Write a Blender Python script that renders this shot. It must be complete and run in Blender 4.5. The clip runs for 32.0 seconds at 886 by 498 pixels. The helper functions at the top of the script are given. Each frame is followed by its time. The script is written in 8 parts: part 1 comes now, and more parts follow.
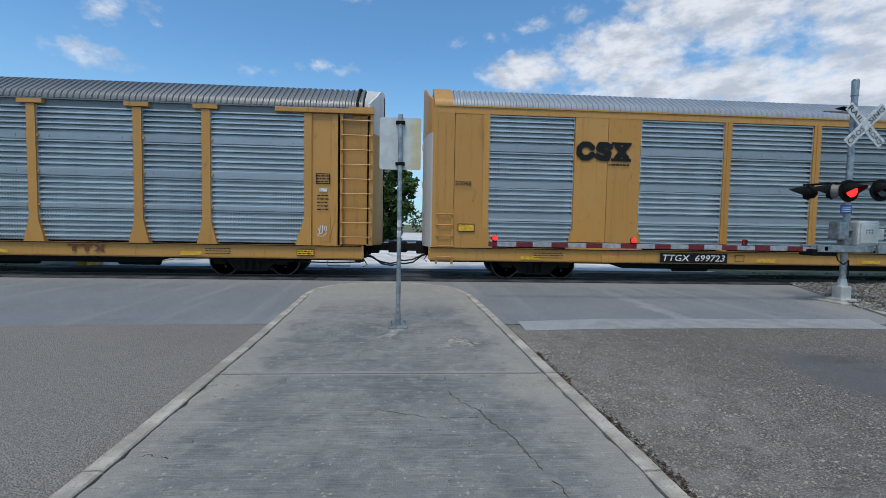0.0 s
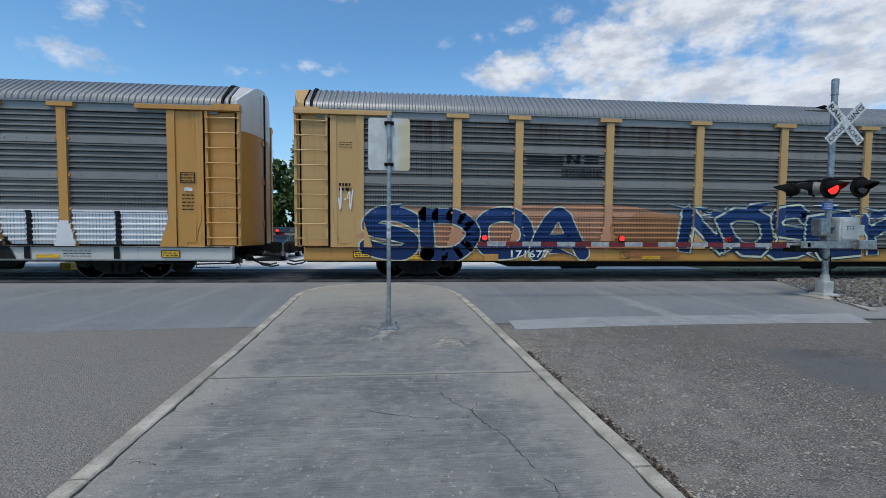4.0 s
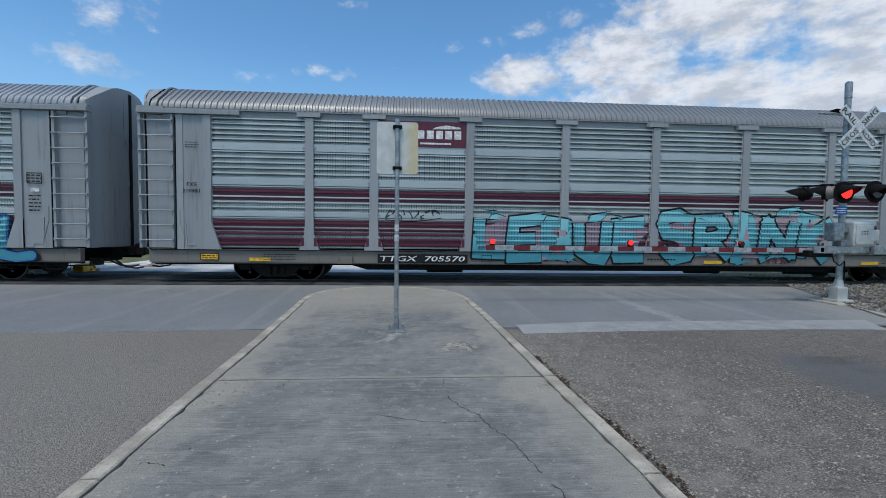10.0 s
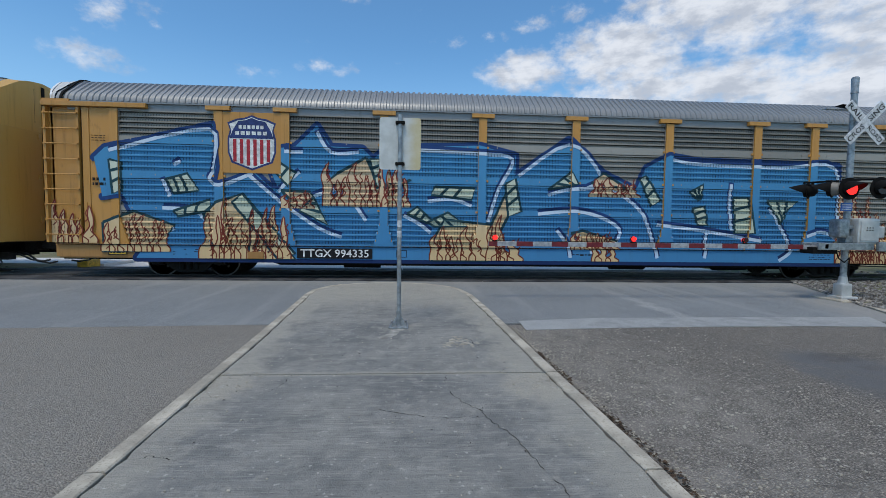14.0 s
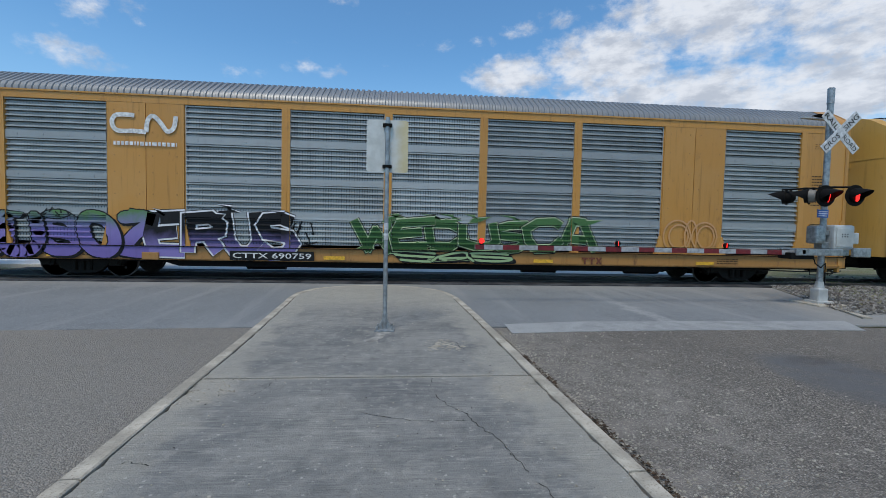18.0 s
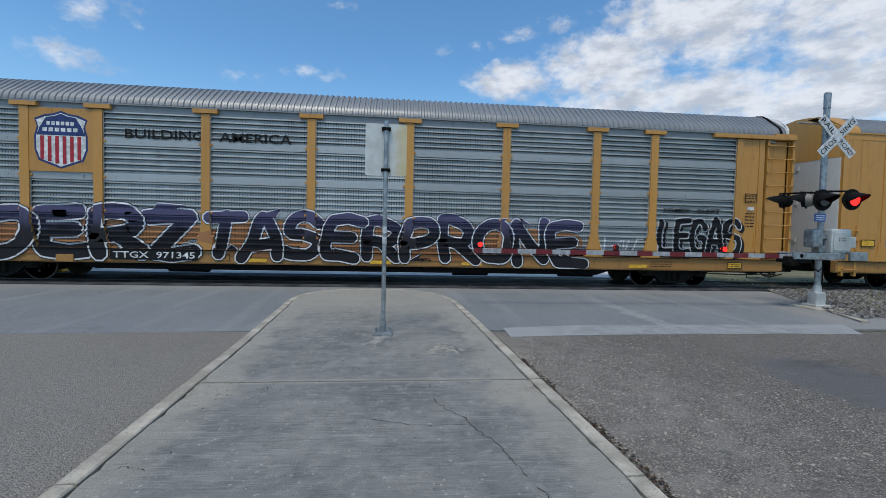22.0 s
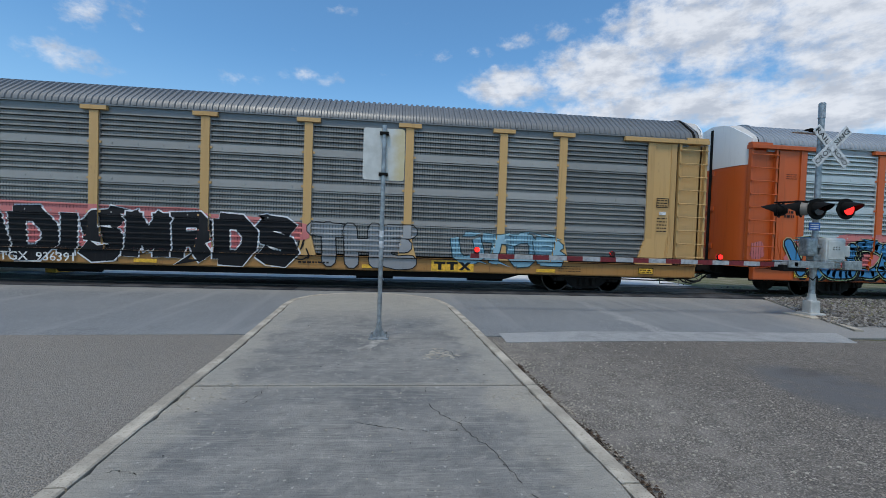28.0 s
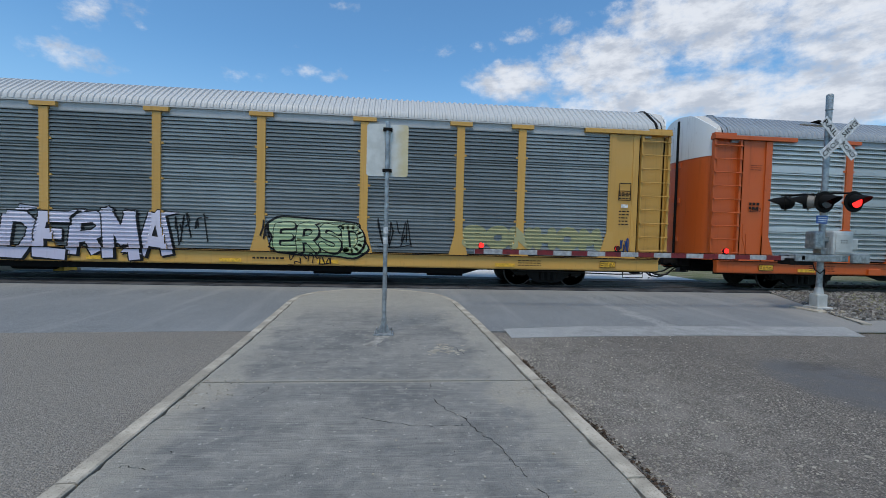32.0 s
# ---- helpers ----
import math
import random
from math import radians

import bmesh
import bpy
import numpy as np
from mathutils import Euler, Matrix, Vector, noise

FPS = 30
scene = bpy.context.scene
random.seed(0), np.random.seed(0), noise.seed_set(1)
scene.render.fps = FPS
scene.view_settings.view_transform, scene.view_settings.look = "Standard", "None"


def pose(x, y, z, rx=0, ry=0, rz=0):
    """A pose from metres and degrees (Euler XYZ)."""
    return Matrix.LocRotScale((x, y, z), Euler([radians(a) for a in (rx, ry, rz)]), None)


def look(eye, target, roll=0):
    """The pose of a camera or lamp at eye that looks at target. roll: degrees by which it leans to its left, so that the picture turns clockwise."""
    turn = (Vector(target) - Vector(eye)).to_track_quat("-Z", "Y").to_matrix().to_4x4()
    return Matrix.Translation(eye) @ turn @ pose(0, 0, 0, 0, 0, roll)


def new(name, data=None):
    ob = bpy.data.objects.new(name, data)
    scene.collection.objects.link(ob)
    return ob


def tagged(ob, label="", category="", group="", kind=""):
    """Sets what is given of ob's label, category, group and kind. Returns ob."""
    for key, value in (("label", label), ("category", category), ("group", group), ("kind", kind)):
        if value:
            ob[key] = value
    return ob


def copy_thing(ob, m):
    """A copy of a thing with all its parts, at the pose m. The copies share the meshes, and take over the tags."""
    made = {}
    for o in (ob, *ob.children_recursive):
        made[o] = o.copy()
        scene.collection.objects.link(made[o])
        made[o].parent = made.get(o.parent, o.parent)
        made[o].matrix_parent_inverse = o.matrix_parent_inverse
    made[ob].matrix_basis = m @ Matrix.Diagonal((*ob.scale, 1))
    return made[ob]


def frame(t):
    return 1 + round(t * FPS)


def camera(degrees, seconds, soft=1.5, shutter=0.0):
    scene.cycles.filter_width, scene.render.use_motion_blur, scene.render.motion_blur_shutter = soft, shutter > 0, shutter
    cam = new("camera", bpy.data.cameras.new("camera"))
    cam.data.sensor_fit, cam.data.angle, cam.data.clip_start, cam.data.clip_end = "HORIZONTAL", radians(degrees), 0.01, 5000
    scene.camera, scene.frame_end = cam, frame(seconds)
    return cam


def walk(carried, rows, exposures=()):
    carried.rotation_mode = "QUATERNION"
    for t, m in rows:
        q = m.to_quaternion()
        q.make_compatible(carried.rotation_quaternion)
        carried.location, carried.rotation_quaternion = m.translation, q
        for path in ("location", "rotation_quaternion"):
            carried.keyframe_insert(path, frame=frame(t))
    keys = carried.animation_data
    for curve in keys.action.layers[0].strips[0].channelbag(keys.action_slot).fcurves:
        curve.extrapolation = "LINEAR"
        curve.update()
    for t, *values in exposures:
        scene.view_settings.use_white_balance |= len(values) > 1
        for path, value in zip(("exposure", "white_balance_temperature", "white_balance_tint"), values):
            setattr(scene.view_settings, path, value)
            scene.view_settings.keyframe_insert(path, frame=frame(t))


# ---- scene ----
cam = camera(90, 32.0, soft=0.6)
# seconds, turn to the right of the track's normal, tilt up, lean (degrees)
PATH = [
    (0.0, 3.805, -3.098, 1.055),
    (0.5, 4.016, -3.000, 1.041),
    (1.0, 4.175, -3.003, 1.024),
    (1.5, 4.290, -2.950, 0.936),
    (2.0, 4.597, -2.940, 0.736),
    (2.5, 4.881, -3.041, 0.636),
    (3.0, 5.200, -3.043, 0.524),
    (3.5, 5.235, -3.064, 0.497),
    (5.5, 4.086, -2.921, 0.490),
    (6.0, 3.917, -2.992, 0.512),
    (6.5, 3.828, -2.937, 0.445),
    (7.0, 3.910, -2.875, 0.616),
    (7.5, 4.191, -2.788, 0.614),
    (8.0, 4.444, -2.748, 0.608),
    (8.5, 4.471, -2.817, 0.609),
    (9.0, 4.494, -2.738, 0.567),
    (9.5, 4.316, -2.675, 0.607),
    (10.0, 4.094, -2.591, 0.673),
    (10.5, 3.874, -2.570, 0.603),
    (11.0, 3.894, -2.522, 0.507),
    (11.5, 3.801, -2.561, 0.467),
    (12.0, 3.672, -2.655, 0.435),
    (12.5, 3.551, -2.604, 0.390),
    (13.0, 3.444, -2.727, 0.513),
    (13.5, 3.532, -3.010, 0.655),
    (14.0, 3.768, -3.117, 0.757),
    (14.5, 3.739, -3.212, 0.877),
    (16.5, 4.453, -3.154, 1.125),
    (17.0, 4.699, -3.018, 1.255),
    (17.5, 5.100, -2.882, 1.198),
    (18.0, 5.482, -2.692, 1.231),
    (18.5, 5.797, -2.552, 1.409),
    (19.0, 5.841, -2.505, 1.543),
    (19.5, 5.893, -2.441, 1.618),
    (20.0, 5.965, -2.395, 1.576),
    (20.5, 5.814, -2.361, 1.374),
    (21.0, 5.658, -2.354, 1.226),
    (21.5, 5.651, -2.300, 1.257),
    (22.0, 5.667, -2.228, 1.290),
    (22.5, 5.536, -2.121, 1.362),
    (23.0, 5.367, -1.954, 1.380),
    (23.5, 5.252, -1.788, 1.504),
    (24.0, 5.175, -1.558, 1.472),
    (24.5, 5.146, -1.496, 1.307),
    (25.0, 5.139, -1.448, 1.224),
    (25.5, 5.359, -1.357, 1.315),
    (27.5, 6.059, -1.523, 1.758),
    (28.0, 6.063, -1.597, 1.896),
    (28.5, 6.069, -1.663, 1.853),
    (29.0, 5.974, -1.730, 1.816),
    (29.5, 5.722, -1.753, 1.804),
    (30.0, 5.616, -1.846, 1.806),
    (30.5, 5.548, -1.941, 1.769),
    (31.0, 5.513, -1.983, 1.768),
    (31.5, 5.561, -2.095, 1.594),
    (32.0, 5.530, -2.149, 1.489),
]
EYE = Vector((0, 0, 1.6))


def aim(turn, tilt, lean):
    a, b = radians(turn), radians(tilt)
    way = Vector((math.sin(a) * math.cos(b), math.cos(a) * math.cos(b), math.sin(b)))
    return look(EYE, EYE + way * 10, lean)


walk(cam, [(t, aim(a, b, c)) for t, a, b, c in PATH], [(0.0, 0.0), (32.0, 0.0)])


# ---------------------------------------------------------------- node helpers
class Nodes:
    """Short hand for building a node tree."""

    def __init__(self, tree):
        self.tree = tree
        tree.nodes.clear()

    def add(self, kind, **props):
        n = self.tree.nodes.new(kind)
        for k, v in props.items():
            setattr(n, k, v)
        return n

    def put(self, socket, value):
        if isinstance(value, bpy.types.NodeSocket):
            self.tree.links.new(value, socket)
        else:
            socket.default_value = value

    def math(self, op, a, b=None, c=None, clamp=False):
        n = self.add("ShaderNodeMath", operation=op, use_clamp=clamp)
        for i, v in enumerate((a, b, c)):
            if v is not None:
                self.put(n.inputs[i], v)
        return n.outputs[0]

    def mix(self, f, a, b, how="MIX"):
        n = self.add("ShaderNodeMix", data_type="RGBA", blend_type=how)
        self.put(n.inputs[0], f)
        for i, v in ((6, a), (7, b)):
            self.put(n.inputs[i], v if isinstance(v, bpy.types.NodeSocket) else (*v[:3], 1))
        return n.outputs[2]

    def noise(self, vec, scale, detail=4.0, rough=0.55, warp=0.0):
        n = self.add("ShaderNodeTexNoise")
        self.put(n.inputs["Vector"], vec)
        n.inputs["Scale"].default_value = scale
        n.inputs["Detail"].default_value = detail
        n.inputs["Roughness"].default_value = rough
        n.inputs["Distortion"].default_value = warp
        return n.outputs["Fac"]

    def voronoi(self, vec, scale, feature="F1", out="Distance"):
        n = self.add("ShaderNodeTexVoronoi", feature=feature)
        self.put(n.inputs["Vector"], vec)
        n.inputs["Scale"].default_value = scale
        return n.outputs[out]

    def ramp(self, f, *stops):
        n = self.add("ShaderNodeValToRGB")
        while len(n.color_ramp.elements) < len(stops):
            n.color_ramp.elements.new(0.5)
        for e, (p, c) in zip(n.color_ramp.elements, stops):
            e.position = p
            e.color = (c, c, c, 1) if isinstance(c, (int, float)) else (*c[:3], 1)
        self.put(n.inputs[0], f)
        return n.outputs[0]

    def span(self, f, a, b, lo=0.0, hi=1.0):
        n = self.add("ShaderNodeMapRange", interpolation_type="SMOOTHSTEP")
        for i, v in enumerate((f, a, b, lo, hi)):
            self.put(n.inputs[i], v)
        return n.outputs[0]

    def scaled(self, vec, s):
        n = self.add("ShaderNodeVectorMath", operation="MULTIPLY")
        self.put(n.inputs[0], vec)
        n.inputs[1].default_value = s
        return n.outputs[0]

    def split(self, vec):
        n = self.add("ShaderNodeSeparateXYZ")
        self.put(n.inputs[0], vec)
        return n.outputs

    def join(self, x, y, z):
        n = self.add("ShaderNodeCombineXYZ")
        for i, v in enumerate((x, y, z)):
            self.put(n.inputs[i], v)
        return n.outputs[0]


# ---------------------------------------------------------------- sky, clouds, sun
SUN_HEIGHT, SUN_TURN = 66.0, 205.0  # degrees; a thin cloud lies over the sun
world = bpy.data.worlds.new("sky")
scene.world = world
world.use_nodes = True
W = Nodes(world.node_tree)
sky = W.add("ShaderNodeTexSky", sky_type="NISHITA", sun_disc=False)
sky.sun_elevation, sky.sun_rotation = radians(SUN_HEIGHT), radians(SUN_TURN)
sky.air_density, sky.dust_density, sky.ozone_density = 1.0, 0.6, 1.6
way = W.add("ShaderNodeTexCoord").outputs["Generated"]
wx, wy, wz = W.split(way)
# azimuth from the track's normal and height above the horizon, in degrees
azi = W.math("MULTIPLY", W.math("ARCTAN2", wx, wy), 57.2958)
hgt = W.math("MULTIPLY", W.math("ARCSINE", wz), 57.2958)
# banks of cloud: centre azimuth, height, half widths, weight
BANKS = [(15, 18.6, 9.0, 3.0, 1.0), (24, 19.5, 11, 4.6, 1.15), (36, 23.5, 13, 7.5, 1.08), (48, 21, 13, 10, 1.05), (33, 15.4, 22, 3.6, 1.0), (24, 13.5, 15, 2.4, 0.9), (46, 14, 14, 5, 1.1),
         (14.6, 23.4, 4.0, 1.3, 0.50), (19.0, 24.2, 3.0, 1.5, 0.5), (4.6, 21.9, 4.4, 1.1, 0.42), (10, 22.4, 3, 1.0, 0.36), (-34.5, 15.7, 6.2, 1.8, 0.52), (-33.2, 21.0, 3.0, 2.8, 0.55), (-29.2, 22.3, 3.0, 3.2, 0.55),
         (-18.9, 17, 3.6, 1.5, 0.46), (-9.8, 18.3, 5.6, 1.2, 0.42), (-7.5, 25.5, 2.6, 1.4, 0.40), (-1, 9, 6, 4, 0.62), (2, 4.5, 8, 2.5, 0.6), (-14, 6, 8, 3, 0.55), (14, 8, 9, 4, 0.7),
         (75, 25, 26, 18, 1.0), (-80, 20, 25, 9, 0.7), (130, 35, 40, 25, 1.0), (-150, 50, 60, 26, 1.0), (190, 30, 50, 20, 1.0), (-115, 22, 22, 9, 0.8)]
mask = None
for a, h, p, q, w in BANKS:
    u = W.math("DIVIDE", W.math("SUBTRACT", azi, a), p)
    v = W.math("DIVIDE", W.math("SUBTRACT", hgt, h), q)
    d = W.math("ADD", W.math("MULTIPLY", u, u), W.math("MULTIPLY", v, v))
    m = W.math("MULTIPLY", W.math("SUBTRACT", 1.0, d, clamp=True), w)
    mask = m if mask is None else W.math("MAXIMUM", mask, m)
flat = W.join(W.math("MULTIPLY", azi, 0.085), W.math("MULTIPLY", hgt, 0.125), 0.0)
puff = W.noise(flat, 1.5, 9.0, 0.58, 0.1)
fine = W.noise(flat, 5.5, 9.0, 0.60, 0.0)
body = W.math("ADD", W.math("ADD", W.math("MULTIPLY", mask, 0.62), W.math("MULTIPLY", puff, 0.85)), W.math("MULTIPLY", fine, 0.80))
cover = W.span(body, 0.98, 1.46)
shade = W.noise(W.scaled(flat, (1.0, 1.5, 1.0)), 2.4, 8.0, 0.58, 0.05)
cloud = W.mix(W.span(shade, 0.40, 0.64), (7.7, 8.1, 8.8), (5.0, 5.5, 6.4))
haze = W.span(hgt, 22.0, -1.0)
blue = W.mix(W.math("MULTIPLY", haze, 0.55), W.mix(1.0, sky.outputs[0], (0.95, 1.46, 1.70), "MULTIPLY"), (4.1, 6.2, 8.5))
back = W.add("ShaderNodeBackground")
W.put(back.inputs[0], W.mix(W.math("MULTIPLY", cover, 0.97), blue, cloud))
back.inputs[1].default_value = 0.10
W.put(W.add("ShaderNodeOutputWorld").inputs[0], back.outputs[0])

sun = new("sun", bpy.data.lights.new("sun", "SUN"))
sun.data.energy, sun.data.angle, sun.data.color = 2.2, radians(18), (1.0, 0.925, 0.82)
a, h = radians(SUN_TURN), radians(SUN_HEIGHT)
sun.matrix_world = look((0, 0, 0), (-math.sin(a) * math.cos(h), -math.cos(a) * math.cos(h), -math.sin(h)))


# ---------------------------------------------------------------- materials
def finish(m, n, colour, rough, metal=0.0, bump=None, depth=0.01, spec=0.5):
    b = n.add("ShaderNodeBsdfPrincipled")
    n.put(b.inputs["Base Color"], colour if isinstance(colour, bpy.types.NodeSocket) else (*colour[:3], 1))
    n.put(b.inputs["Roughness"], rough)
    n.put(b.inputs["Metallic"], metal)
    b.inputs["Specular IOR Level"].default_value = spec
    if bump is not None:
        k = n.add("ShaderNodeBump")
        k.inputs["Strength"].default_value = 1.0
        k.inputs["Distance"].default_value = depth
        n.put(k.inputs["Height"], bump)
        n.put(b.inputs["Normal"], k.outputs[0])
    n.put(n.add("ShaderNodeOutputMaterial").inputs[0], b.outputs[0])
    return m


def material(name):
    m = bpy.data.materials.new(name)
    m.use_nodes = True
    return m, Nodes(m.node_tree)


def tone(c, k):
    return tuple(min(1, v * k) for v in c)


def paint(name, colour, rough=0.5, grime=0.5, rust=0.0, vary=0.12, metal=0.0, fade=(0.5, 0.42, 0.3)):
    """Weathered paint: faded patches, streaks of grime that run down, specks of rust, fine dents."""
    m, n = material(name)
    at = n.add("ShaderNodeTexCoord").outputs["Object"]
    ran = n.add("ShaderNodeObjectInfo").outputs["Random"]
    shift = n.add("ShaderNodeVectorMath", operation="ADD")
    n.put(shift.inputs[0], at)
    n.put(shift.inputs[1], n.join(n.math("MULTIPLY", ran, 37.0), 0.0, n.math("MULTIPLY", ran, 11.0)))
    at = shift.outputs[0]
    big = n.noise(at, 0.9, 5.0)
    streak = n.noise(n.scaled(at, (9.0, 9.0, 0.5)), 1.0, 6.0, 0.65)
    grain = n.noise(at, 38.0, 3.0)
    c = n.mix(n.span(big, 0.35, 0.75, 0.0, 0.45), colour, n.mix(0.5, tone(colour, 1.05), fade))
    c = n.mix(n.span(streak, 0.52, 0.80, 0.0, grime), c, tone(colour, 0.35))
    c = n.mix(n.span(grain, 0.60, 0.80, 0.0, 0.16), c, tone(colour, 0.5))
    if rust:
        spot = n.noise(n.scaled(at, (3.0, 3.0, 1.2)), 1.6, 8.0, 0.7)
        c = n.mix(n.span(spot, 0.62 - 0.1 * rust, 0.74, 0.0, rust), c, (0.11, 0.045, 0.02))
    c = n.mix(1.0, c, n.ramp(ran, (0.0, 1.0 - vary), (1.0, 1.0)), "MULTIPLY")
    r = n.math("ADD", rough - 0.08, n.math("MULTIPLY", streak, 0.2))
    return finish(m, n, c, r, metal, n.math("ADD", n.math("MULTIPLY", big, 0.5), n.math("MULTIPLY", grain, 0.06)), 0.012)


def sheet_metal(name, colour, dark, metal=0.5, rough=0.34, holes=0.85, stain=0.35, rusty=0.0, bands=True, dim=False, pale=False):
    """Galvanised screen panel with rows of small round perforations and stained upper bands."""
    m, n = material(name)
    at = n.add("ShaderNodeTexCoord").outputs["Object"]
    ran = n.add("ShaderNodeObjectInfo").outputs["Random"]
    x, y, z = n.split(at)
    group = n.noise(n.join(n.math("ADD", x, n.math("MULTIPLY", ran, 50.0)), 0.0, 0.0), 2.3, 2.0)
    col = n.math("LESS_THAN", n.math("FRACT", n.math("DIVIDE", x, 0.074)), 0.30)
    row = n.math("LESS_THAN", n.math("FRACT", n.math("DIVIDE", z, 0.052)), 0.80)
    inset = n.math("GREATER_THAN", y, -1.473)
    hole = n.math("MULTIPLY", n.math("MULTIPLY", n.math("MULTIPLY", col, row), inset), n.span(group, 0.36, 0.52, 0.7 if dim else 0.35, 1.0))
    move = n.join(n.math("ADD", x, n.math("MULTIPLY", ran, 90.0)), y, z)
    streak = n.noise(n.scaled(move, (5.0, 1.0, 0.35)), 1.0, 6.0, 0.65)
    cloudy = n.noise(n.scaled(move, (0.6, 1.0, 1.5)), 1.0, 5.0)
    band = n.noise(n.join(n.math("MULTIPLY", ran, 70.0), 0.0, z), 1.3, 2.0)
    c = n.mix(n.span(cloudy, 0.3, 0.7), colour, tone(colour, 0.78))
    c = n.mix(n.span(band, 0.48, 0.66, 0.0, 0.45), c, tone(colour, 0.55))
    c = n.mix(n.span(streak, 0.5, 0.78, 0.0, stain), c, dark)
    if bands:
        # flat rolled bands differ in tone; the ribs' highlight is painted into the colour
        flat_band = None
        for mid, half in ((1.92, 0.10), (2.87, 0.12), (3.89, 0.11)):
            b = n.math("LESS_THAN", n.math("ABSOLUTE", n.math("SUBTRACT", z, mid)), half)
            flat_band = b if flat_band is None else n.math("MAXIMUM", flat_band, b)
        c = n.mix(n.math("MULTIPLY", flat_band, 0.7), c, tone(colour, 1.2) if dim else tone(colour, 0.92) if pale else n.mix(0.5, tone(colour, 0.72), dark))
        c = n.mix(n.math("MULTIPLY", n.math("LESS_THAN", y, -1.475), n.math("SUBTRACT", 0.35, n.math("MULTIPLY", flat_band, 0.35))), c, tone(colour, 1.05 if dim else 1.35))
    if rusty:
        c = n.mix(n.math("MULTIPLY", n.span(z, 3.6, 4.7), n.span(streak, 0.42, 0.7, 0.0, rusty)), c, (0.10, 0.04, 0.025))
    c = n.mix(n.math("MULTIPLY", hole, holes), c, (0.015, 0.015, 0.016))
    c = n.mix(1.0, c, n.ramp(ran, (0.0, 0.82), (1.0, 1.12)), "MULTIPLY")
    r = n.math("ADD", rough, n.math("MULTIPLY", streak, 0.22))
    return finish(m, n, c, r, n.math("MULTIPLY", n.math("SUBTRACT", 1.0, hole), metal), n.noise(move, 3.0, 3.0), 0.006)


def plain(name, colour, rough=0.5, metal=0.0, bump=0.15, scale=12.0, spread=0.35, spec=0.5):
    """Even material with light mottling at two scales."""
    m, n = material(name)
    at = n.add("ShaderNodeTexCoord").outputs["Object"]
    a, b = n.noise(at, scale, 5.0), n.noise(at, scale * 6.0, 3.0)
    c = n.mix(n.span(a, 0.3, 0.72), tone(colour, 1.0 - spread), tone(colour, 1.0 + spread * 0.5))
    c = n.mix(n.span(b, 0.55, 0.8, 0.0, 0.3), c, tone(colour, 0.5))
    return finish(m, n, c, n.math("ADD", rough - 0.05, n.math("MULTIPLY", a, 0.12)), metal, b, 0.01 * bump, spec)


def glow(name, colour, strength):
    m, n = material(name)
    e = n.add("ShaderNodeEmission")
    e.inputs[0].default_value, e.inputs[1].default_value = (*colour, 1), strength
    n.put(n.add("ShaderNodeOutputMaterial").inputs[0], e.outputs[0])
    return m


def spray(name, low, high, z0=0.6, z1=2.0, mid=None, rough=0.45):
    """Spray paint that fades in colour from its foot to its top."""
    m, n = material(name)
    at = n.add("ShaderNodeTexCoord").outputs["Object"]
    z = n.split(at)[2]
    f = n.math("DIVIDE", n.math("SUBTRACT", z, z0), z1 - z0)
    f = n.math("ADD", f, n.math("MULTIPLY", n.math("SUBTRACT", n.noise(at, 3.0, 4.0), 0.5), 0.5))
    stops = [(0.15, low), (0.85, high)] if mid is None else [(0.1, low), (0.5, mid), (0.9, high)]
    c = n.ramp(f, *stops)
    # the holes of the screen panels stay open under the paint
    x, y, z = n.split(at)
    hole = n.math("MULTIPLY", n.math("LESS_THAN", n.math("FRACT", n.math("DIVIDE", x, 0.088)), 0.27), n.math("LESS_THAN", n.math("FRACT", n.math("DIVIDE", z, 0.037)), 0.66))
    hole = n.math("MULTIPLY", n.math("MULTIPLY", hole, n.math("GREATER_THAN", y, -1.49)), n.span(n.noise(n.join(x, 0.0, 0.0), 2.3, 2.0), 0.40, 0.56, 0.2, 0.8))
    c = n.mix(hole, c, (0.015, 0.015, 0.016))
    worn = n.noise(n.scaled(at, (6.0, 6.0, 0.8)), 1.0, 6.0, 0.65)
    c = n.mix(n.span(worn, 0.5, 0.8, 0.0, 0.30), c, n.mix(0.7, c, (0.06, 0.055, 0.05)))
    return finish(m, n, c, 0.6, 0.0, n.noise(at, 20.0, 3.0), 0.003, 0.15)


YELLOW = paint("yellow_paint", (0.525, 0.252, 0.050), 0.42, 0.6, 0.45, fade=(0.50, 0.31, 0.13))
YELLOW_RUSTY = paint("rusted_yellow_paint", (0.38, 0.185, 0.045), 0.5, 0.6, 0.75, fade=(0.30, 0.18, 0.08))
YELLOW_PALE = paint("faded_yellow_paint", (0.55, 0.335, 0.125), 0.5, 0.5, 0.3, fade=(0.48, 0.34, 0.18))
YELLOW_CLEAN = paint("bright_yellow_paint", (0.57, 0.315, 0.065), 0.42, 0.42, 0.25, fade=(0.50, 0.34, 0.14))
ORANGE = paint("orange_paint", (0.54, 0.098, 0.014), 0.42, 0.45, 0.25, fade=(0.48, 0.13, 0.04))
GREY = paint("grey_paint", (0.29, 0.305, 0.315), 0.45, 0.7, 0.3, fade=(0.36, 0.36, 0.36))
GREY_DARK = paint("dark_grey_paint", (0.17, 0.155, 0.135), 0.55, 0.6, 0.5, fade=(0.24, 0.22, 0.19))
WHITE = paint("white_paint", (0.72, 0.73, 0.72), 0.42, 0.35, 0.2, fade=(0.7, 0.7, 0.68))
TAUPE = paint("dirty_white_paint", (0.55, 0.54, 0.52), 0.55, 0.5, 0.3)
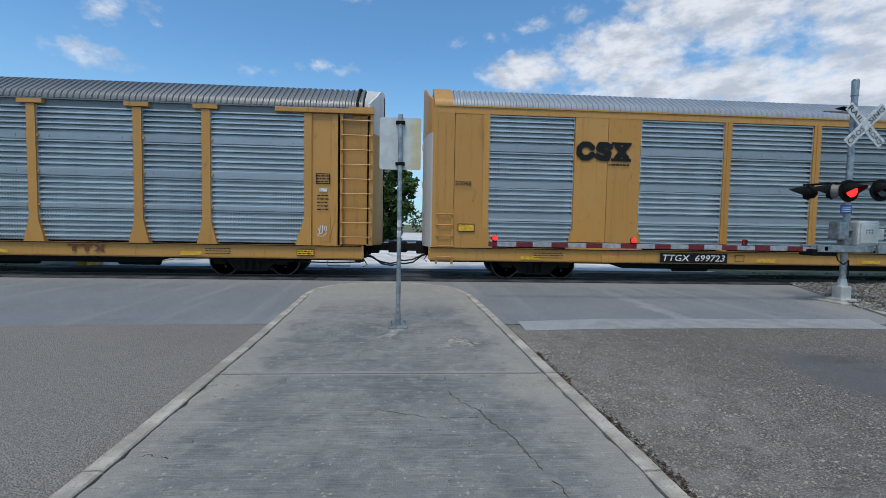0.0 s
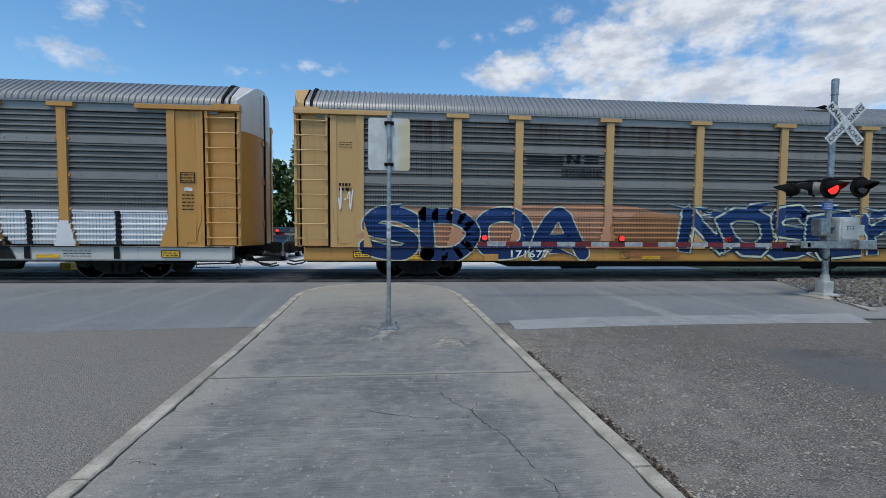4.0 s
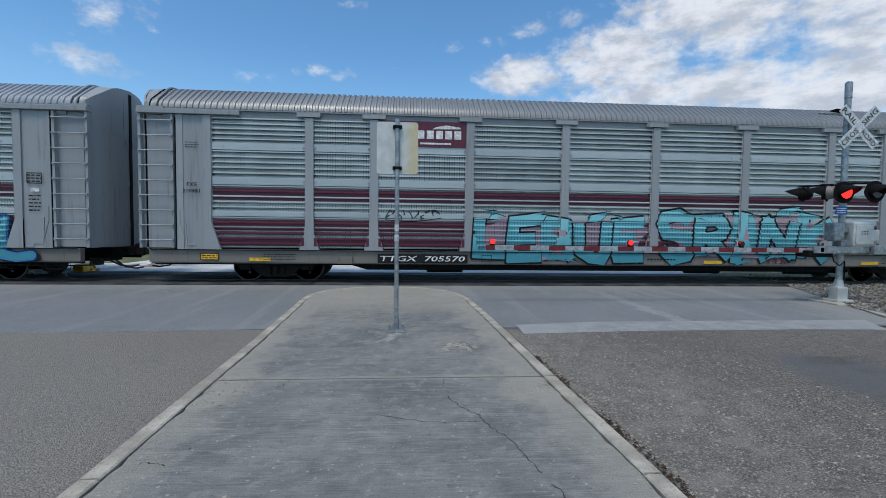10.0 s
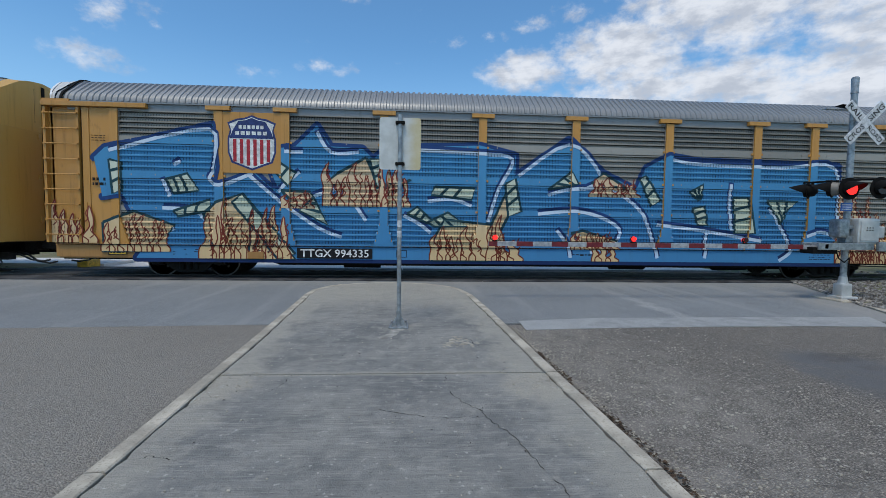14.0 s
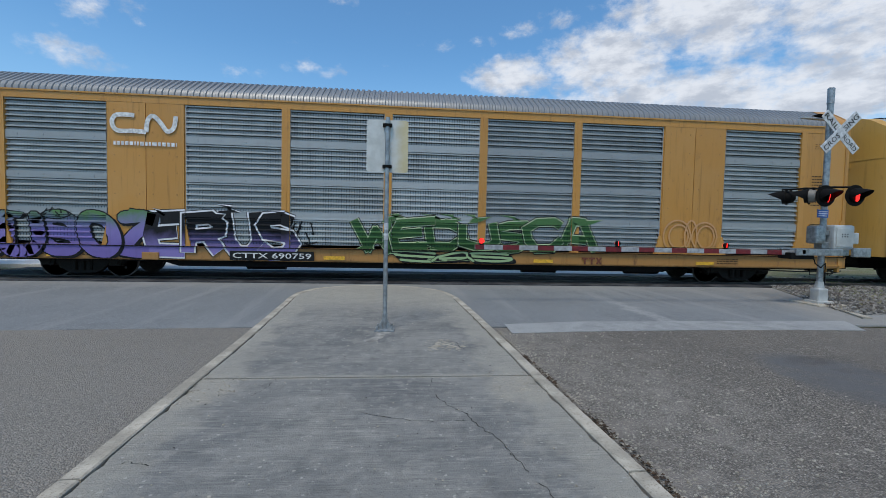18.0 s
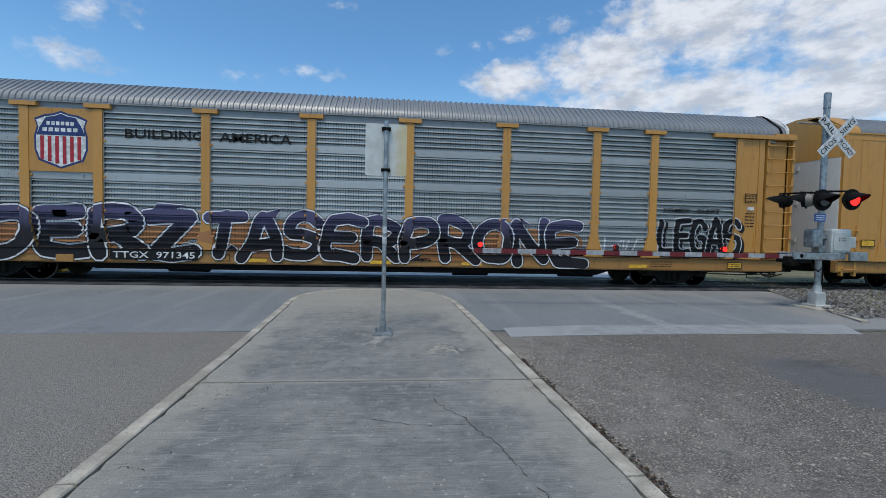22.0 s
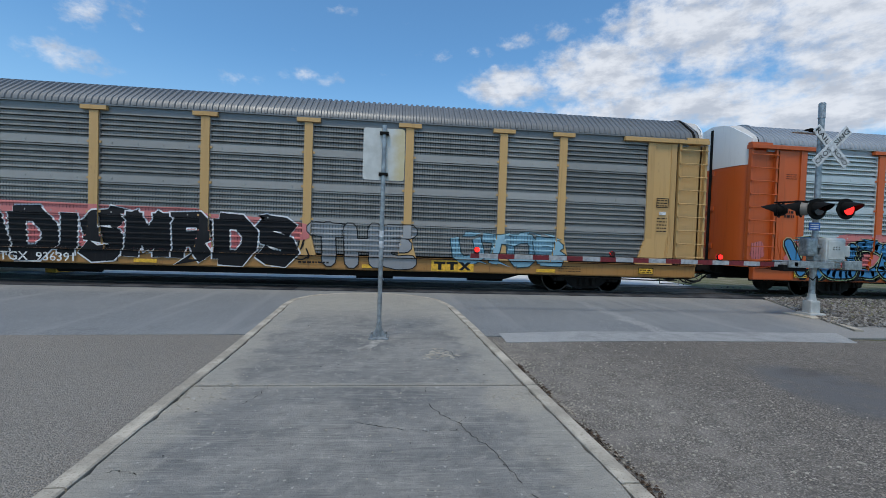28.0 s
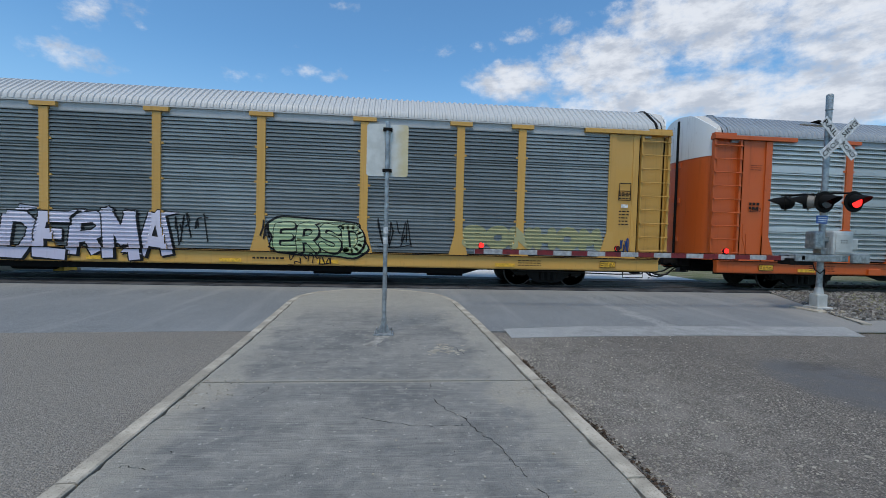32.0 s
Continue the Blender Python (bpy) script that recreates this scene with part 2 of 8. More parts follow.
BRIGHT = sheet_metal("galvanised_panel", (0.47, 0.51, 0.54), (0.20, 0.22, 0.24))
SILVER = sheet_metal("clean_galvanised_panel", (0.51, 0.535, 0.525), (0.20, 0.215, 0.215), 0.5, 0.36, 0.95, 0.35, pale=True)
NEWER = sheet_metal("bright_new_galvanised_panel", (0.56, 0.595, 0.60), (0.22, 0.24, 0.245), 0.5, 0.36, 0.95, 0.3, pale=True)
SMOKY = sheet_metal("grey_galvanised_panel", (0.46, 0.48, 0.48), (0.16, 0.165, 0.165), 0.4, 0.42, 0.95, 0.45, pale=True)
STEELY = sheet_metal("steel_grey_panel", (0.37, 0.39, 0.395), (0.13, 0.135, 0.14), 0.4, 0.42, 0.95, 0.45, pale=True)
ASH = sheet_metal("ash_grey_panel", (0.30, 0.295, 0.28), (0.11, 0.105, 0.10), 0.3, 0.48, 0.95, 0.45, 0.0, True, True)
BROWN = sheet_metal("brown_stained_panel", (0.22, 0.215, 0.205), (0.07, 0.065, 0.06), 0.3, 0.55, 0.9, 0.4, 0.75, True, True)
SLATE = sheet_metal("grey_stained_panel", (0.25, 0.245, 0.235), (0.09, 0.085, 0.08), 0.3, 0.5, 0.9, 0.4, 0.0, True, True)
TAN = sheet_metal("tan_stained_panel", (0.29, 0.275, 0.245), (0.11, 0.10, 0.09), 0.3, 0.5, 0.9, 0.4, 0.0, True, True)
SMOOTH = sheet_metal("smooth_grey_panel", (0.285, 0.312, 0.32), (0.15, 0.16, 0.17), 0.4, 0.42, 0.0, 0.4, 0.0, False)
DULL = sheet_metal("dull_brown_panel", (0.25, 0.24, 0.22), (0.11, 0.10, 0.09), 0.3, 0.5, 0.0, 0.5, 0.0, False)
ROOF_DARK = paint("weathered_roof_metal", (0.17, 0.178, 0.182), 0.45, 0.3, 0.15, metal=0.4, fade=(0.25, 0.25, 0.24))
ROOF_LIGHT = paint("galvanised_roof_metal", (0.31, 0.335, 0.36), 0.48, 0.35, 0.0, metal=0.4, fade=(0.5, 0.52, 0.54))
ROOF_MID = paint("grey_roof_metal", (0.24, 0.248, 0.252), 0.45, 0.3, 0.1, metal=0.4, fade=(0.35, 0.34, 0.33))
ROOF_WHITE = paint("pale_roof_paint", (0.46, 0.475, 0.48), 0.5, 0.35, 0.1, fade=(0.45, 0.45, 0.44))
BLACK = plain("black_steel", (0.008, 0.0075, 0.007), 0.7, 0.0, spec=0.12)
TRUCK = plain("greasy_black_iron", (0.014, 0.012, 0.010), 0.7, 0.0, 0.6, spec=0.2)
TREAD = plain("worn_wheel_steel", (0.10, 0.085, 0.075), 0.5, 0.6)
RUBBER = plain("black_rubber", (0.012, 0.012, 0.012), 0.55)
INK = plain("black_lettering", (0.013, 0.013, 0.013), 0.5, spec=0.2)
CHALK = plain("white_lettering", (0.72, 0.72, 0.70), 0.5)
LABEL = plain("yellow_label", (0.75, 0.42, 0.03), 0.5)
BROWN_INK = plain("brown_lettering", (0.16, 0.045, 0.02), 0.5)
MAROON = plain("maroon_paint", (0.10, 0.012, 0.03), 0.42)
STEEL = plain("galvanised_steel", (0.34, 0.36, 0.37), 0.4, 0.6)
ALUMINIUM = plain("weathered_aluminium", (0.55, 0.55, 0.53), 0.45, 0.35, 0.1, 3.0, 0.2)
RED = plain("red_paint", (0.40, 0.012, 0.02), 0.4)
BAND_RED = plain("dull_red_sheet", (0.16, 0.010, 0.014), 0.45)
ARM_GREY = plain("dull_white_sheet", (0.36, 0.37, 0.38), 0.5)
NAVY = plain("navy_paint", (0.015, 0.03, 0.14), 0.4)
BLUE = plain("blue_paint", (0.02, 0.12, 0.45), 0.4)
REFLECT = plain("white_reflective_sheet", (0.62, 0.63, 0.64), 0.4)
LAMP_RED = glow("lit_red_lens", (1.0, 0.022, 0.020), 2.6)
DARK_LENS = plain("unlit_red_lens", (0.05, 0.004, 0.005), 0.2)


# ---------------------------------------------------------------- mesh helpers
class Shape:
    """Collects faces for one mesh."""

    def __init__(self):
        self.v, self.f = [], []

    def poly(self, pts):
        n = len(self.v)
        self.v += [tuple(p) for p in pts]
        self.f.append(tuple(range(n, n + len(pts))))
        return self

    def box(self, x0, x1, y0, y1, z0, z1, c=0.0):
        """A box; c: chamfer of all its edges."""
        if not c:
            n = len(self.v)
            self.v += [(x, y, z) for x in (x0, x1) for y in (y0, y1) for z in (z0, z1)]
            self.f += [tuple(n + i for i in q) for q in ((0, 1, 3, 2), (4, 6, 7, 5), (0, 4, 5, 1), (2, 3, 7, 6), (0, 2, 6, 4), (1, 5, 7, 3))]
            return self
        bm = bmesh.new()
        bmesh.ops.create_cube(bm, size=1)
        for q in bm.verts:
            q.co = Vector(((x0 + x1) / 2 + q.co.x * (x1 - x0), (y0 + y1) / 2 + q.co.y * (y1 - y0), (z0 + z1) / 2 + q.co.z * (z1 - z0)))
        bmesh.ops.bevel(bm, geom=bm.edges[:], offset=c, segments=2, affect="EDGES", profile=0.6)
        return self.take(bm)

    def take(self, bm):
        n = len(self.v)
        bm.verts.index_update()
        self.v += [tuple(q.co) for q in bm.verts]
        self.f += [tuple(n + q.index for q in f.verts) for f in bm.faces]
        bm.free()
        return self

    def prism(self, pts, a, b, axis="y"):
        """A flat outline (two coordinates, in order) drawn out along an axis from a to b."""
        def at(p, d):
            return {"y": (p[0], d, p[1]), "x": (d, p[0], p[1]), "z": (p[0], p[1], d)}[axis]
        n, k = len(self.v), len(pts)
        self.v += [at(p, a) for p in pts] + [at(p, b) for p in pts]
        self.f += [tuple(range(n, n + k)), tuple(range(n + 2 * k - 1, n + k - 1, -1))]
        self.f += [(n + i, n + k + i, n + k + (i + 1) % k, n + (i + 1) % k) for i in range(k)]
        return self

    def tube(self, path, r, sides=8, caps=True):
        """A round bar along a line of points; r: one radius or one for each point."""
        path = [Vector(p) for p in path]
        rs = r if isinstance(r, (list, tuple)) else [r] * len(path)
        n = len(self.v)
        for i, p in enumerate(path):
            d = (path[min(i + 1, len(path) - 1)] - path[max(i - 1, 0)]).normalized()
            u = d.cross(Vector((0, 0, 1)) if abs(d.z) < 0.9 else Vector((1, 0, 0))).normalized()
            w = d.cross(u)
            self.v += [tuple(p + rs[i] * (u * math.cos(t) + w * math.sin(t))) for t in (2 * math.pi * k / sides for k in range(sides))]
        for i in range(len(path) - 1):
            for k in range(sides):
                a, b = n + i * sides + k, n + i * sides + (k + 1) % sides
                self.f.append((a, b, b + sides, a + sides))
        if caps:
            self.f.append(tuple(n + k for k in range(sides))[::-1])
            self.f.append(tuple(n + (len(path) - 1) * sides + k for k in range(sides)))
        return self

    def disc(self, c, r, depth, axis="y", sides=20, inner=0.0):
        """A round plate or ring centred at c."""
        c = Vector(c)
        def at(rad, t, d):
            p, q = rad * math.cos(t), rad * math.sin(t)
            return tuple(c + Vector({"y": (p, d, q), "x": (d, p, q), "z": (p, q, d)}[axis]))
        n = len(self.v)
        ts = [2 * math.pi * k / sides for k in range(sides)]
        rings = [(r, -depth / 2), (r, depth / 2)] + ([(inner, depth / 2), (inner, -depth / 2)] if inner else [])
        for rad, d in rings:
            self.v += [at(rad, t, d) for t in ts]
        m = len(rings)
        for j in range(m if inner else m - 1):
            for k in range(sides):
                a, b = n + j * sides + k, n + j * sides + (k + 1) % sides
                e, g = n + ((j + 1) % m) * sides + k, n + ((j + 1) % m) * sides + (k + 1) % sides
                self.f.append((a, b, g, e))
        if not inner:
            self.f += [tuple(n + k for k in range(sides)), tuple(n + sides + k for k in range(sides))[::-1]]
        return self

    def grid(self, rows):
        """Faces between rows of points of equal length."""
        n, k = len(self.v), len(rows[0])
        for r in rows:
            self.v += [tuple(p) for p in r]
        for i in range(len(rows) - 1):
            for j in range(k - 1):
                a = n + i * k + j
                self.f.append((a, a + 1, a + k + 1, a + k))
        return self

    def mesh(self, name="mesh", smooth=False):
        me = bpy.data.meshes.new(name)
        me.from_pydata(self.v, [], self.f)
        bm = bmesh.new()
        bm.from_mesh(me)
        bmesh.ops.recalc_face_normals(bm, faces=bm.faces)
        bm.to_mesh(me)
        bm.free()
        if smooth:
            me.polygons.foreach_set("use_smooth", [True] * len(me.polygons))
            me.set_sharp_from_angle(angle=radians(35))
        me.materials.append(None)
        return me


def curve(pts, n=6):
    """A smooth line through points."""
    out = []
    for i in range(len(pts) - 1):
        p0, p1, p2, p3 = pts[max(i - 1, 0)], pts[i], pts[i + 1], pts[min(i + 2, len(pts) - 1)]
        for k in range(n):
            t = k / n
            out.append(tuple(0.5 * (2 * b + (c - a) * t + (2 * a - 5 * b + 4 * c - d) * t * t + (3 * b - a - 3 * c + d) * t ** 3) for a, b, c, d in zip(p0, p1, p2, p3)))
    return out + [pts[-1]]


def part(name, shape, mat, parent=None, label="", m=None, smooth=False):
    """Links one mesh object, under a thing or a part if one is given."""
    me = shape.mesh(name, smooth) if isinstance(shape, Shape) else shape
    ob = new(name, me)
    ob.material_slots[0].link = "OBJECT"
    ob.material_slots[0].material = mat
    ob.parent = parent
    if m is not None:
        ob.matrix_basis = m
    if label:
        ob["label"] = label
    return ob


def thing(name, m, label, category, group="", kind=""):
    ob = new(name)
    ob.matrix_basis = m
    return tagged(ob, label, category, group, kind)


# ---------------------------------------------------------------- ground, roads, crossing
def ground_mats():
    out = {}
    m, n = material("old_chip_seal")
    at = n.add("ShaderNodeTexCoord").outputs["Object"]
    x, y, z = n.split(at)
    wob = n.noise(at, 0.9, 5.0, 0.6, 0.5)
    chip = n.split(n.voronoi(at, 78.0, "F1", "Color"))[0]
    edge = n.voronoi(at, 78.0)
    small = n.split(n.voronoi(at, 150.0, "F1", "Color"))[1]
    big, mid = n.noise(at, 0.35, 5.0), n.noise(at, 3.5, 6.0)
    c = n.ramp(chip, (0.0, (0.065, 0.062, 0.058)), (0.40, (0.165, 0.155, 0.142)), (0.72, (0.24, 0.226, 0.205)), (0.92, (0.36, 0.338, 0.305)), (1.0, (0.50, 0.475, 0.44)))
    c = n.mix(n.span(edge, 0.35, 0.70, 0.0, 0.75), c, (0.045, 0.042, 0.039))
    c = n.mix(n.span(small, 0.72, 0.95, 0.0, 0.55), c, (0.30, 0.29, 0.275))
    # the finer, more worn surface of the far lane and the stone that lies bare by the kerb
    left = n.span(x, -1.4, -2.4)
    grain = n.noise(at, 34.0, 4.0, 0.65)
    c = n.mix(n.math("MULTIPLY", left, 0.66), c, n.mix(n.span(grain, 0.36, 0.64), (0.185, 0.180, 0.170), (0.305, 0.297, 0.280)))
    bare = n.span(n.math("ADD", x, n.math("MULTIPLY", wob, 3.0)), 5.6, 3.6)
    c = n.mix(n.math("MULTIPLY", n.math("MULTIPLY", bare, n.math("SUBTRACT", 1.0, left)), n.span(mid, 0.35, 0.65, 0.10, 0.45)), c, (0.30, 0.288, 0.27))
    c = n.mix(n.math("MULTIPLY", n.span(big, 0.44, 0.62, 0.0, 0.36), n.math("SUBTRACT", 1.0, n.math("MULTIPLY", left, 0.6))), c, (0.115, 0.108, 0.103))
    c = n.mix(n.span(mid, 0.54, 0.74, 0.0, 0.28), c, (0.27, 0.255, 0.235))
    # smooth bleeding of tar in the wheel path
    px = n.math("DIVIDE", n.math("SUBTRACT", x, n.math("ADD", 5.3, n.math("MULTIPLY", n.math("SUBTRACT", wob, 0.5), 1.2))), 0.75)
    py = n.math("DIVIDE", n.math("SUBTRACT", y, 4.6), 1.1)
    tar = n.span(n.math("ADD", n.math("MULTIPLY", px, px), n.math("MULTIPLY", py, py)), 1.3, 0.5)
    c = n.mix(n.math("MULTIPLY", tar, n.span(mid, 0.3, 0.6, 0.45, 0.85)), c, (0.115, 0.122, 0.135))
    spill = n.noise(n.scaled(at, (0.55, 1.5, 1.0)), 1.0, 5.0, 0.6, 0.8)
    c = n.mix(n.math("MULTIPLY", n.span(spill, 0.55, 0.70, 0.0, 0.5), n.math("SUBTRACT", 1.0, n.math("MULTIPLY", left, 0.85))), c, (0.055, 0.052, 0.05))
    c = n.mix(1.0, c, (1.12, 1.07, 0.995), "MULTIPLY")
    out["chip"] = finish(m, n, c, 0.85, 0.0, n.math("ADD", n.math("MULTIPLY", edge, -0.9), n.math("MULTIPLY", mid, 0.2)), 0.016, 0.3)
    m, n = material("newer_asphalt")
    at = n.add("ShaderNodeTexCoord").outputs["Object"]
    chip = n.split(n.voronoi(at, 110.0, "F1", "Color"))[0]
    big, mid = n.noise(at, 0.5, 5.0), n.noise(at, 2.6, 6.0)
    wheel = n.noise(n.scaled(at, (1.5, 0.12, 1.0)), 1.0, 4.0, 0.6)
    c = n.ramp(chip, (0.0, (0.118, 0.126, 0.133)), (0.7, (0.19, 0.20, 0.207)), (1.0, (0.31, 0.318, 0.318)))
    c = n.mix(n.span(big, 0.35, 0.7, 0.0, 0.5), c, (0.232, 0.242, 0.246))
    c = n.mix(n.span(wheel, 0.50, 0.68, 0.0, 0.45), c, (0.285, 0.288, 0.284))
    c = n.mix(n.span(mid, 0.56, 0.76, 0.0, 0.30), c, (0.12, 0.123, 0.128))
    # remains of a painted line, worn to specks, and the dusty shoulder by the stones
    x, y, z = n.split(at)
    fleck = n.noise(at, 26.0, 4.0, 0.7)
    off = n.math("ABSOLUTE", n.math("SUBTRACT", x, n.math("ADD", 4.72, n.math("MULTIPLY", mid, 0.62))))
    old = n.math("MULTIPLY", n.span(off, 0.26, 0.05), n.span(y, 12.6, 9.0, 0.25, 1.0))
    c = n.mix(n.math("MULTIPLY", old, n.span(fleck, 0.36, 0.60, 0.05, 0.55)), c, (0.42, 0.415, 0.40))
    dust = n.span(n.math("SUBTRACT", n.math("ADD", x, n.math("MULTIPLY", mid, 1.2)), n.math("MULTIPLY", y, 0.33)), 5.9, 6.9)
    dust = n.math("MAXIMUM", dust, n.math("MULTIPLY", n.span(n.math("ADD", y, n.math("MULTIPLY", mid, 2.0)), 12.5, 13.8), 0.7))
    c = n.mix(n.math("MULTIPLY", dust, n.span(fleck, 0.3, 0.7, 0.35, 0.75)), c, (0.31, 0.295, 0.268))
    c = n.mix(1.0, c, (0.96, 0.97, 0.97), "MULTIPLY")
    out["asphalt"] = finish(m, n, c, 0.8, 0.0, n.noise(at, 160.0, 2.0), 0.004, 0.3)
    m, n = material("weathered_concrete")
    at = n.add("ShaderNodeTexCoord").outputs["Object"]
    x, y, z = n.split(at)
    big, mid, fine = n.noise(at, 0.55, 6.0, 0.6, 0.8), n.noise(at, 1.9, 8.0, 0.66, 0.4), n.noise(at, 85.0, 4.0, 0.7)
    drag = n.noise(n.scaled(at, (2.4, 70.0, 1.0)), 1.0, 6.0, 0.72, 0.4)
    drag_where = n.noise(at, 1.1, 5.0)
    pits = n.voronoi(at, 17.0)
    speck = n.split(n.voronoi(at, 60.0, "F1", "Color"))[0]
    c = n.mix(n.span(big, 0.36, 0.64), (0.186, 0.191, 0.194), (0.228, 0.229, 0.224))
    c = n.mix(n.span(mid, 0.46, 0.66, 0.0, 0.5), c, (0.150, 0.156, 0.162))
    mott, blot = n.noise(at, 5.5, 8.0, 0.72, 0.3), n.noise(n.scaled(at, (1.0, 1.6, 1.0)), 0.8, 6.0, 0.62, 0.6)
    c = n.mix(n.span(blot, 0.50, 0.64, 0.0, 0.6), c, (0.275, 0.274, 0.266))
    c = n.mix(n.span(blot, 0.48, 0.36, 0.0, 0.65), c, (0.118, 0.125, 0.133))
    c = n.mix(n.span(mott, 0.50, 0.66, 0.0, 0.55), c, (0.345, 0.340, 0.322))
    c = n.mix(n.span(mott, 0.47, 0.32, 0.0, 0.55), c, (0.100, 0.104, 0.108))
    scrape = n.noise(n.scaled(at, (1.4, 22.0, 1.0)), 1.0, 7.0, 0.72, 1.2)
    c = n.mix(n.span(scrape, 0.56, 0.66, 0.0, 0.55), c, (0.36, 0.355, 0.34))
    c = n.mix(n.span(scrape, 0.42, 0.33, 0.0, 0.50), c, (0.095, 0.098, 0.102))
    # worn pale borders along the kerbs, at the nose and along the joint
    lim = n.math("MINIMUM", n.math("SUBTRACT", x, n.math("MULTIPLY_ADD", y, -0.035, -1.86)), n.math("SUBTRACT", n.math("MULTIPLY_ADD", y, -0.047, 1.62), x))
    lim = n.math("ADD", lim, n.math("MULTIPLY", n.math("SUBTRACT", mid, 0.5), 1.3))
    border = n.math("MAXIMUM", n.span(lim, 0.50, 0.12), n.span(n.math("ADD", y, n.math("MULTIPLY", mid, 2.0)), 8.6, 11.0))
    joint = n.math("ABSOLUTE", n.math("SUBTRACT", y, n.math("ADD", 4.70, n.math("MULTIPLY", n.math("SUBTRACT", drag_where, 0.5), 0.10))))
    border = n.math("MAXIMUM", border, n.span(joint, 0.085, 0.03))
    c = n.mix(n.math("MULTIPLY", border, n.span(fine, 0.25, 0.6, 0.85, 0.55)), c, (0.365, 0.352, 0.315))
    near = n.span(n.math("ADD", y, n.math("MULTIPLY", mid, 2.0)), 6.6, 4.4, 0.35, 1.0)
    c = n.mix(n.math("MULTIPLY", n.span(drag, 0.47, 0.66, 0.0, 0.55), n.math("MULTIPLY", near, n.span(drag_where, 0.34, 0.58, 0.2, 1.0))), c, (0.36, 0.355, 0.335))
    # grit worn loose in patches beside the kerb joints
    gx = n.math("DIVIDE", n.math("SUBTRACT", n.math("ABSOLUTE", n.math("ADD", x, 0.33)), 1.62), 0.42)
    gy = n.math("DIVIDE", n.math("SUBTRACT", y, 4.35), 0.45)
    grit = n.span(n.math("ADD", n.math("ADD", n.math("MULTIPLY", gx, gx), n.math("MULTIPLY", gy, gy)), n.math("MULTIPLY", n.math("SUBTRACT", mid, 0.5), 1.5)), 1.1, 0.5)
    c = n.mix(n.math("MULTIPLY", grit, n.span(n.noise(at, 55.0, 3.0, 0.7), 0.38, 0.6, 0.25, 0.9)), c, (0.37, 0.35, 0.31))
    c = n.mix(n.span(fine, 0.50, 0.70, 0.0, 0.5), c, (0.085, 0.083, 0.08))
    c = n.mix(n.span(speck, 0.985, 0.998, 0.0, 0.6), c, (0.48, 0.47, 0.45))
    dark_drag = n.noise(n.scaled(at, (3.0, 85.0, 1.0)), 1.0, 5.0, 0.68, 0.4)
    c = n.mix(n.math("MULTIPLY", n.span(dark_drag, 0.52, 0.66, 0.0, 0.6), n.span(n.noise(at, 1.6, 5.0, 0.6, 0.5), 0.36, 0.62, 0.15, 1.0)), c, (0.095, 0.096, 0.097))
    scuff = n.noise(n.scaled(at, (0.5, 9.0, 1.0)), 1.0, 6.0, 0.7, 0.6)
    c = n.mix(n.span(scuff, 0.60, 0.72, 0.0, 0.5), c, (0.30, 0.295, 0.28))
    c = n.mix(n.span(pits, 0.10, 0.03, 0.0, 0.85), c, (0.035, 0.034, 0.032))
    c = n.mix(1.0, c, (1.03, 1.01, 0.955), "MULTIPLY")
    out["concrete"] = finish(m, n, c, 0.78, 0.0, n.math("ADD", n.math("MULTIPLY", drag, 0.4), n.math("ADD", fine, n.math("MULTIPLY", mott, 1.2))), 0.010, 0.3)
    m, n = material("pale_kerb_concrete")
    at = n.add("ShaderNodeTexCoord").outputs["Object"]
    mid, fine = n.noise(at, 2.2, 6.0, 0.62), n.noise(at, 60.0, 4.0)
    c = n.mix(n.span(mid, 0.38, 0.66), (0.28, 0.266, 0.228), (0.46, 0.436, 0.375))
    c = n.mix(n.span(fine, 0.52, 0.70, 0.0, 0.5), c, (0.13, 0.12, 0.10))
    c = n.mix(1.0, c, (1.08, 1.04, 1.0), "MULTIPLY")
    out["kerb"] = finish(m, n, c, 0.85, 0.0, n.math("ADD", fine, mid), 0.006, 0.3)
    m, n = material("worn_white_road_paint")
    at = n.add("ShaderNodeTexCoord").outputs["Object"]
    wear, fine = n.noise(at, 2.8, 8.0, 0.7), n.voronoi(at, 95.0)
    c = n.mix(n.math("MULTIPLY", n.span(wear, 0.40, 0.66, 0.15, 0.95), n.span(n.math("ABSOLUTE", n.math("SUBTRACT", n.split(at)[0], 5.3)), 3.4, 1.6, 0.35, 1.0)), (0.36, 0.37, 0.365), (0.24, 0.247, 0.248))
    c = n.mix(n.span(fine, 0.4, 0.7, 0.0, 0.4), c, (0.14, 0.14, 0.14))
    out["line"] = finish(m, n, c, 0.7, 0.0, fine, 0.004, 0.3)
    m, n = material("dry_grass_soil")
    at = n.add("ShaderNodeTexCoord").outputs["Object"]
    big, mid, fine = n.noise(at, 0.12, 5.0), n.noise(at, 1.2, 6.0), n.noise(at, 22.0, 5.0)
    c = n.mix(n.span(big, 0.35, 0.65), (0.16, 0.15, 0.085), (0.10, 0.13, 0.05))
    c = n.mix(n.span(mid, 0.45, 0.7), c, (0.24, 0.21, 0.15))
    c = n.mix(n.span(fine, 0.5, 0.75, 0.0, 0.5), c, (0.06, 0.06, 0.03))
    out["soil"] = finish(m, n, c, 0.9, 0.0, n.math("ADD", mid, fine), 0.03, 0.2)
    m, n = material("crossing_dark_rubber")
    at = n.add("ShaderNodeTexCoord").outputs["Object"]
    mid, fine = n.noise(at, 1.6, 6.0), n.noise(at, 50.0, 4.0)
    c = n.mix(n.span(mid, 0.38, 0.66), (0.03, 0.031, 0.034), (0.075, 0.076, 0.08))
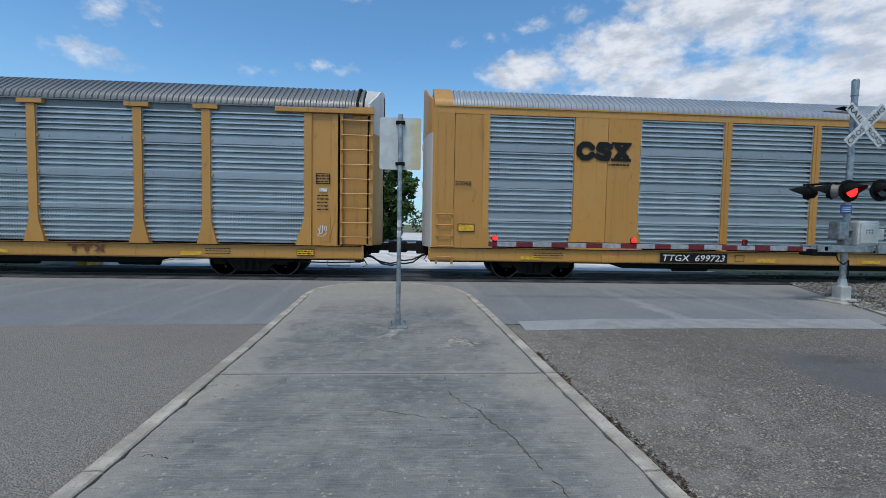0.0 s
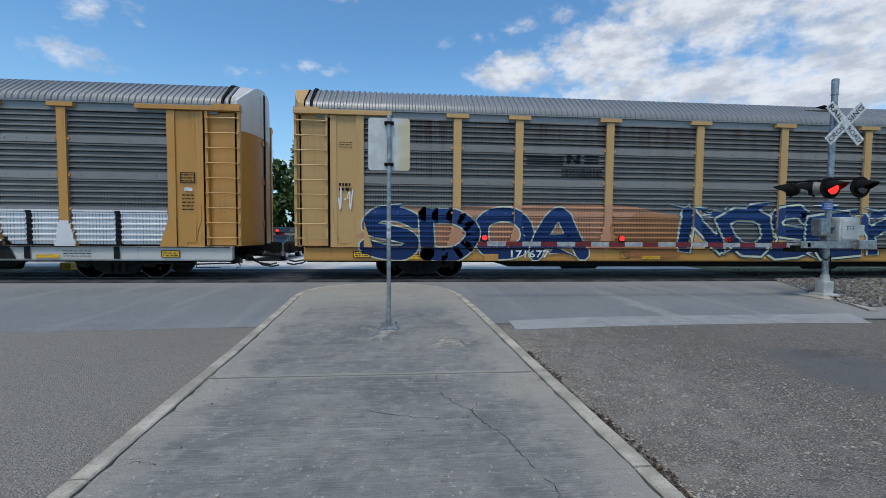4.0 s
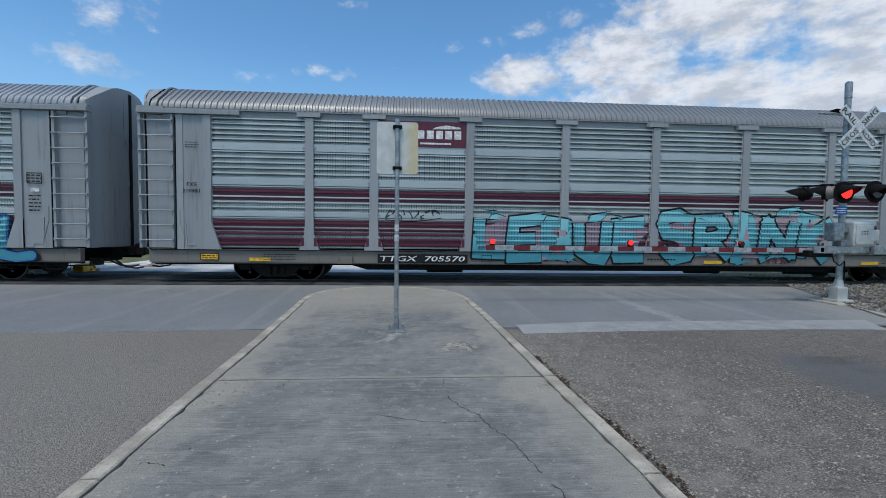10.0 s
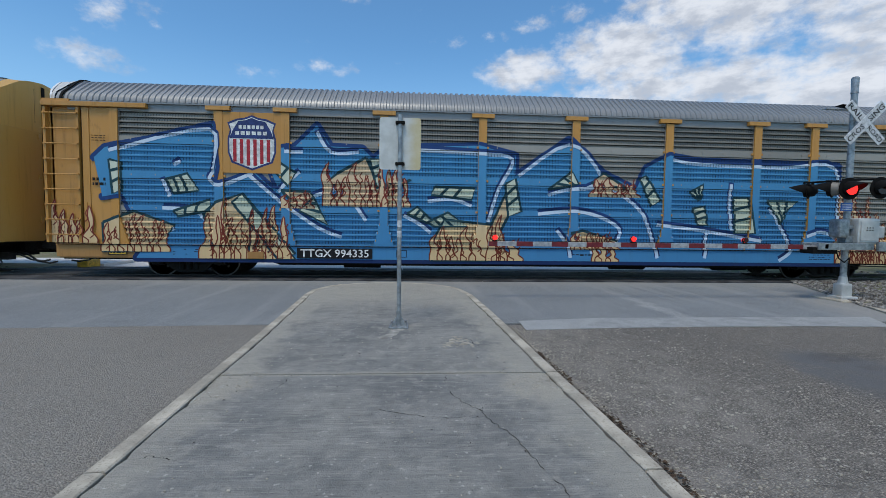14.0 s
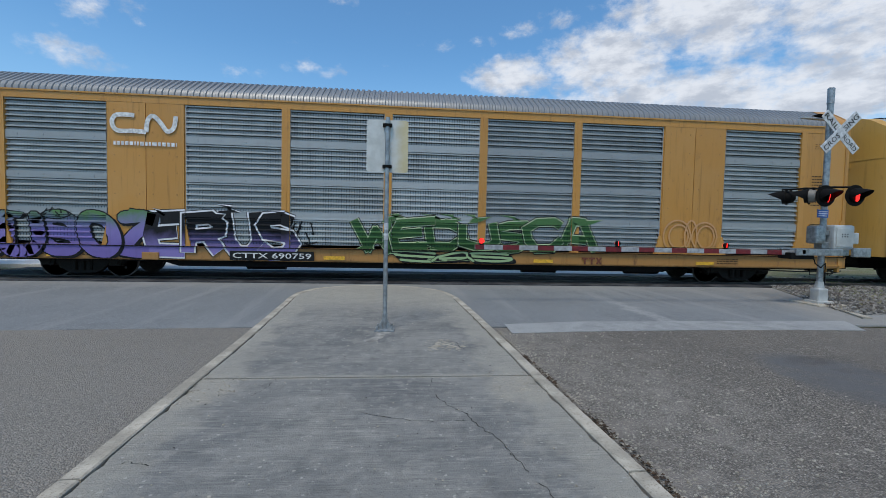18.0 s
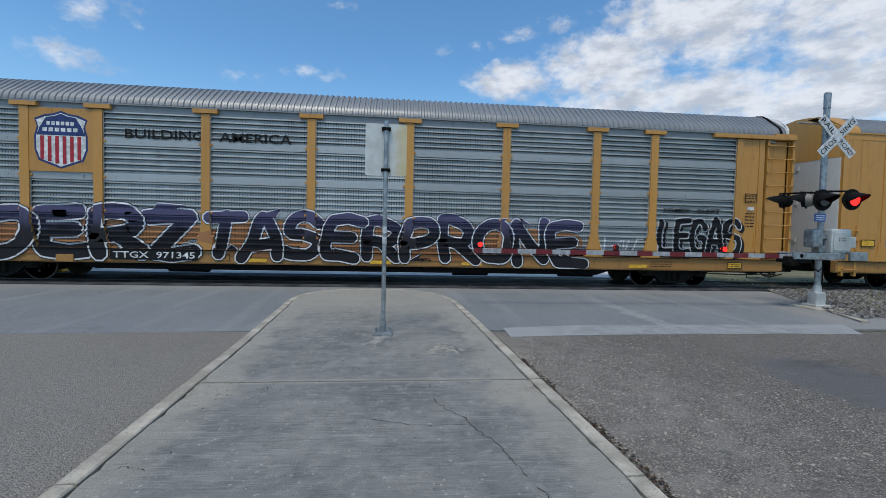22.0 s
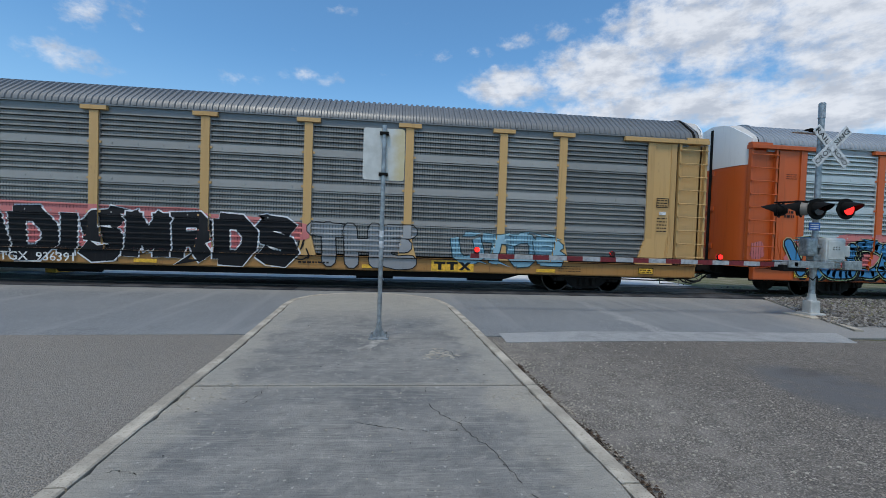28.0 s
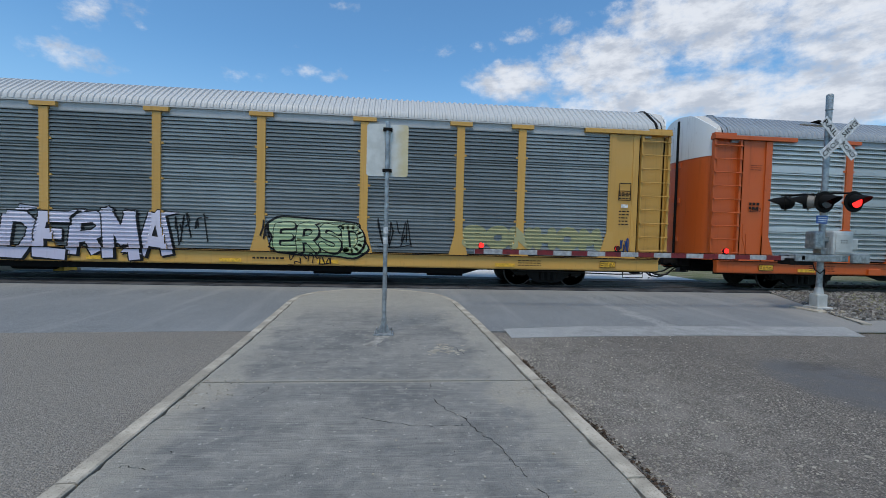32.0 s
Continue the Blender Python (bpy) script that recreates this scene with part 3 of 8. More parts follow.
    out["panel"] = finish(m, n, c, 0.75, 0.0, fine, 0.003, 0.2)
    # the sun's brightness on the far paving is put into this base colour
    m, n = material("bright_concrete")
    at = n.add("ShaderNodeTexCoord").outputs["Object"]
    mid, fine = n.noise(at, 0.7, 6.0), n.noise(at, 30.0, 4.0)
    c = n.mix(n.span(mid, 0.38, 0.66), (0.55, 0.54, 0.52), (0.70, 0.69, 0.66))
    c = n.mix(n.span(fine, 0.55, 0.75, 0.0, 0.3), c, (0.25, 0.24, 0.22))
    out["bright"] = finish(m, n, c, 0.8, 0.0, fine, 0.004, 0.3)
    return out


GM = ground_mats()
ROAD = -0.06          # level of the road beside the raised island
TRACK = 14.58         # line of the track's centre


def sheet(name, x0, x1, y0, y1, z, mat, label, category="road", depth=0.03):
    return tagged(part(name, Shape().box(x0, x1, y0, y1, z - depth, z), mat), label, category, kind="structure")


gnd = part("ground", Shape().poly([(-1500, -1500, -0.10), (1500, -1500, -0.10), (1500, 2500, -0.10), (-1500, 2500, -0.10)]), GM["soil"])
tagged(gnd, "flat dry soil and grass beside the railway", "ground", kind="structure")
sheet("road", -14.0, 9.6, -40.0, 7.27, ROAD, GM["chip"], "old grey chip seal road with exposed stone")
tagged(part("road_approach", Shape().prism([(-14.0, 6.75), (-6.0, 7.10), (-2.3, 7.31), (1.7, 7.36), (11.6, 7.5), (11.6, 12.95), (-14.0, 12.95)], ROAD - 0.026, ROAD + 0.004, "z"), GM["asphalt"]), "smoother dark asphalt before the railway track", "road", kind="structure")
sheet("road_beyond", -12.5, 12.0, 16.2, 90.0, ROAD, GM["bright"], "pale sunlit road surface beyond the track")
sheet("cross_street", -200.0, 200.0, 36.0, 46.0, ROAD + 0.006, GM["asphalt"], "grey street far beyond the track")


CRACK = plain("crack_dirt", (0.035, 0.033, 0.03), 0.9, 0.0, 0.3, 30.0, 0.5, 0.1)


def island():
    """The raised concrete island with its kerb of separate stones round the edge."""
    base = thing("median_island", pose(0, 0, 0), "raised grey concrete traffic island with pale kerb", "median", kind="structure")
    left = [(-1.98, -4.0), (-2.08, 2.68), (-2.155, 4.3), (-2.235, 6.3), (-2.34, 8.0), (-2.46, 10.0)]
    tip = [(-2.44, 10.75), (-2.20, 11.42), (-1.74, 11.93), (-1.15, 12.18), (-0.48, 12.24), (0.26, 12.07), (0.78, 11.72), (1.08, 11.30), (1.24, 10.85)]
    right = [(1.37, 10.1), (1.49, 7.87), (1.60, 4.9), (1.70, 2.5), (1.86, -4.0)]
    rim = [Vector(p) for p in left + tip + right]
    inner = []
    for i, p in enumerate(rim):
        d = (rim[min(i + 1, len(rim) - 1)] - rim[max(i - 1, 0)]).normalized()
        inner.append(p + Vector((d.y, -d.x)) * 0.15)

    def x_at(line, y):
        for a, b in zip(line, line[1:]):
            if min(a.y, b.y) <= y <= max(a.y, b.y):
                return a.x + (b.x - a.x) * (y - a.y) / (b.y - a.y)
        return line[0].x
    li, ri = inner[:7], inner[-6:]
    # slabs between joints
    cuts = [-4.0, -1.2, 1.75, 4.69]
    def gap():
        return random.uniform(0.012, 0.022) + (random.random() ** 3) * 0.024
    for y0, y1 in zip(cuts, cuts[1:]):
        ys = [y0 + 0.012 + (y1 - y0 - 0.024) * k / 30 for k in range(31)]
        lf = [(x_at(li, y) + gap(), y) for y in ys]
        rt = [(x_at(ri, y) - gap(), y) for y in ys]
        part("slab", Shape().prism(rt + lf[::-1], -0.12, 0.0, "z"), GM["concrete"], base)
    ys = [4.705 + k * 0.13 for k in range(38)]
    lf, rt = [(x_at(li, y) + gap(), y) for y in ys], [(x_at(ri, y) - gap(), y) for y in ys]
    nose = [tuple(p) for p in inner if p.y > 9.7]
    part("slab", Shape().prism(lf + nose + rt[::-1], -0.12, 0.002, "z"), GM["concrete"], base)
    part("joint_filler", Shape().prism([(-1.9, -3.9), (1.6, -3.9), (1.3, 9.8), (0.9, 11.2), (-0.5, 11.9), (-1.9, 11.2), (-2.25, 9.8)], -0.115, -0.03, "z"), CRACK, base)
    # kerb stones
    def stones(line, back, breaks):
        pts, total = [], 0.0
        run = [0.0]
        for a, b in zip(line, line[1:]):
            run.append(run[-1] + (b - a).length)
        def at(path, s):
            for i in range(len(run) - 1):
                if s <= run[i + 1] + 1e-6:
                    f = (s - run[i]) / (run[i + 1] - run[i])
                    return path[i].lerp(path[i + 1], min(max(f, 0), 1))
            return path[-1]
        for s0, s1 in zip(breaks, breaks[1:]):
            k = max(2, int((s1 - s0) / 0.35))
            ss = [s0 + 0.008 + (s1 - s0 - 0.016) * i / k for i in range(k + 1)]
            o, b = [at(line, s) for s in ss], [at(back, s) for s in ss]
            h = random.uniform(-0.004, 0.006)
            rows = []
            for p, q in zip(o, b):
                w = (q - p).normalized()
                prof = [(p, -0.12), (p, h - 0.03), (p + w * 0.028, h + 0.004), (q - w * 0.012, h + 0.006), (q, h - 0.004), (q, -0.12)]
                rows.append([(g.x, g.y, z) for g, z in prof])
            sh = Shape().grid(rows)
            sh.poly(rows[0]).poly(rows[-1][::-1])
            part("kerb_stone", sh, GM["kerb"], base)
    total = sum((b - a).length for a, b in zip(rim, rim[1:]))
    d = 4.0 + 4.69
    marks = [0.0, 2.1, 4.1, 6.85, d, 11.3, 13.6, 15.9, 17.3, 18.6, 20.6, total - d - 2.4, total - d, total - 6.75, total - 4.4, total - 2.2, total]
    stones(rim, inner, marks)
    # hairline cracks
    for pts in ([(0.37, 4.17), (0.45, 3.92), (0.53, 3.8), (0.59, 3.71), (0.64, 3.54), (0.75, 3.29), (0.84, 2.99), (0.87, 2.79)], [(-0.3, 3.78), (0.13, 3.60), (0.4, 3.58), (0.62, 3.60)], [(0.59, 3.71), (0.66, 3.86)],
                [(0.9, 2.66), (0.93, 2.5), (0.9, 2.35), (0.98, 2.15), (1.0, 1.8)], [(-1.25, 4.66), (-1.29, 4.39), (-1.36, 4.2)], [(0.33, 5.95), (0.5, 5.90), (0.68, 5.92)], [(0.55, 6.2), (0.78, 6.12), (0.87, 5.75)],
                [(0.36, 4.66), (0.33, 4.4)], [(0.95, 4.72), (1.08, 4.86)], [(-1.9, 3.0), (-1.75, 3.06), (-1.62, 3.0)], [(-0.1, 2.42), (0.02, 2.36), (0.1, 2.4)]):
        line = []
        for a, b in zip(pts, pts[1:]):
            for k in range(5):
                line.append((a[0] + (b[0] - a[0]) * k / 5 + random.uniform(-0.022, 0.022), a[1] + (b[1] - a[1]) * k / 5 + random.uniform(-0.015, 0.015)))
        line.append(pts[-1])
        rows = [[(x - w, y - w * 0.6, 0.0032), (x + w, y + w * 0.6, 0.0032)] for x, y in line for w in (random.uniform(0.0006, 0.0042),)]
        part("crack", Shape().grid(rows), CRACK, base, "dark hairline crack")


island()
stop = part("stop_line", Shape().prism([(1.80, 6.87), (2.9, 6.98), (4.9, 7.08), (6.94, 7.10), (8.25, 7.04), (8.72, 7.86), (7.65, 7.85), (5.4, 7.82), (3.24, 7.76), (1.83, 7.53)], ROAD + 0.002, ROAD + 0.009, "z"), GM["line"])
tagged(stop, "worn white stop line painted across the road", "road marking", kind="structure")


def track():
    """Two rails, the rubber crossing between them and the sleepers beyond the road."""
    base = thing("railway_track", pose(0, TRACK, 0), "single railway track with shiny steel rails", "railway track", kind="structure")
    head = [(-0.035, 0.0), (0.035, 0.0), (0.035, -0.04), (0.009, -0.055), (0.009, -0.15), (0.07, -0.165), (0.07, -0.18), (-0.07, -0.18), (-0.07, -0.165), (-0.009, -0.15), (-0.009, -0.055), (-0.035, -0.04)]
    for y in (-0.7525, 0.7525):
        part("rail", Shape().prism([(p + y, q) for p, q in head], -260.0, 260.0, "x"), TREAD, base)
    for y0, y1 in ((-1.72, -0.83), (-0.66, 0.66), (0.83, 1.72)):
        for k in range(10):
            x = -12.6 + 2.44 * k
            part("crossing_panel", Shape().box(x, x + 2.42, y0, y1, -0.12, -0.018, 0.008), GM["panel"], base)
    tie = Shape().box(-0.115, 0.115, -1.3, 1.3, -0.34, -0.17).mesh("sleeper")
    for k in range(40):
        part("sleeper", tie, TRUCK, base, m=pose(12.4 + 0.53 * k, 0, 0))
        part("sleeper", tie, TRUCK, base, m=pose(-13.0 - 0.53 * k, 0, 0))


track()


def ballast():
    """Loose crushed stone beside the track."""
    m, n = material("crushed_limestone")
    isl = n.add("ShaderNodeNewGeometry").outputs["Random Per Island"]
    at = n.add("ShaderNodeTexCoord").outputs["Object"]
    c = n.ramp(isl, (0.0, (0.07, 0.065, 0.06)), (0.5, (0.16, 0.152, 0.142)), (1.0, (0.33, 0.315, 0.29)))
    c = n.mix(n.span(n.noise(at, 2.0, 4.0), 0.5, 0.75, 0.0, 0.5), c, (0.14, 0.09, 0.06))
    stone = finish(m, n, c, 0.9, 0.0, n.noise(at, 60.0, 3.0), 0.004, 0.25)
    bed = Shape().prism([(9.75, 8.9), (11.9, 13.0), (60, 13.0), (60, 9.4), (14, 8.2)], -0.11, -0.03, "z")
    tagged(part("ballast_bed", bed, GM["soil"]), "packed gravel bed beside the track", "ground", kind="structure")
    sh = Shape()
    rng = random.Random(4)
    def pebble(x, y, z, r):
        n = len(sh.v)
        a = rng.uniform(0, 6.28)
        e = [rng.uniform(0.6, 1.25) * r for _ in range(8)]
        ring = [(math.cos(a + k * 1.2566) * e[k], math.sin(a + k * 1.2566) * e[k]) for k in range(5)]
        sh.v.extend([(x + p, y + q, z) for p, q in ring] + [(x + p * 0.55, y + q * 0.55, z + e[5] * 0.9) for p, q in ring])
        sh.f.extend([(n + k, n + (k + 1) % 5, n + 5 + (k + 1) % 5, n + 5 + k) for k in range(5)] + [(n + 9, n + 8, n + 7, n + 6, n + 5)])
    for _ in range(14000):
        y = rng.uniform(8.5, 13.2)
        lo = 9.75 + max(0, y - 8.9) * 0.5
        x = lo + rng.random() ** 1.5 * 16
        pebble(x, y, -0.04 + rng.uniform(-0.01, 0.03) + 0.02 * math.sin(x * 3) * math.cos(y * 2), rng.uniform(0.016, 0.042))
    for _ in range(4000):
        x = rng.uniform(12.0, 34.0) * rng.choice((-1, 1, 1))
        pebble(x, TRACK + rng.uniform(-1.8, 2.4), -0.17 + rng.uniform(0, 0.07), rng.uniform(0.03, 0.06))
    me = sh.mesh("ballast")
    tagged(part("ballast", me, stone), "loose grey crushed stone ballast", "gravel", kind="stuff")
    edge = Shape().prism([(9.35, 8.05), (9.5, 8.0), (11.9, 12.95), (11.75, 13.0)], -0.1, -0.02, "z")
    tagged(part("road_edge", edge, GM["kerb"]), "low broken concrete edge between asphalt and ballast", "kerb", kind="structure")


ballast()


def road_grit():
    """Small stones strewn on the worn road by the kerb."""
    sh, rng = Shape(), random.Random(9)
    for _ in range(1500):
        y = rng.uniform(1.6, 7.0)
        x = 1.78 - (y - 2.4) * 0.04 + rng.random() ** 3 * 3.0
        r = rng.uniform(0.003, 0.010)
        sh.box(x, x + r * 2, y, y + r * 1.6, ROAD, ROAD + r)
    tagged(part("road_grit", sh, GM["kerb"]), "loose grit along the kerb", "gravel", kind="stuff")


road_grit()


def slab_crumbs():
    """Crumbs of stone and bits of litter on the island."""
    sh, rng = Shape(), random.Random(12)
    for _ in range(420):
        side = rng.random()
        y = rng.gauss(4.45, 0.22) if side < 0.5 else rng.uniform(2.0, 9.0)
        x = (-2.0 + rng.random() ** 2 * 0.45 if side < 0.25 else 1.46 - rng.random() ** 2 * 0.5 if side < 0.5 else rng.uniform(-1.7, 1.2))
        r = rng.uniform(0.002, 0.007)
        sh.box(x, x + r * 2.2, y, y + r * 1.7, 0.002, 0.003 + r)
    tagged(part("slab_crumbs", sh, GM["kerb"]), "small pale crumbs of stone on the concrete", "gravel", kind="stuff")
    dark, rng = Shape(), random.Random(13)
    for _ in range(60):
        x, y, r, a = rng.uniform(-1.7, 1.2), rng.uniform(2.2, 9.5), rng.uniform(0.006, 0.016), rng.uniform(0, 6.28)
        u, v = math.cos(a) * r, math.sin(a) * r
        dark.poly([(x - u, y - v, 0.004), (x + v * 0.5, y - u * 0.5, 0.008), (x + u, y + v, 0.004), (x - v * 0.5, y + u * 0.5, 0.01)])
    tagged(part("slab_litter", dark, plain("dark_litter", (0.03, 0.026, 0.02), 0.9)), "dark bits of leaf on the concrete", "litter", kind="stuff")


slab_crumbs()


def kerb_dirt():
    """Dry leaves and soil gathered in the gutter of the island."""
    sh, rng = Shape(), random.Random(31)
    for _ in range(1500):
        y = rng.choice((rng.gauss(3.55, 0.16), rng.gauss(2.75, 0.2), rng.gauss(4.85, 0.22), rng.gauss(5.5, 0.1), rng.gauss(2.1, 0.2), rng.uniform(1.8, 6.5)))
        edge = 1.68 - (y - 2.45) * 0.045 if y < 4.7 else 1.58 - (y - 4.7) * 0.068
        x = edge + 0.012 + rng.random() ** 2 * 0.13
        r, a = rng.uniform(0.004, 0.014), rng.uniform(0, 6.28)
        u = (math.cos(a) * r * 1.6, math.sin(a) * r * 1.6)
        z = ROAD + rng.uniform(0.002, 0.018)
        sh.poly([(x - u[0], y - u[1], z), (x + u[1] * 0.5, y - u[0] * 0.5, z + r), (x + u[0], y + u[1], z), (x - u[1] * 0.5, y + u[0] * 0.5, z)])
    soil = plain("brown_litter", (0.085, 0.055, 0.035), 0.9, 0.0, 0.5, 30.0, 0.6)
    tagged(part("gutter_litter", sh, soil), "dry brown leaves and soil along the kerb", "litter", kind="stuff")


kerb_dirt()


# ---------------------------------------------------------------- sign, signal mast and gate
def sign_post():
    base = thing("sign_post", pose(-0.225, 6.85, 0), "galvanised post carrying a blank sign seen from behind, on the island", "sign")
    part("post", Shape().tube([(0, 0, 0.02), (0, 0, 3.26)], 0.034, 14), STEEL, base, smooth=True)
    part("sleeve", Shape().tube([(0, 0, 0.02), (0, 0, 0.26)], 0.042, 14), STEEL, base, smooth=True)
    part("reflective_band", Shape().tube([(0, 0, 1.40), (0, 0, 1.5)], 0.0355, 14), REFLECT, base, smooth=True)
    part("reflective_band", Shape().tube([(0, 0, 1.56), (0, 0, 1.66)], 0.0355, 14), REFLECT, base, smooth=True)
    part("base_plate", Shape().box(-0.15, 0.15, -0.13, 0.13, 0.002, 0.03, 0.006), STEEL, base)
    for x in (-0.11, 0.11):
        for y in (-0.09, 0.09):
            part("anchor_bolt", Shape().tube([(x, y, 0.03), (x, y, 0.085)], 0.013, 8), STEEL, base)
    part("gusset", Shape().prism([(-0.11, 0.03), (0.11, 0.03), (0.05, 0.16), (-0.05, 0.16)], -0.006, 0.006), STEEL, base)
    m, n = material("stained_sign_back")
    at = n.add("ShaderNodeTexCoord").outputs["Object"]
    x, y, z = n.split(at)
    blot = n.noise(at, 5.0, 6.0)
    c = n.mix(n.span(blot, 0.35, 0.7), (0.62, 0.61, 0.57), (0.50, 0.49, 0.45))
    c = n.mix(n.math("MULTIPLY", n.span(n.math("ADD", x, n.math("MULTIPLY", blot, 0.25)), 0.16, 0.42), 0.6), c, (0.62, 0.46, 0.16))
    sm = finish(m, n, c, 0.42, 0.25, blot, 0.002)
    pts = []
    for cx, cz, a0 in ((0.275, 0.355, 0), (-0.275, 0.355, 90), (-0.275, -0.355, 180), (0.275, -0.355, 270)):
        pts += [(cx + 0.04 * math.cos(radians(a0 + k * 22.5)), 2.83 + cz + 0.04 * math.sin(radians(a0 + k * 22.5))) for k in range(5)]
    plate = part("sign_plate", Shape().prism(pts, 0.038, 0.042), sm, base, "pale blank sign back with yellow stain")
    for z in (2.52, 3.14):
        part("bracket", Shape().box(-0.07, 0.07, -0.04, 0.038, z - 0.022, z + 0.022, 0.006), BLACK, base)
    rng = random.Random(6)
    rim = curve([(-0.12, 6.72), (-0.24, 6.74), (-0.33, 6.60), (-0.38, 6.40), (-0.48, 6.24), (-0.44, 6.10), (-0.38, 6.14), (-0.30, 6.24), (-0.22, 6.44), (-0.19, 6.58), (-0.12, 6.72)], 4)[:-1]
    patch = part("patch", Shape().prism([(x + rng.uniform(-0.012, 0.012), y + rng.uniform(-0.02, 0.02)) for x, y in rim], 0.0, 0.005, "z"), plain("pale_mortar", (0.30, 0.29, 0.262), 0.85, 0.0, 0.4, 9.0, 0.45))
    tagged(patch, "pale mortar patch on the concrete by the sign post", "patch", kind="structure")
    # thin flakes of pale mortar where the surface has spalled
    sh = Shape()
    for _ in range(70):
        x, y, r, a = rng.gauss(0.62, 0.12), rng.gauss(5.98, 0.13), rng.uniform(0.006, 0.03), rng.uniform(0, 6.28)
        pts = [(x + r * 1.5 * rng.uniform(0.6, 1.2) * math.cos(a + i * 1.2566), y + r * rng.uniform(0.6, 1.2) * math.sin(a + i * 1.2566)) for i in range(5)]
        sh.prism(pts, 0.001, rng.uniform(0.0045, 0.008), "z")
    tagged(part("spalled_flakes", sh, GM["kerb"]), "pale flakes of broken concrete surface on the island", "debris", kind="stuff")


sign_post()


def signal():
    """The crossing signal: mast, crossed boards, two pairs of lamps, drive and barrier arm."""
    base = thing("crossing_signal", pose(10.2, 9.85, 0), "grey railway crossing signal mast with flashing red lamps and lowered gate", "railway signal")
    part("mast", Shape().tube([(0, 0, 0.3), (0, 0, 4.85), (0, 0, 5.05)], [0.068, 0.066, 0.066], 18), STEEL, base, smooth=True)
    part("mast_cap", Shape().tube([(0, 0, 4.78), (0, 0, 4.82), (0, 0, 5.13), (0, 0, 5.16)], [0.08, 0.072, 0.076, 0.05], 18), STEEL, base, smooth=True)
    part("base_casting", Shape().box(-0.13, 0.13, -0.13, 0.13, 0.0, 0.34, 0.04).tube([(0, 0, 0.3), (0, 0, 0.5)], [0.11, 0.08], 16), ALUMINIUM, base)
    part("base_flange", Shape().box(-0.21, 0.21, -0.2, 0.2, -0.06, 0.035, 0.015), ALUMINIUM, base)
    part("foundation", Shape().box(-0.4, 0.4, -0.4, 0.4, -0.2, -0.02, 0.02), GM["kerb"], base)
    for tilt, text in ((45, "CROSSING"), (-45, "RAILROAD")):
        up = 0.0 if tilt > 0 else 0.012
        b = part("crossbuck_board", Shape().box(-0.61, 0.61, -0.006, 0.006, -0.115, 0.115), REFLECT, base, "white board lettered black",
                 pose(0.13, -0.18 + up, 4.07, 0, -tilt, 0))
        if tilt > 0:
            write(text[:4], 0.17, INK, b, (-0.58, -0.0085, -0.06), width=0.50)
            write(text[4:], 0.17, INK, b, (0.10, -0.0085, -0.06), width=0.48)
        else:
            write(text[:4], 0.17, INK, b, (-0.58, -0.0085, -0.06), width=0.46)
            write(text[4:], 0.17, INK, b, (0.12, -0.0085, -0.06), width=0.46)
    part("board_bracket", Shape().box(-0.02, 0.2, -0.17, -0.05, 4.03, 4.11, 0.01), STEEL, base)
    # two thin blades that stand out from the mast behind the boards
    part("blade", Shape().box(-0.36, 0.0, -0.1, 0.1, -0.007, 0.007), BLACK, base, "dark thin blade seen from below", pose(-0.03, -0.02, 4.44, 0, 8, 0))
    part("blade", Shape().box(-0.66, 0.0, -0.06, 0.06, -0.007, 0.007), ALUMINIUM, base, "grey thin blade seen from below", pose(-0.03, 0.05, 4.40, 0, 2, 0))
    part("cross_arm", Shape().tube([(-0.42, -0.25, 2.75), (0.42, -0.25, 2.78)], 0.022, 8).tube([(-0.62, -0.2, 2.72), (-0.62, 0.55, 2.75)], 0.022, 8)
         .tube([(-0.62, -0.05, 2.74), (0, -0.05, 2.74)], 0.022, 8).tube([(0, -0.25, 2.765), (0, 0, 2.765)], 0.03, 8), BLACK, base, smooth=True)
    # lamps: place and the way they face, degrees from the near side
    lens = {}
    for key, x, y, z, turn in (("left", -0.38, -0.40, 2.54, 0), ("right", 0.38, -0.40, 2.57, 0), ("side_a", -0.62, -0.18, 2.54, -146), ("side_b", -0.56, 0.50, 2.56, -146)):
        m = pose(x, y, z, 0, 0, turn)
        lamp = part("lamp", Shape().disc((0, 0.02, 0), 0.25 if turn == 0 else 0.2, 0.012, "y", 28), BLACK, base, "black round lamp with hood", m)
        part("housing", Shape().tube([(0, 0.02, 0), (0, 0.14, 0), (0, 0.2, 0)], [0.16, 0.14, 0.06], 18), BLACK if key != "side_a" else GREY_DARK, lamp, smooth=True)
        hood = []
        for k in range(15):
            t = radians(-20 + 220 * k / 14)
            reach = 0.05 + 0.32 * max(0.0, math.sin(t)) ** 0.8
            hood.append([(0.17 * math.cos(t), 0.01, 0.17 * math.sin(t)), (0.165 * math.cos(t), -reach * 0.5, 0.165 * math.sin(t) - 0.02), (0.155 * math.cos(t), -reach, 0.15 * math.sin(t) - 0.05)])
        back = [[(p[0] * 0.95, p[1], p[2] * 0.95) for p in r] for r in hood]
        part("hood", Shape().grid(hood).grid(back), BLACK, lamp, smooth=True)
        # ring added to keep a turned lens's glow off the backplate
        part("bezel", Shape().disc((0, -0.02, 0), 0.158, 0.075, "y", 24, 0.149), BLACK, lamp)
        drum = part("lens", Shape().disc((0, 0, 0), 0.145, 0.02, "y", 24), LENS if turn == 0 else DARK_LENS, lamp, "red lamp lens")
        drum.matrix_basis = pose(0, -0.035, 0)
        lens[key] = drum
        part("hanger", Shape().tube([(0, 0.1, 0.12), (0, 0.1, 0.2)], 0.03, 8), BLACK, lamp)
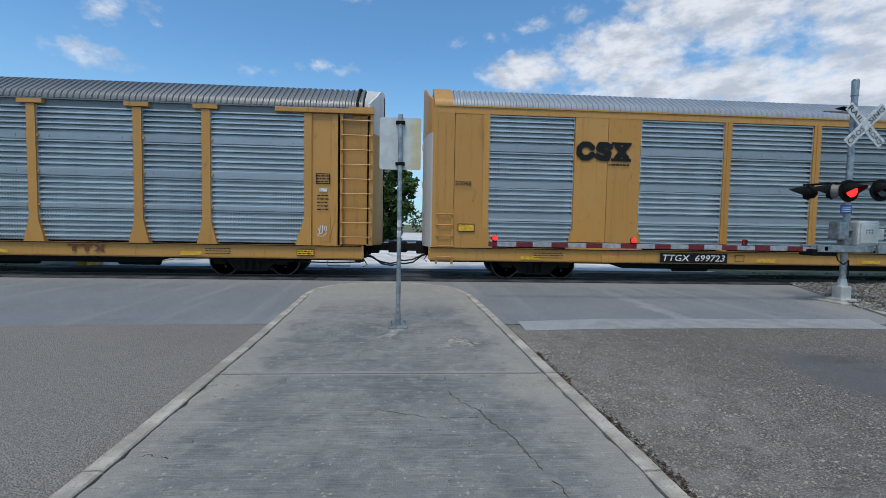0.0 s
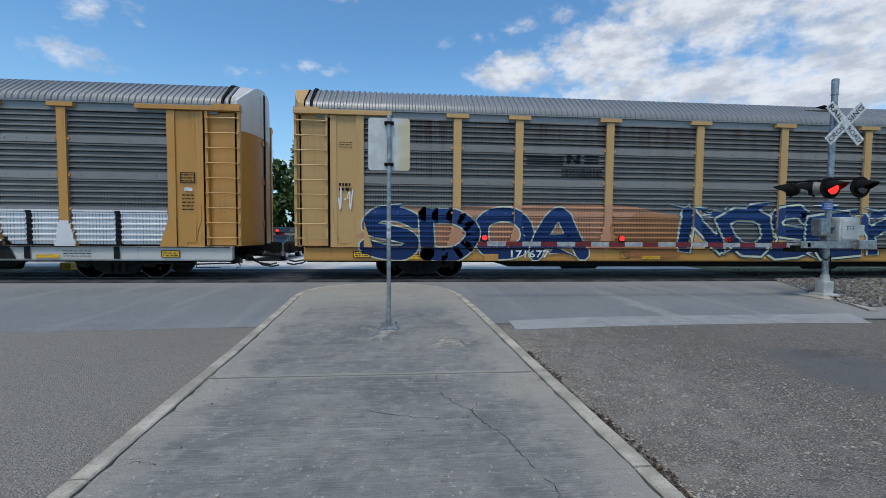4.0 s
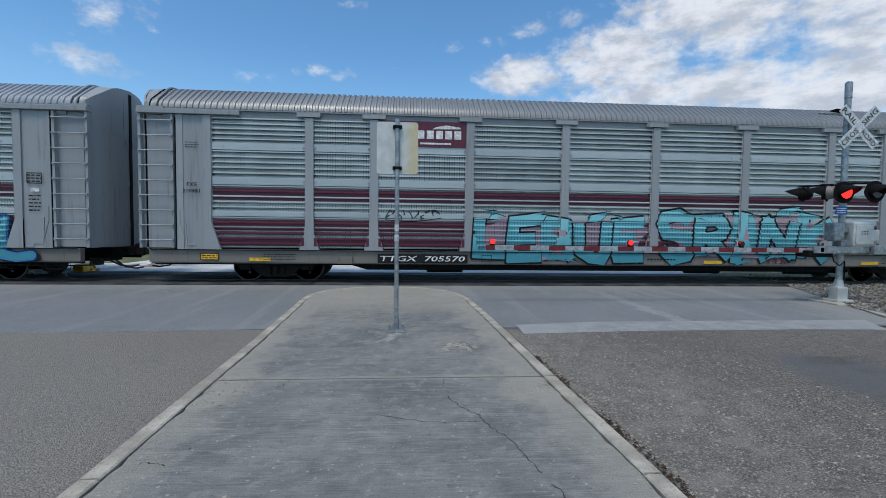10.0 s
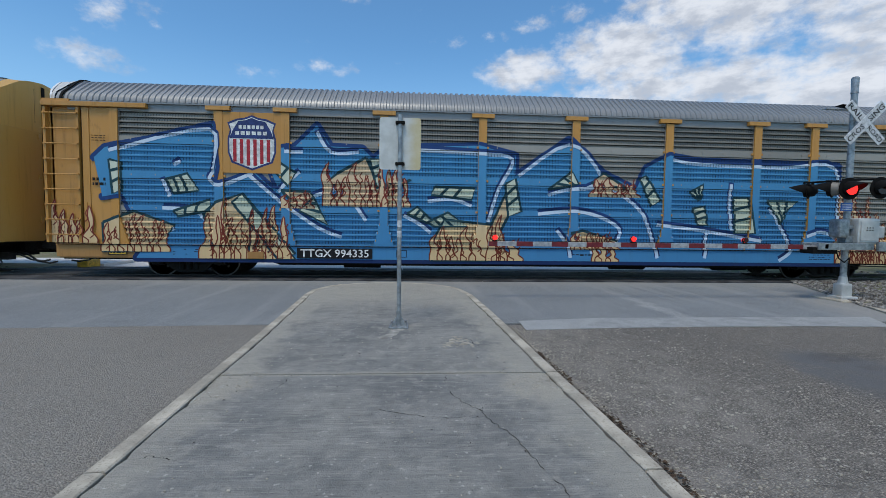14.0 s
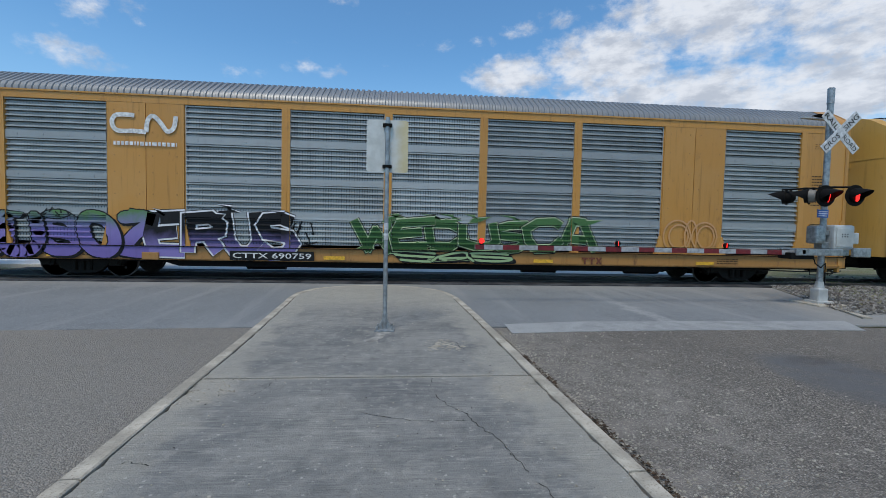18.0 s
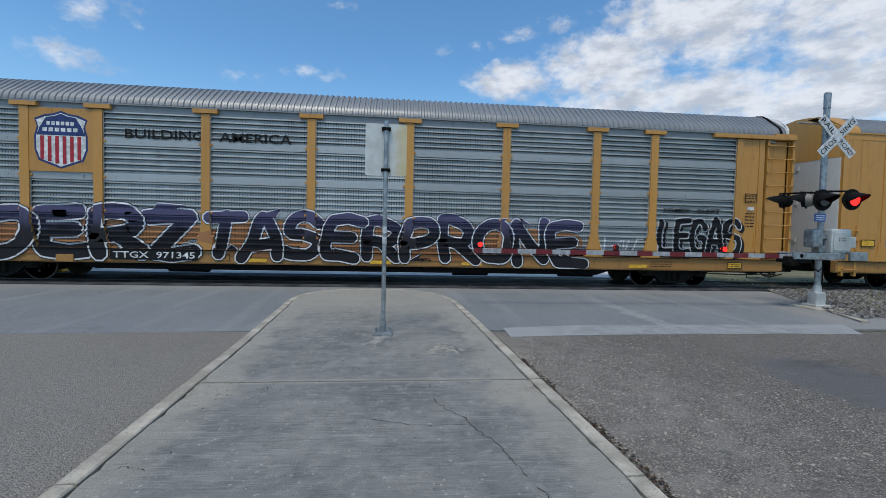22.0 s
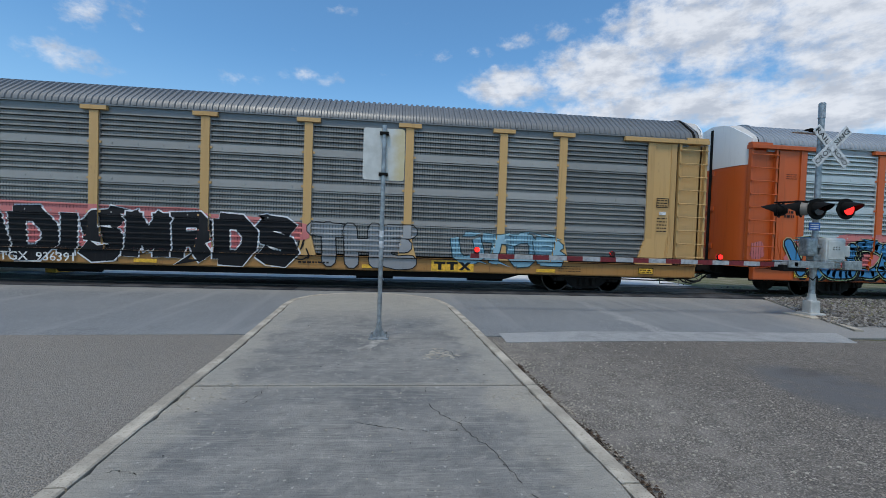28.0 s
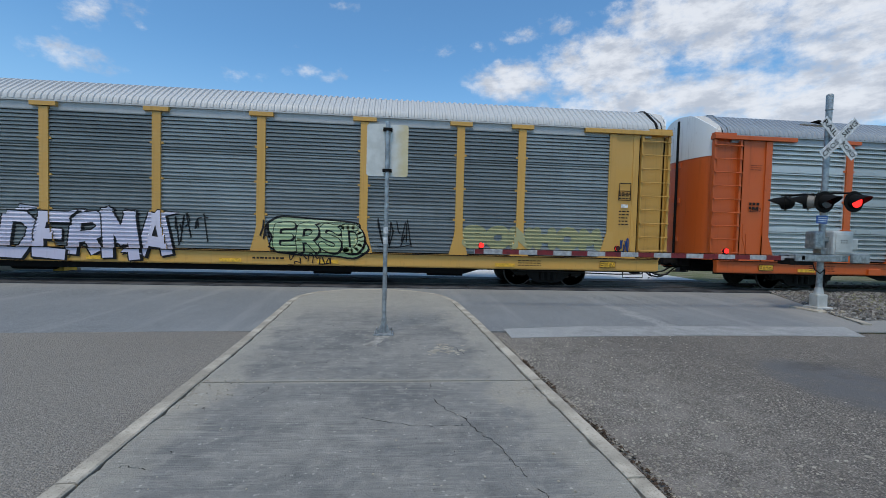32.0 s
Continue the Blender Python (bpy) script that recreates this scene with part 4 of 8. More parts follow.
    part("blue_plate", Shape().box(-0.27, 0.02, -0.1, -0.09, 2.05, 2.24), BLUE, base, "small blue notice plate")
    for k in range(3):
        part("notice_bar", Shape().box(-0.24, -0.01, -0.104, -0.1005, 2.08 + k * 0.05, 2.10 + k * 0.05), CHALK, base)
    # drive housing and counterweights
    part("drive_housing", Shape().box(0.08, 0.62, -0.22, 0.26, 1.28, 1.88, 0.05), ALUMINIUM, base)
    part("housing_door", Shape().box(0.13, 0.57, -0.24, -0.22, 1.36, 1.8, 0.008), ALUMINIUM, base)
    for k in range(6):
        part("vent_bolt", Shape().disc((0.27 + 0.07 * (k % 3), -0.245, 1.66 - 0.06 * (k // 3)), 0.012, 0.01, "y", 8), BLACK, base)
    part("side_box", Shape().box(0.62, 0.88, -0.1, 0.16, 1.42, 1.7, 0.03), ALUMINIUM, base)
    part("clamp", Shape().box(-0.11, 0.11, -0.11, 0.11, 1.30, 1.46, 0.02), STEEL, base)
    part("clamp", Shape().box(-0.11, 0.11, -0.11, 0.11, 1.62, 1.74, 0.02), STEEL, base)
    part("gear_case", Shape().box(-0.36, -0.1, -0.2, 0.1, 1.42, 1.86, 0.06), STEEL, base)
    part("arm_bracket", Shape().box(-0.95, 0.25, -0.3, -0.24, 1.14, 1.3, 0.01).box(-0.95, 0.2, 0.12, 0.17, 1.14, 1.3, 0.01).box(-0.8, -0.7, -0.3, 0.17, 1.16, 1.28, 0.01), STEEL, base)
    part("arm_clamp", Shape().box(-1.05, -0.45, -0.27, 0.1, 1.05, 1.2, 0.02), BLACK, base)
    part("counterweight", Shape().box(0.5, 0.95, -0.34, -0.25, 1.12, 1.34, 0.02), STEEL, base)
    part("counterweight", Shape().box(0.5, 0.95, 0.18, 0.26, 1.12, 1.34, 0.02), STEEL, base)
    part("cable", Shape().tube([(-0.5, -0.25, 1.2), (-0.42, -0.27, 0.95), (-0.2, -0.2, 0.85), (0.02, -0.1, 0.95), (0.07, -0.06, 0.6), (0.08, -0.05, 0.3)], 0.014, 6), BLACK, base, smooth=True)
    part("conduit", Shape().tube([(0.09, 0.02, 0.4), (0.09, 0.02, 1.3)], 0.025, 8), BLACK, base)
    arm = part("barrier_arm", Shape().box(-8.55, -0.8, -0.10, -0.065, 1.145, 1.25, 0.006), ARM_GREY, base, "long white barrier arm with red bands", pose(0, 0, 0))
    for k in range(10):
        x = -8.545 + 0.80 * k
        w = 0.2 if k == 0 else 0.375
        x0 = x if k == 0 else x - 0.17
        part("red_band", Shape().box(x0, x0 + w, -0.1035, -0.0615, 1.1435, 1.2515), BAND_RED, arm, "dark red reflective band")
    arm_lens = {}
    for key, x in (("tip", -8.4), ("mid", -5.22), ("near", -2.55)):
        body = part("arm_lamp", Shape().box(x - 0.05, x + 0.05, -0.11, -0.03, 1.25, 1.28, 0.006).disc((x, -0.07, 1.335), 0.062, 0.05, "y", 14), BLACK, arm, "small black arm lamp")
        d = part("arm_lens", Shape().disc((0, 0, 0), 0.058, 0.012, "y", 16), LENS if key != "tip" else LAMP_RED, body, "red lamp lens", pose(x, -0.107, 1.335))
        arm_lens[key] = d
        part("arm_lens", Shape().disc((x, -0.038, 1.335), 0.058, 0.012, "y", 16), LAMP_RED, body, "red lamp lens")
    part("arm_cable", Shape().tube([(-8.4, -0.055, 1.262), (-5.2, -0.055, 1.262), (-2.5, -0.055, 1.262), (-0.9, -0.055, 1.262)], 0.008, 6), BLACK, arm)
    return lens, arm_lens


def text_faces(body, size=1.0, offset=0.0, shear=0.0, bold=0.0):
    """Triangles of a word in the built-in font, as points in its plane."""
    c = bpy.data.curves.new("word", "FONT")
    c.body, c.size, c.offset, c.shear, c.resolution_u = body, size, offset, shear, 2
    ob = bpy.data.objects.new("word", c)
    me = ob.to_mesh()
    me.calc_loop_triangles()
    co = [(v.co.x, v.co.y) for v in me.vertices]
    out = [tuple(co[i] for i in t.vertices) for t in me.loop_triangles]
    ob.to_mesh_clear()
    bpy.data.objects.remove(ob)
    bpy.data.curves.remove(c)
    return out


def write(body, size, mat, parent, at, width=None, offset=0.012, shear=0.0, name="lettering", label=""):
    """Lettering on a face that looks towards the near side (-y)."""
    tris = text_faces(body, size, offset * size, shear)
    if not tris:
        return None
    xs = [p[0] for t in tris for p in t]
    k = width / (max(xs) - min(xs)) if width else 1.0
    x0 = min(xs)
    sh = Shape()
    for t in tris:
        sh.poly([(at[0] + (p[0] - x0) * k, at[1], at[2] + p[1]) for p in t])
    return part(name, sh, mat, parent, label)


def lens_material():
    """Lit on its front face, dark behind."""
    m, n = material("flashing_lens")
    y = n.split(n.add("ShaderNodeTexCoord").outputs["Object"])[1]
    e, d, mixer = n.add("ShaderNodeEmission"), n.add("ShaderNodeBsdfPrincipled"), n.add("ShaderNodeMixShader")
    e.inputs[0].default_value, e.inputs[1].default_value = (1.0, 0.022, 0.020, 1), 2.6
    d.inputs["Base Color"].default_value, d.inputs["Roughness"].default_value = (0.035, 0.004, 0.004, 1), 0.2
    n.put(mixer.inputs[0], n.math("GREATER_THAN", y, 0.0))
    n.put(mixer.inputs[1], e.outputs[0])
    n.put(mixer.inputs[2], d.outputs[0])
    n.put(n.add("ShaderNodeOutputMaterial").inputs[0], mixer.outputs[0])
    return m


LENS = lens_material()
LENSES, ARM_LENSES = signal()


# ---------------------------------------------------------------- railway cars
PITCH = 28.6           # from coupling to coupling
POSTS = (1.40, 4.28, 7.08, 8.93)
BAY_END = 11.65


def profile_sheet(x0, x1, bands, base, rib, period, z0, z1, sunk=0.0):
    """Ribbed sheet between x0 and x1: ribs run along the car, plain flat bands stand proud at the given heights."""
    pts, z = [], z0
    edges = sorted(bands)
    while z < z1 - 1e-4:
        band = next((b for b in edges if b[0] - 1e-4 <= z < b[1] - 1e-4), None)
        if band:
            level = base + sunk if sunk else base - rib - 0.012
            pts += [(z, level), (band[1], level)]
            z = band[1]
            continue
        stop = min([b[0] for b in edges if b[0] > z + 1e-4] + [z1])
        n = max(1, round((stop - z) / period))
        p = (stop - z) / n
        for k in range(n):
            a = z + k * p
            pts += [(a, base), (a + p * 0.56, base), (a + p * 0.64, base - rib), (a + p * 0.86, base - rib), (a + p * 0.97, base)]
        pts.append((stop, base))
        z = stop
    return pts


def grooved(pts, fold=0.022):
    """The same profile, a deep fold added under each rib for its shadow line."""
    out = []
    for i, (z, y) in enumerate(pts):
        out.append((z, y))
        if i + 1 < len(pts) and pts[i + 1][1] < y - 0.015 and 0.004 < pts[i + 1][0] - z < 0.03:
            zb, yb = pts[i + 1]
            out[-1] = (z - fold, y)
            out += [(z - fold + 0.003, y + 0.06), (zb - 0.0005, y + 0.06), (zb, yb)]
    return out


def draw_sheet(x0, x1, pts, fold=0.022):
    sh = Shape()
    pts = grooved(pts, fold)
    front = [[(x, y, z) for z, y in pts] for x in (x0, x1)]
    sh.grid(front)
    # bolts along the flat bands
    flats = [(za + zb) / 2 for (za, ya), (zb, yb) in zip(pts, pts[1:]) if zb - za > 0.14]
    lift = min(y for z, y in pts)
    for zc in flats:
        for k in range(max(2, round((x1 - x0) / 0.62))):
            xc = x0 + (x1 - x0) * (k + 0.5) / max(2, round((x1 - x0) / 0.62))
            sh.box(xc - 0.016, xc + 0.016, lift - 0.014, lift, zc - 0.02, zc + 0.02)
    sh.grid([[(x, y + 0.05, z) for z, y in ((pts[0][0], -1.40), (pts[-1][0], -1.40))] for x in (x0, x1)])
    for x in (x0, x1):
        sh.box(x - 0.012, x + 0.012, -1.5, -1.40, pts[0][0], pts[-1][0])
    return sh


def arch(z0, top, half, n=14, power=2.0):
    out = []
    for k in range(n + 1):
        t = math.pi * k / n
        c, s = math.cos(t), math.sin(t)
        out.append((-half * math.copysign(abs(c) ** (2 / power), c), z0 + (top - z0) * abs(s) ** (2 / power)))
    return out


def roof_line(z0, top, half):
    """A roof's section: short upright, straight slope, nearly flat middle."""
    side = [(half, z0), (half - 0.015, z0 + 0.10), (half - 0.09, z0 + 0.22), (half - 0.62, top - 0.21), (half - 0.80, top - 0.10), (half - 1.0, top - 0.05), (0.0, top)]
    return [(-y, z) for y, z in side] + [(y, z) for y, z in side[-2::-1]]


def roof_mesh(length, z0, top, half, period=0.165, rib=0.032):
    n = int(2 * length / period)
    low, high = roof_line(z0, top - rib, half - rib), roof_line(z0, top, half)
    rows = []
    for k in range(n):
        x = -length + 2 * length * k / n
        p = 2 * length / n
        for f, prof in ((0.0, low), (0.40, low), (0.52, high), (0.88, high)):
            rows.append([(x + f * p, y, z) for y, z in prof])
    rows.append([(length, y, z) for y, z in low])
    return Shape().grid(rows)


def end_cap(x0, x1, z0, top, half):
    a = roof_line(z0, top, half)
    sh = Shape().grid([[(x0, y, z) for y, z in a], [(x1, y, z) for y, z in a]])
    sh.poly([(x1, y, z) for y, z in a])
    return sh


BANDS_A = ((1.90, 2.05), (2.80, 3.01), (3.78, 3.98))
BANDS_B = ((1.76, 1.96), (2.74, 2.92), (3.80, 4.00))
SHEET_A = profile_sheet(0, 0, BANDS_A, -1.445, 0.042, 0.148, 1.0, 4.70)
SHEET_B = profile_sheet(0, 0, BANDS_B, -1.465, 0.042, 0.148, 1.03, 4.86)
SHEET_S = profile_sheet(0, 0, ((1.955, 1.992), (2.88, 2.917), (3.68, 3.717)), -1.495, 0.026, 0.105, 0.98, 4.66, 0.06)

BAYS_A = [(-11.65, -9.045), (-8.815, -7.195), (-6.965, -4.395), (-4.165, -1.515), (-1.285, 1.285), (1.515, 4.165), (4.395, 6.965), (7.195, 8.815), (9.045, 11.65)]
BAYS_B = [(-11.62, -9.06), (-6.99, -4.40), (-4.16, -1.52), (-1.28, 1.28), (1.52, 4.16), (4.40, 6.99), (9.06, 11.62)]


def ladder_shape(x0, x1, z0, z1, rungs, y=-1.55, plate=True):
    sh = Shape()
    for x in (x0, x1):
        sh.box(x - 0.035, x + 0.035, y, y + 0.13, z0, z1)
    if plate:
        sh.box(x0, x1, y + 0.13, y + 0.15, z0, z1)
    for k in range(rungs):
        z = z0 + 0.22 + (z1 - z0 - 0.4) * k / (rungs - 1)
        sh.tube([(x0 - 0.03, y - 0.03, z), (x1 + 0.03, y - 0.03, z)], 0.017, 6)
        for x in (x0, x1):
            sh.box(x - 0.03, x + 0.03, y - 0.045, y, z - 0.02, z + 0.02)
    return sh


def truck_meshes():
    w = Shape()
    for s in (-1, 1):
        w.disc((0, s * 0.77, 0), 0.455, 0.03, "y", 28).disc((0, s * 0.735, 0), 0.42, 0.1, "y", 28).disc((0, s * 0.79, 0), 0.13, 0.06, "y", 14)
    # spokes of grime and a chalk mark make the turning show
    for s in (-1, 1):
        for k in range(4):
            a = k * math.pi / 2
            w.box(0.2 * math.cos(a) - 0.03, 0.2 * math.cos(a) + 0.03, s * 0.79 - 0.008, s * 0.79 + 0.008, 0.2 * math.sin(a) - 0.03, 0.2 * math.sin(a) + 0.03)
    w.tube([(0, -0.8, 0), (0, 0.8, 0)], 0.085, 12)
    frame_ = Shape()
    outline = [(-1.22, 0.52), (-1.2, 0.62), (-0.75, 0.72), (-0.35, 0.70), (0.35, 0.70), (0.75, 0.72), (1.2, 0.62), (1.22, 0.52), (1.05, 0.36), (0.72, 0.40), (0.5, 0.2), (0.32, 0.12),
               (-0.32, 0.12), (-0.5, 0.2), (-0.72, 0.40), (-1.05, 0.36)]
    frame_.prism(outline, -1.08, -0.92)
    for x in (-0.89, 0.89):
        frame_.box(x - 0.17, x + 0.17, -1.14, -0.9, 0.32, 0.62, 0.04).disc((x, -1.15, 0.46), 0.11, 0.05, "y", 14)
    for x in (-0.2, 0.0, 0.2):
        frame_.tube([(x, -1.1, 0.2), (x, -1.1, 0.45)], 0.07, 10)
    frame_.box(-0.26, 0.26, -1.16, -0.95, 0.46, 0.64, 0.03)
    bolster = Shape().box(-0.24, 0.24, -1.0, 1.0, 0.42, 0.66, 0.03).box(-0.9, 0.9, -0.2, 0.2, 0.4, 0.52)
    return w.mesh("wheelset", True), frame_.mesh("side_frame"), bolster.mesh("bolster")


WHEEL, SIDE_FRAME, BOLSTER = truck_meshes()


def coupler_shape():
    sh = Shape().box(13.2, 14.12, -0.1, 0.1, 0.74, 0.98, 0.02)
    sh.box(14.0, 14.28, -0.2, 0.02, 0.68, 1.04, 0.04).box(14.1, 14.28, 0.04, 0.16, 0.72, 1.0, 0.03)
    sh.box(13.35, 13.7, -0.28, 0.28, 0.66, 1.06, 0.03)
    sh.tube([(13.6, -1.2, 0.95), (14.1, -0.35, 0.95), (14.15, -0.2, 1.0)], 0.014, 6)
    return sh


def hose_shape():
    sh = Shape()
    for y, dip in ((-0.36, 0.28), (-0.62, 0.36)):
        sh.tube([(13.25, y, 0.62), (13.5, y, 0.56), (13.8, y + 0.02, dip + 0.05), (14.1, y + 0.05, dip), (14.3, y + 0.08, dip + 0.04)], 0.028, 6)
    sh.tube([(13.3, -1.1, 0.55), (13.42, -1.1, 0.36), (13.3, -1.1, 0.3)], 0.018, 6)
    sh.tube([(12.3, -1.38, 0.55), (12.3, -1.38, 0.34), (12.95, -1.38, 0.34), (12.95, -1.38, 0.55)], 0.016, 6)
    sh.box(13.0, 13.25, -0.7, -0.45, 0.4, 0.62)
    sh.tube([(9.0, -1.2, 0.5), (12.2, -1.2, 0.42), (13.2, -0.9, 0.42)], 0.022, 6)
    return sh


def end_door(z0, top, lo, hi, x_side, bulge, half=1.42, y0=-1.42, y1=0.0, n=8):
    """One leaf of an end door, bowed outwards, between heights lo and hi, cut off by the roof's arch."""
    def roof_at(y):
        line = roof_line(z0, top, half + 0.04)
        for (ya, za), (yb, zb) in zip(line, line[1:]):
            if ya <= y <= yb:
                return za + (zb - za) * (y - ya) / max(yb - ya, 1e-6)
        return z0
    cols = []
    for k in range(n + 1):
        y = y0 + (y1 - y0) * k / n
        x = x_side + bulge * math.sqrt(max(0, 1 - (y / 1.52) ** 2))
        cols.append((x, y, min(hi, roof_at(y) - 0.02)))
    rows = [[(x, y, lo) for x, y, t in cols], [(x, y, max(t, lo + 0.01)) for x, y, t in cols]]
    back = [[(x - 0.05, y, z) for x, y, z in r] for r in rows]
    sh = Shape().grid(rows).grid(back)
    sh.grid([rows[1], back[1]]).grid([rows[0], back[0]])
    for e in (0, -1):
        sh.poly([rows[0][e], rows[1][e], back[1][e], back[0][e]])
    for z in (1.6, 2.9, 4.1):
        if lo < z < hi:
            x, y, t = cols[n - 1]
            sh.box(x - 0.01, x + 0.03, y - 0.03, y + 0.09, z - 0.08, z + 0.08)
    return sh


def end_hood(z0, top, x_roof, x_side, bulge, half, roof_half):
    """The folded sheet that closes the gap between the roof's end and the tops of the bowed doors."""
    line = roof_line(z0, top, roof_half)
    outer = [(x_side - 0.03 + bulge * math.sqrt(max(0, 1 - (min(abs(y), half) / 1.52) ** 2)), y * half / roof_half, z - 0.03) for y, z in line]
    inner = [(x_roof, y, z + 0.004) for y, z in line]
    return Shape().grid([inner, outer]).grid([[(x, y, z - 0.05) for x, y, z in r] for r in (inner, outer)])


def shared_meshes():
    M = {}
    M["sill"] = Shape().box(-13.35, 13.35, -1.55, -1.38, 0.58, 0.90).mesh("side_sill")
    M["flange"] = Shape().box(-13.35, 13.35, -1.57, -1.36, 0.90, 0.945).mesh("sill_flange")
    # black strip that stands in for the shade line under the flange
    M["shadow_line"] = Shape().box(-13.3, 13.3, -1.612, -1.50, 0.922, 0.944).mesh("sill_seam")
    M["lip"] = Shape().box(-13.3, 13.3, -1.5, -1.3, 0.545, 0.58).mesh("sill_lip")
    post = Shape().box(-0.115, 0.115, -1.55, -1.40, 1.55, 4.72)
    post.prism([(-0.28, 0.945), (0.28, 0.945), (0.15, 1.45), (0.115, 1.66), (-0.115, 1.66), (-0.15, 1.45)], -1.553, -1.40)
    post.box(-0.33, 0.33, -1.585, -1.40, 4.74, 4.85)
    for z in (1.98, 2.9, 3.88):
        for x in (-0.15, 0.15):
            post.box(x - 0.03, x + 0.03, -1.53, -1.46, z - 0.03, z + 0.03)
    M["post"] = post.mesh("post")
    M["post_b"] = Shape().box(-0.115, 0.115, -1.545, -1.40, 0.945, 4.88).box(-0.03, 0.03, -1.56, -1.5, 0.945, 4.88).mesh("post")
    M["chord"] = Shape().box(-13.0, 13.0, -1.47, -1.36, 4.66, 4.93).box(-13.0, 13.0, -1.53, -1.36, 4.865, 4.90).mesh("top_chord")
    M["chord_b"] = Shape().box(-13.25, 13.25, -1.54, -1.40, 4.86, 5.09).box(-13.25, 13.25, -1.565, -1.40, 5.05, 5.09).mesh("top_chord")
    M["end_panel"] = Shape().box(11.65, 12.60, -1.50, -1.38, 0.945, 4.72).mesh("end_panel")
    M["stile"] = Shape().box(11.65, 11.86, -1.545, -1.45, 0.945, 4.72).mesh("stile")
    M["outer_stile"] = Shape().box(12.42, 12.60, -1.52, -1.45, 0.945, 4.72).mesh("outer_stile")
    M["gusset"] = Shape().prism([(11.40, 0.945), (11.86, 0.945), (11.86, 1.75), (11.66, 1.75)], -1.55, -1.42).mesh("gusset")
    # the foot of the recessed leaf steps back over the sill
    M["ledge"] = Shape().prism([(11.88, 0.96), (12.12, 0.96), (12.12, 1.06), (12.36, 1.06), (12.40, 1.80), (12.37, 1.80), (12.33, 1.10), (12.09, 1.10), (12.09, 1.0), (11.88, 1.0)], -1.515, -1.45).mesh("ledge")
    M["pull_rod"] = Shape().tube([(12.38, -1.525, 1.2), (12.52, -1.525, 1.7), (12.52, -1.525, 2.1)], 0.012, 6).mesh("pull_rod")
    M["corner_post"] = Shape().box(13.14, 13.26, -1.555, -1.38, 0.6, 5.05).mesh("corner_post")
    M["corner_panel"] = Shape().box(12.635, 13.14, -1.535, -1.40, 0.945, 4.87).mesh("corner_panel")
    M["slot"] = Shape().box(12.60, 12.67, -1.44, -1.3, 0.95, 4.72).mesh("side_slot")
    M["ladder"] = ladder_shape(12.705, 13.57, 0.98, 4.72, 9).mesh("ladder")
    M["header"] = Shape().box(10.85, 13.62, -1.60, -1.36, 4.735, 4.86, 0.01).box(12.9, 13.62, -1.56, -1.40, 4.86, 4.93).mesh("header")
    M["roof"] = roof_mesh(13.30, 4.92, 5.76, 1.50).mesh("roof", True)
    M["roof_b"] = roof_mesh(12.72, 5.085, 5.86, 1.53).mesh("roof", True)
    M["rim"] = Shape().grid([[(x, y * k, z + dz) for y, z in roof_line(4.92, 5.78, 1.53)] for x, k, dz in ((13.10, 0.99, -0.02), (13.105, 1.0, 0.012), (13.165, 1.0, 0.012), (13.17, 0.99, -0.02))]).mesh("roof_rim", True)
    M["cap_b"] = end_cap(12.70, 13.24, 5.085, 5.87, 1.54).mesh("roof_end", True)
    M["door_lo"] = end_door(4.95, 5.76, 0.95, 4.25, 13.30, 0.50).mesh("end_door", True)
    M["door_hi"] = end_door(4.95, 5.76, 4.25, 5.84, 13.31, 0.50).mesh("end_door_top", True)
    M["hood"] = end_hood(4.95, 5.76, 13.34, 13.31, 0.50, 1.42, 1.46).mesh("end_hood")
    M["seal"] = Shape().box(13.72, 13.83, -0.055, 0.055, 0.95, 5.62).box(13.70, 13.80, -0.30, -0.27, 4.5, 5.5).mesh("door_seal")
    M["door_b_lo"] = end_door(5.09, 5.85, 0.95, 4.3, 13.22, 0.30, 1.50, -1.46).mesh("end_door", True)
    M["door_b_hi"] = end_door(5.09, 5.85, 4.3, 5.84, 13.225, 0.30, 1.50, -1.46).mesh("end_door_top", True)
    M["blank", 0] = Shape().box(7.03, 8.02, -1.535, -1.42, 0.945, 4.87).mesh("blank_panel")
    M["blank", 1] = Shape().box(8.035, 9.03, -1.535, -1.42, 0.945, 4.87).mesh("blank_panel")
    M["backing"] = Shape().box(7.0, 9.06, -1.5, -1.41, 0.945, 4.87).mesh("panel_backing")
    r = Shape()
    for x in (7.22, 7.85, 8.2, 8.84):
        for z in (1.2, 1.75, 2.35, 2.95, 3.4, 4.05, 4.62):
            r.box(x - 0.016, x + 0.016, -1.541, -1.53, z, z + 0.032)
    M["rivets"] = r.mesh("rivets")
    for i, (x, s) in enumerate(((7.0, -1), (9.06, 1))):
        M["foot", i] = Shape().prism([(x + s * 0.14, 0.945), (x - s * 0.22, 0.945), (x - s * 0.02, 1.5), (x + s * 0.02, 1.5)], -1.55, -1.42).mesh("gusset")
    M["end_panel_b"] = Shape().box(11.62, 12.62, -1.53, -1.40, 0.945, 4.87).mesh("end_panel")
    M["stile_b"] = Shape().box(11.60, 11.78, -1.55, -1.42, 0.945, 4.87).mesh("stile")
    M["gusset_b"] = Shape().prism([(11.45, 0.945), (11.95, 0.945), (11.82, 1.55), (11.62, 1.55)], -1.555, -1.42).mesh("gusset")
    M["ladder_b"] = ladder_shape(12.66, 13.12, 0.45, 2.1, 5, -1.565, False).mesh("ladder")
    M["deck"] = Shape().box(-13.3, 13.3, -1.38, 1.38, 0.82, 0.95).mesh("deck")
    u = Shape().box(-13.3, 13.3, -0.33, 0.33, 0.5, 0.83)
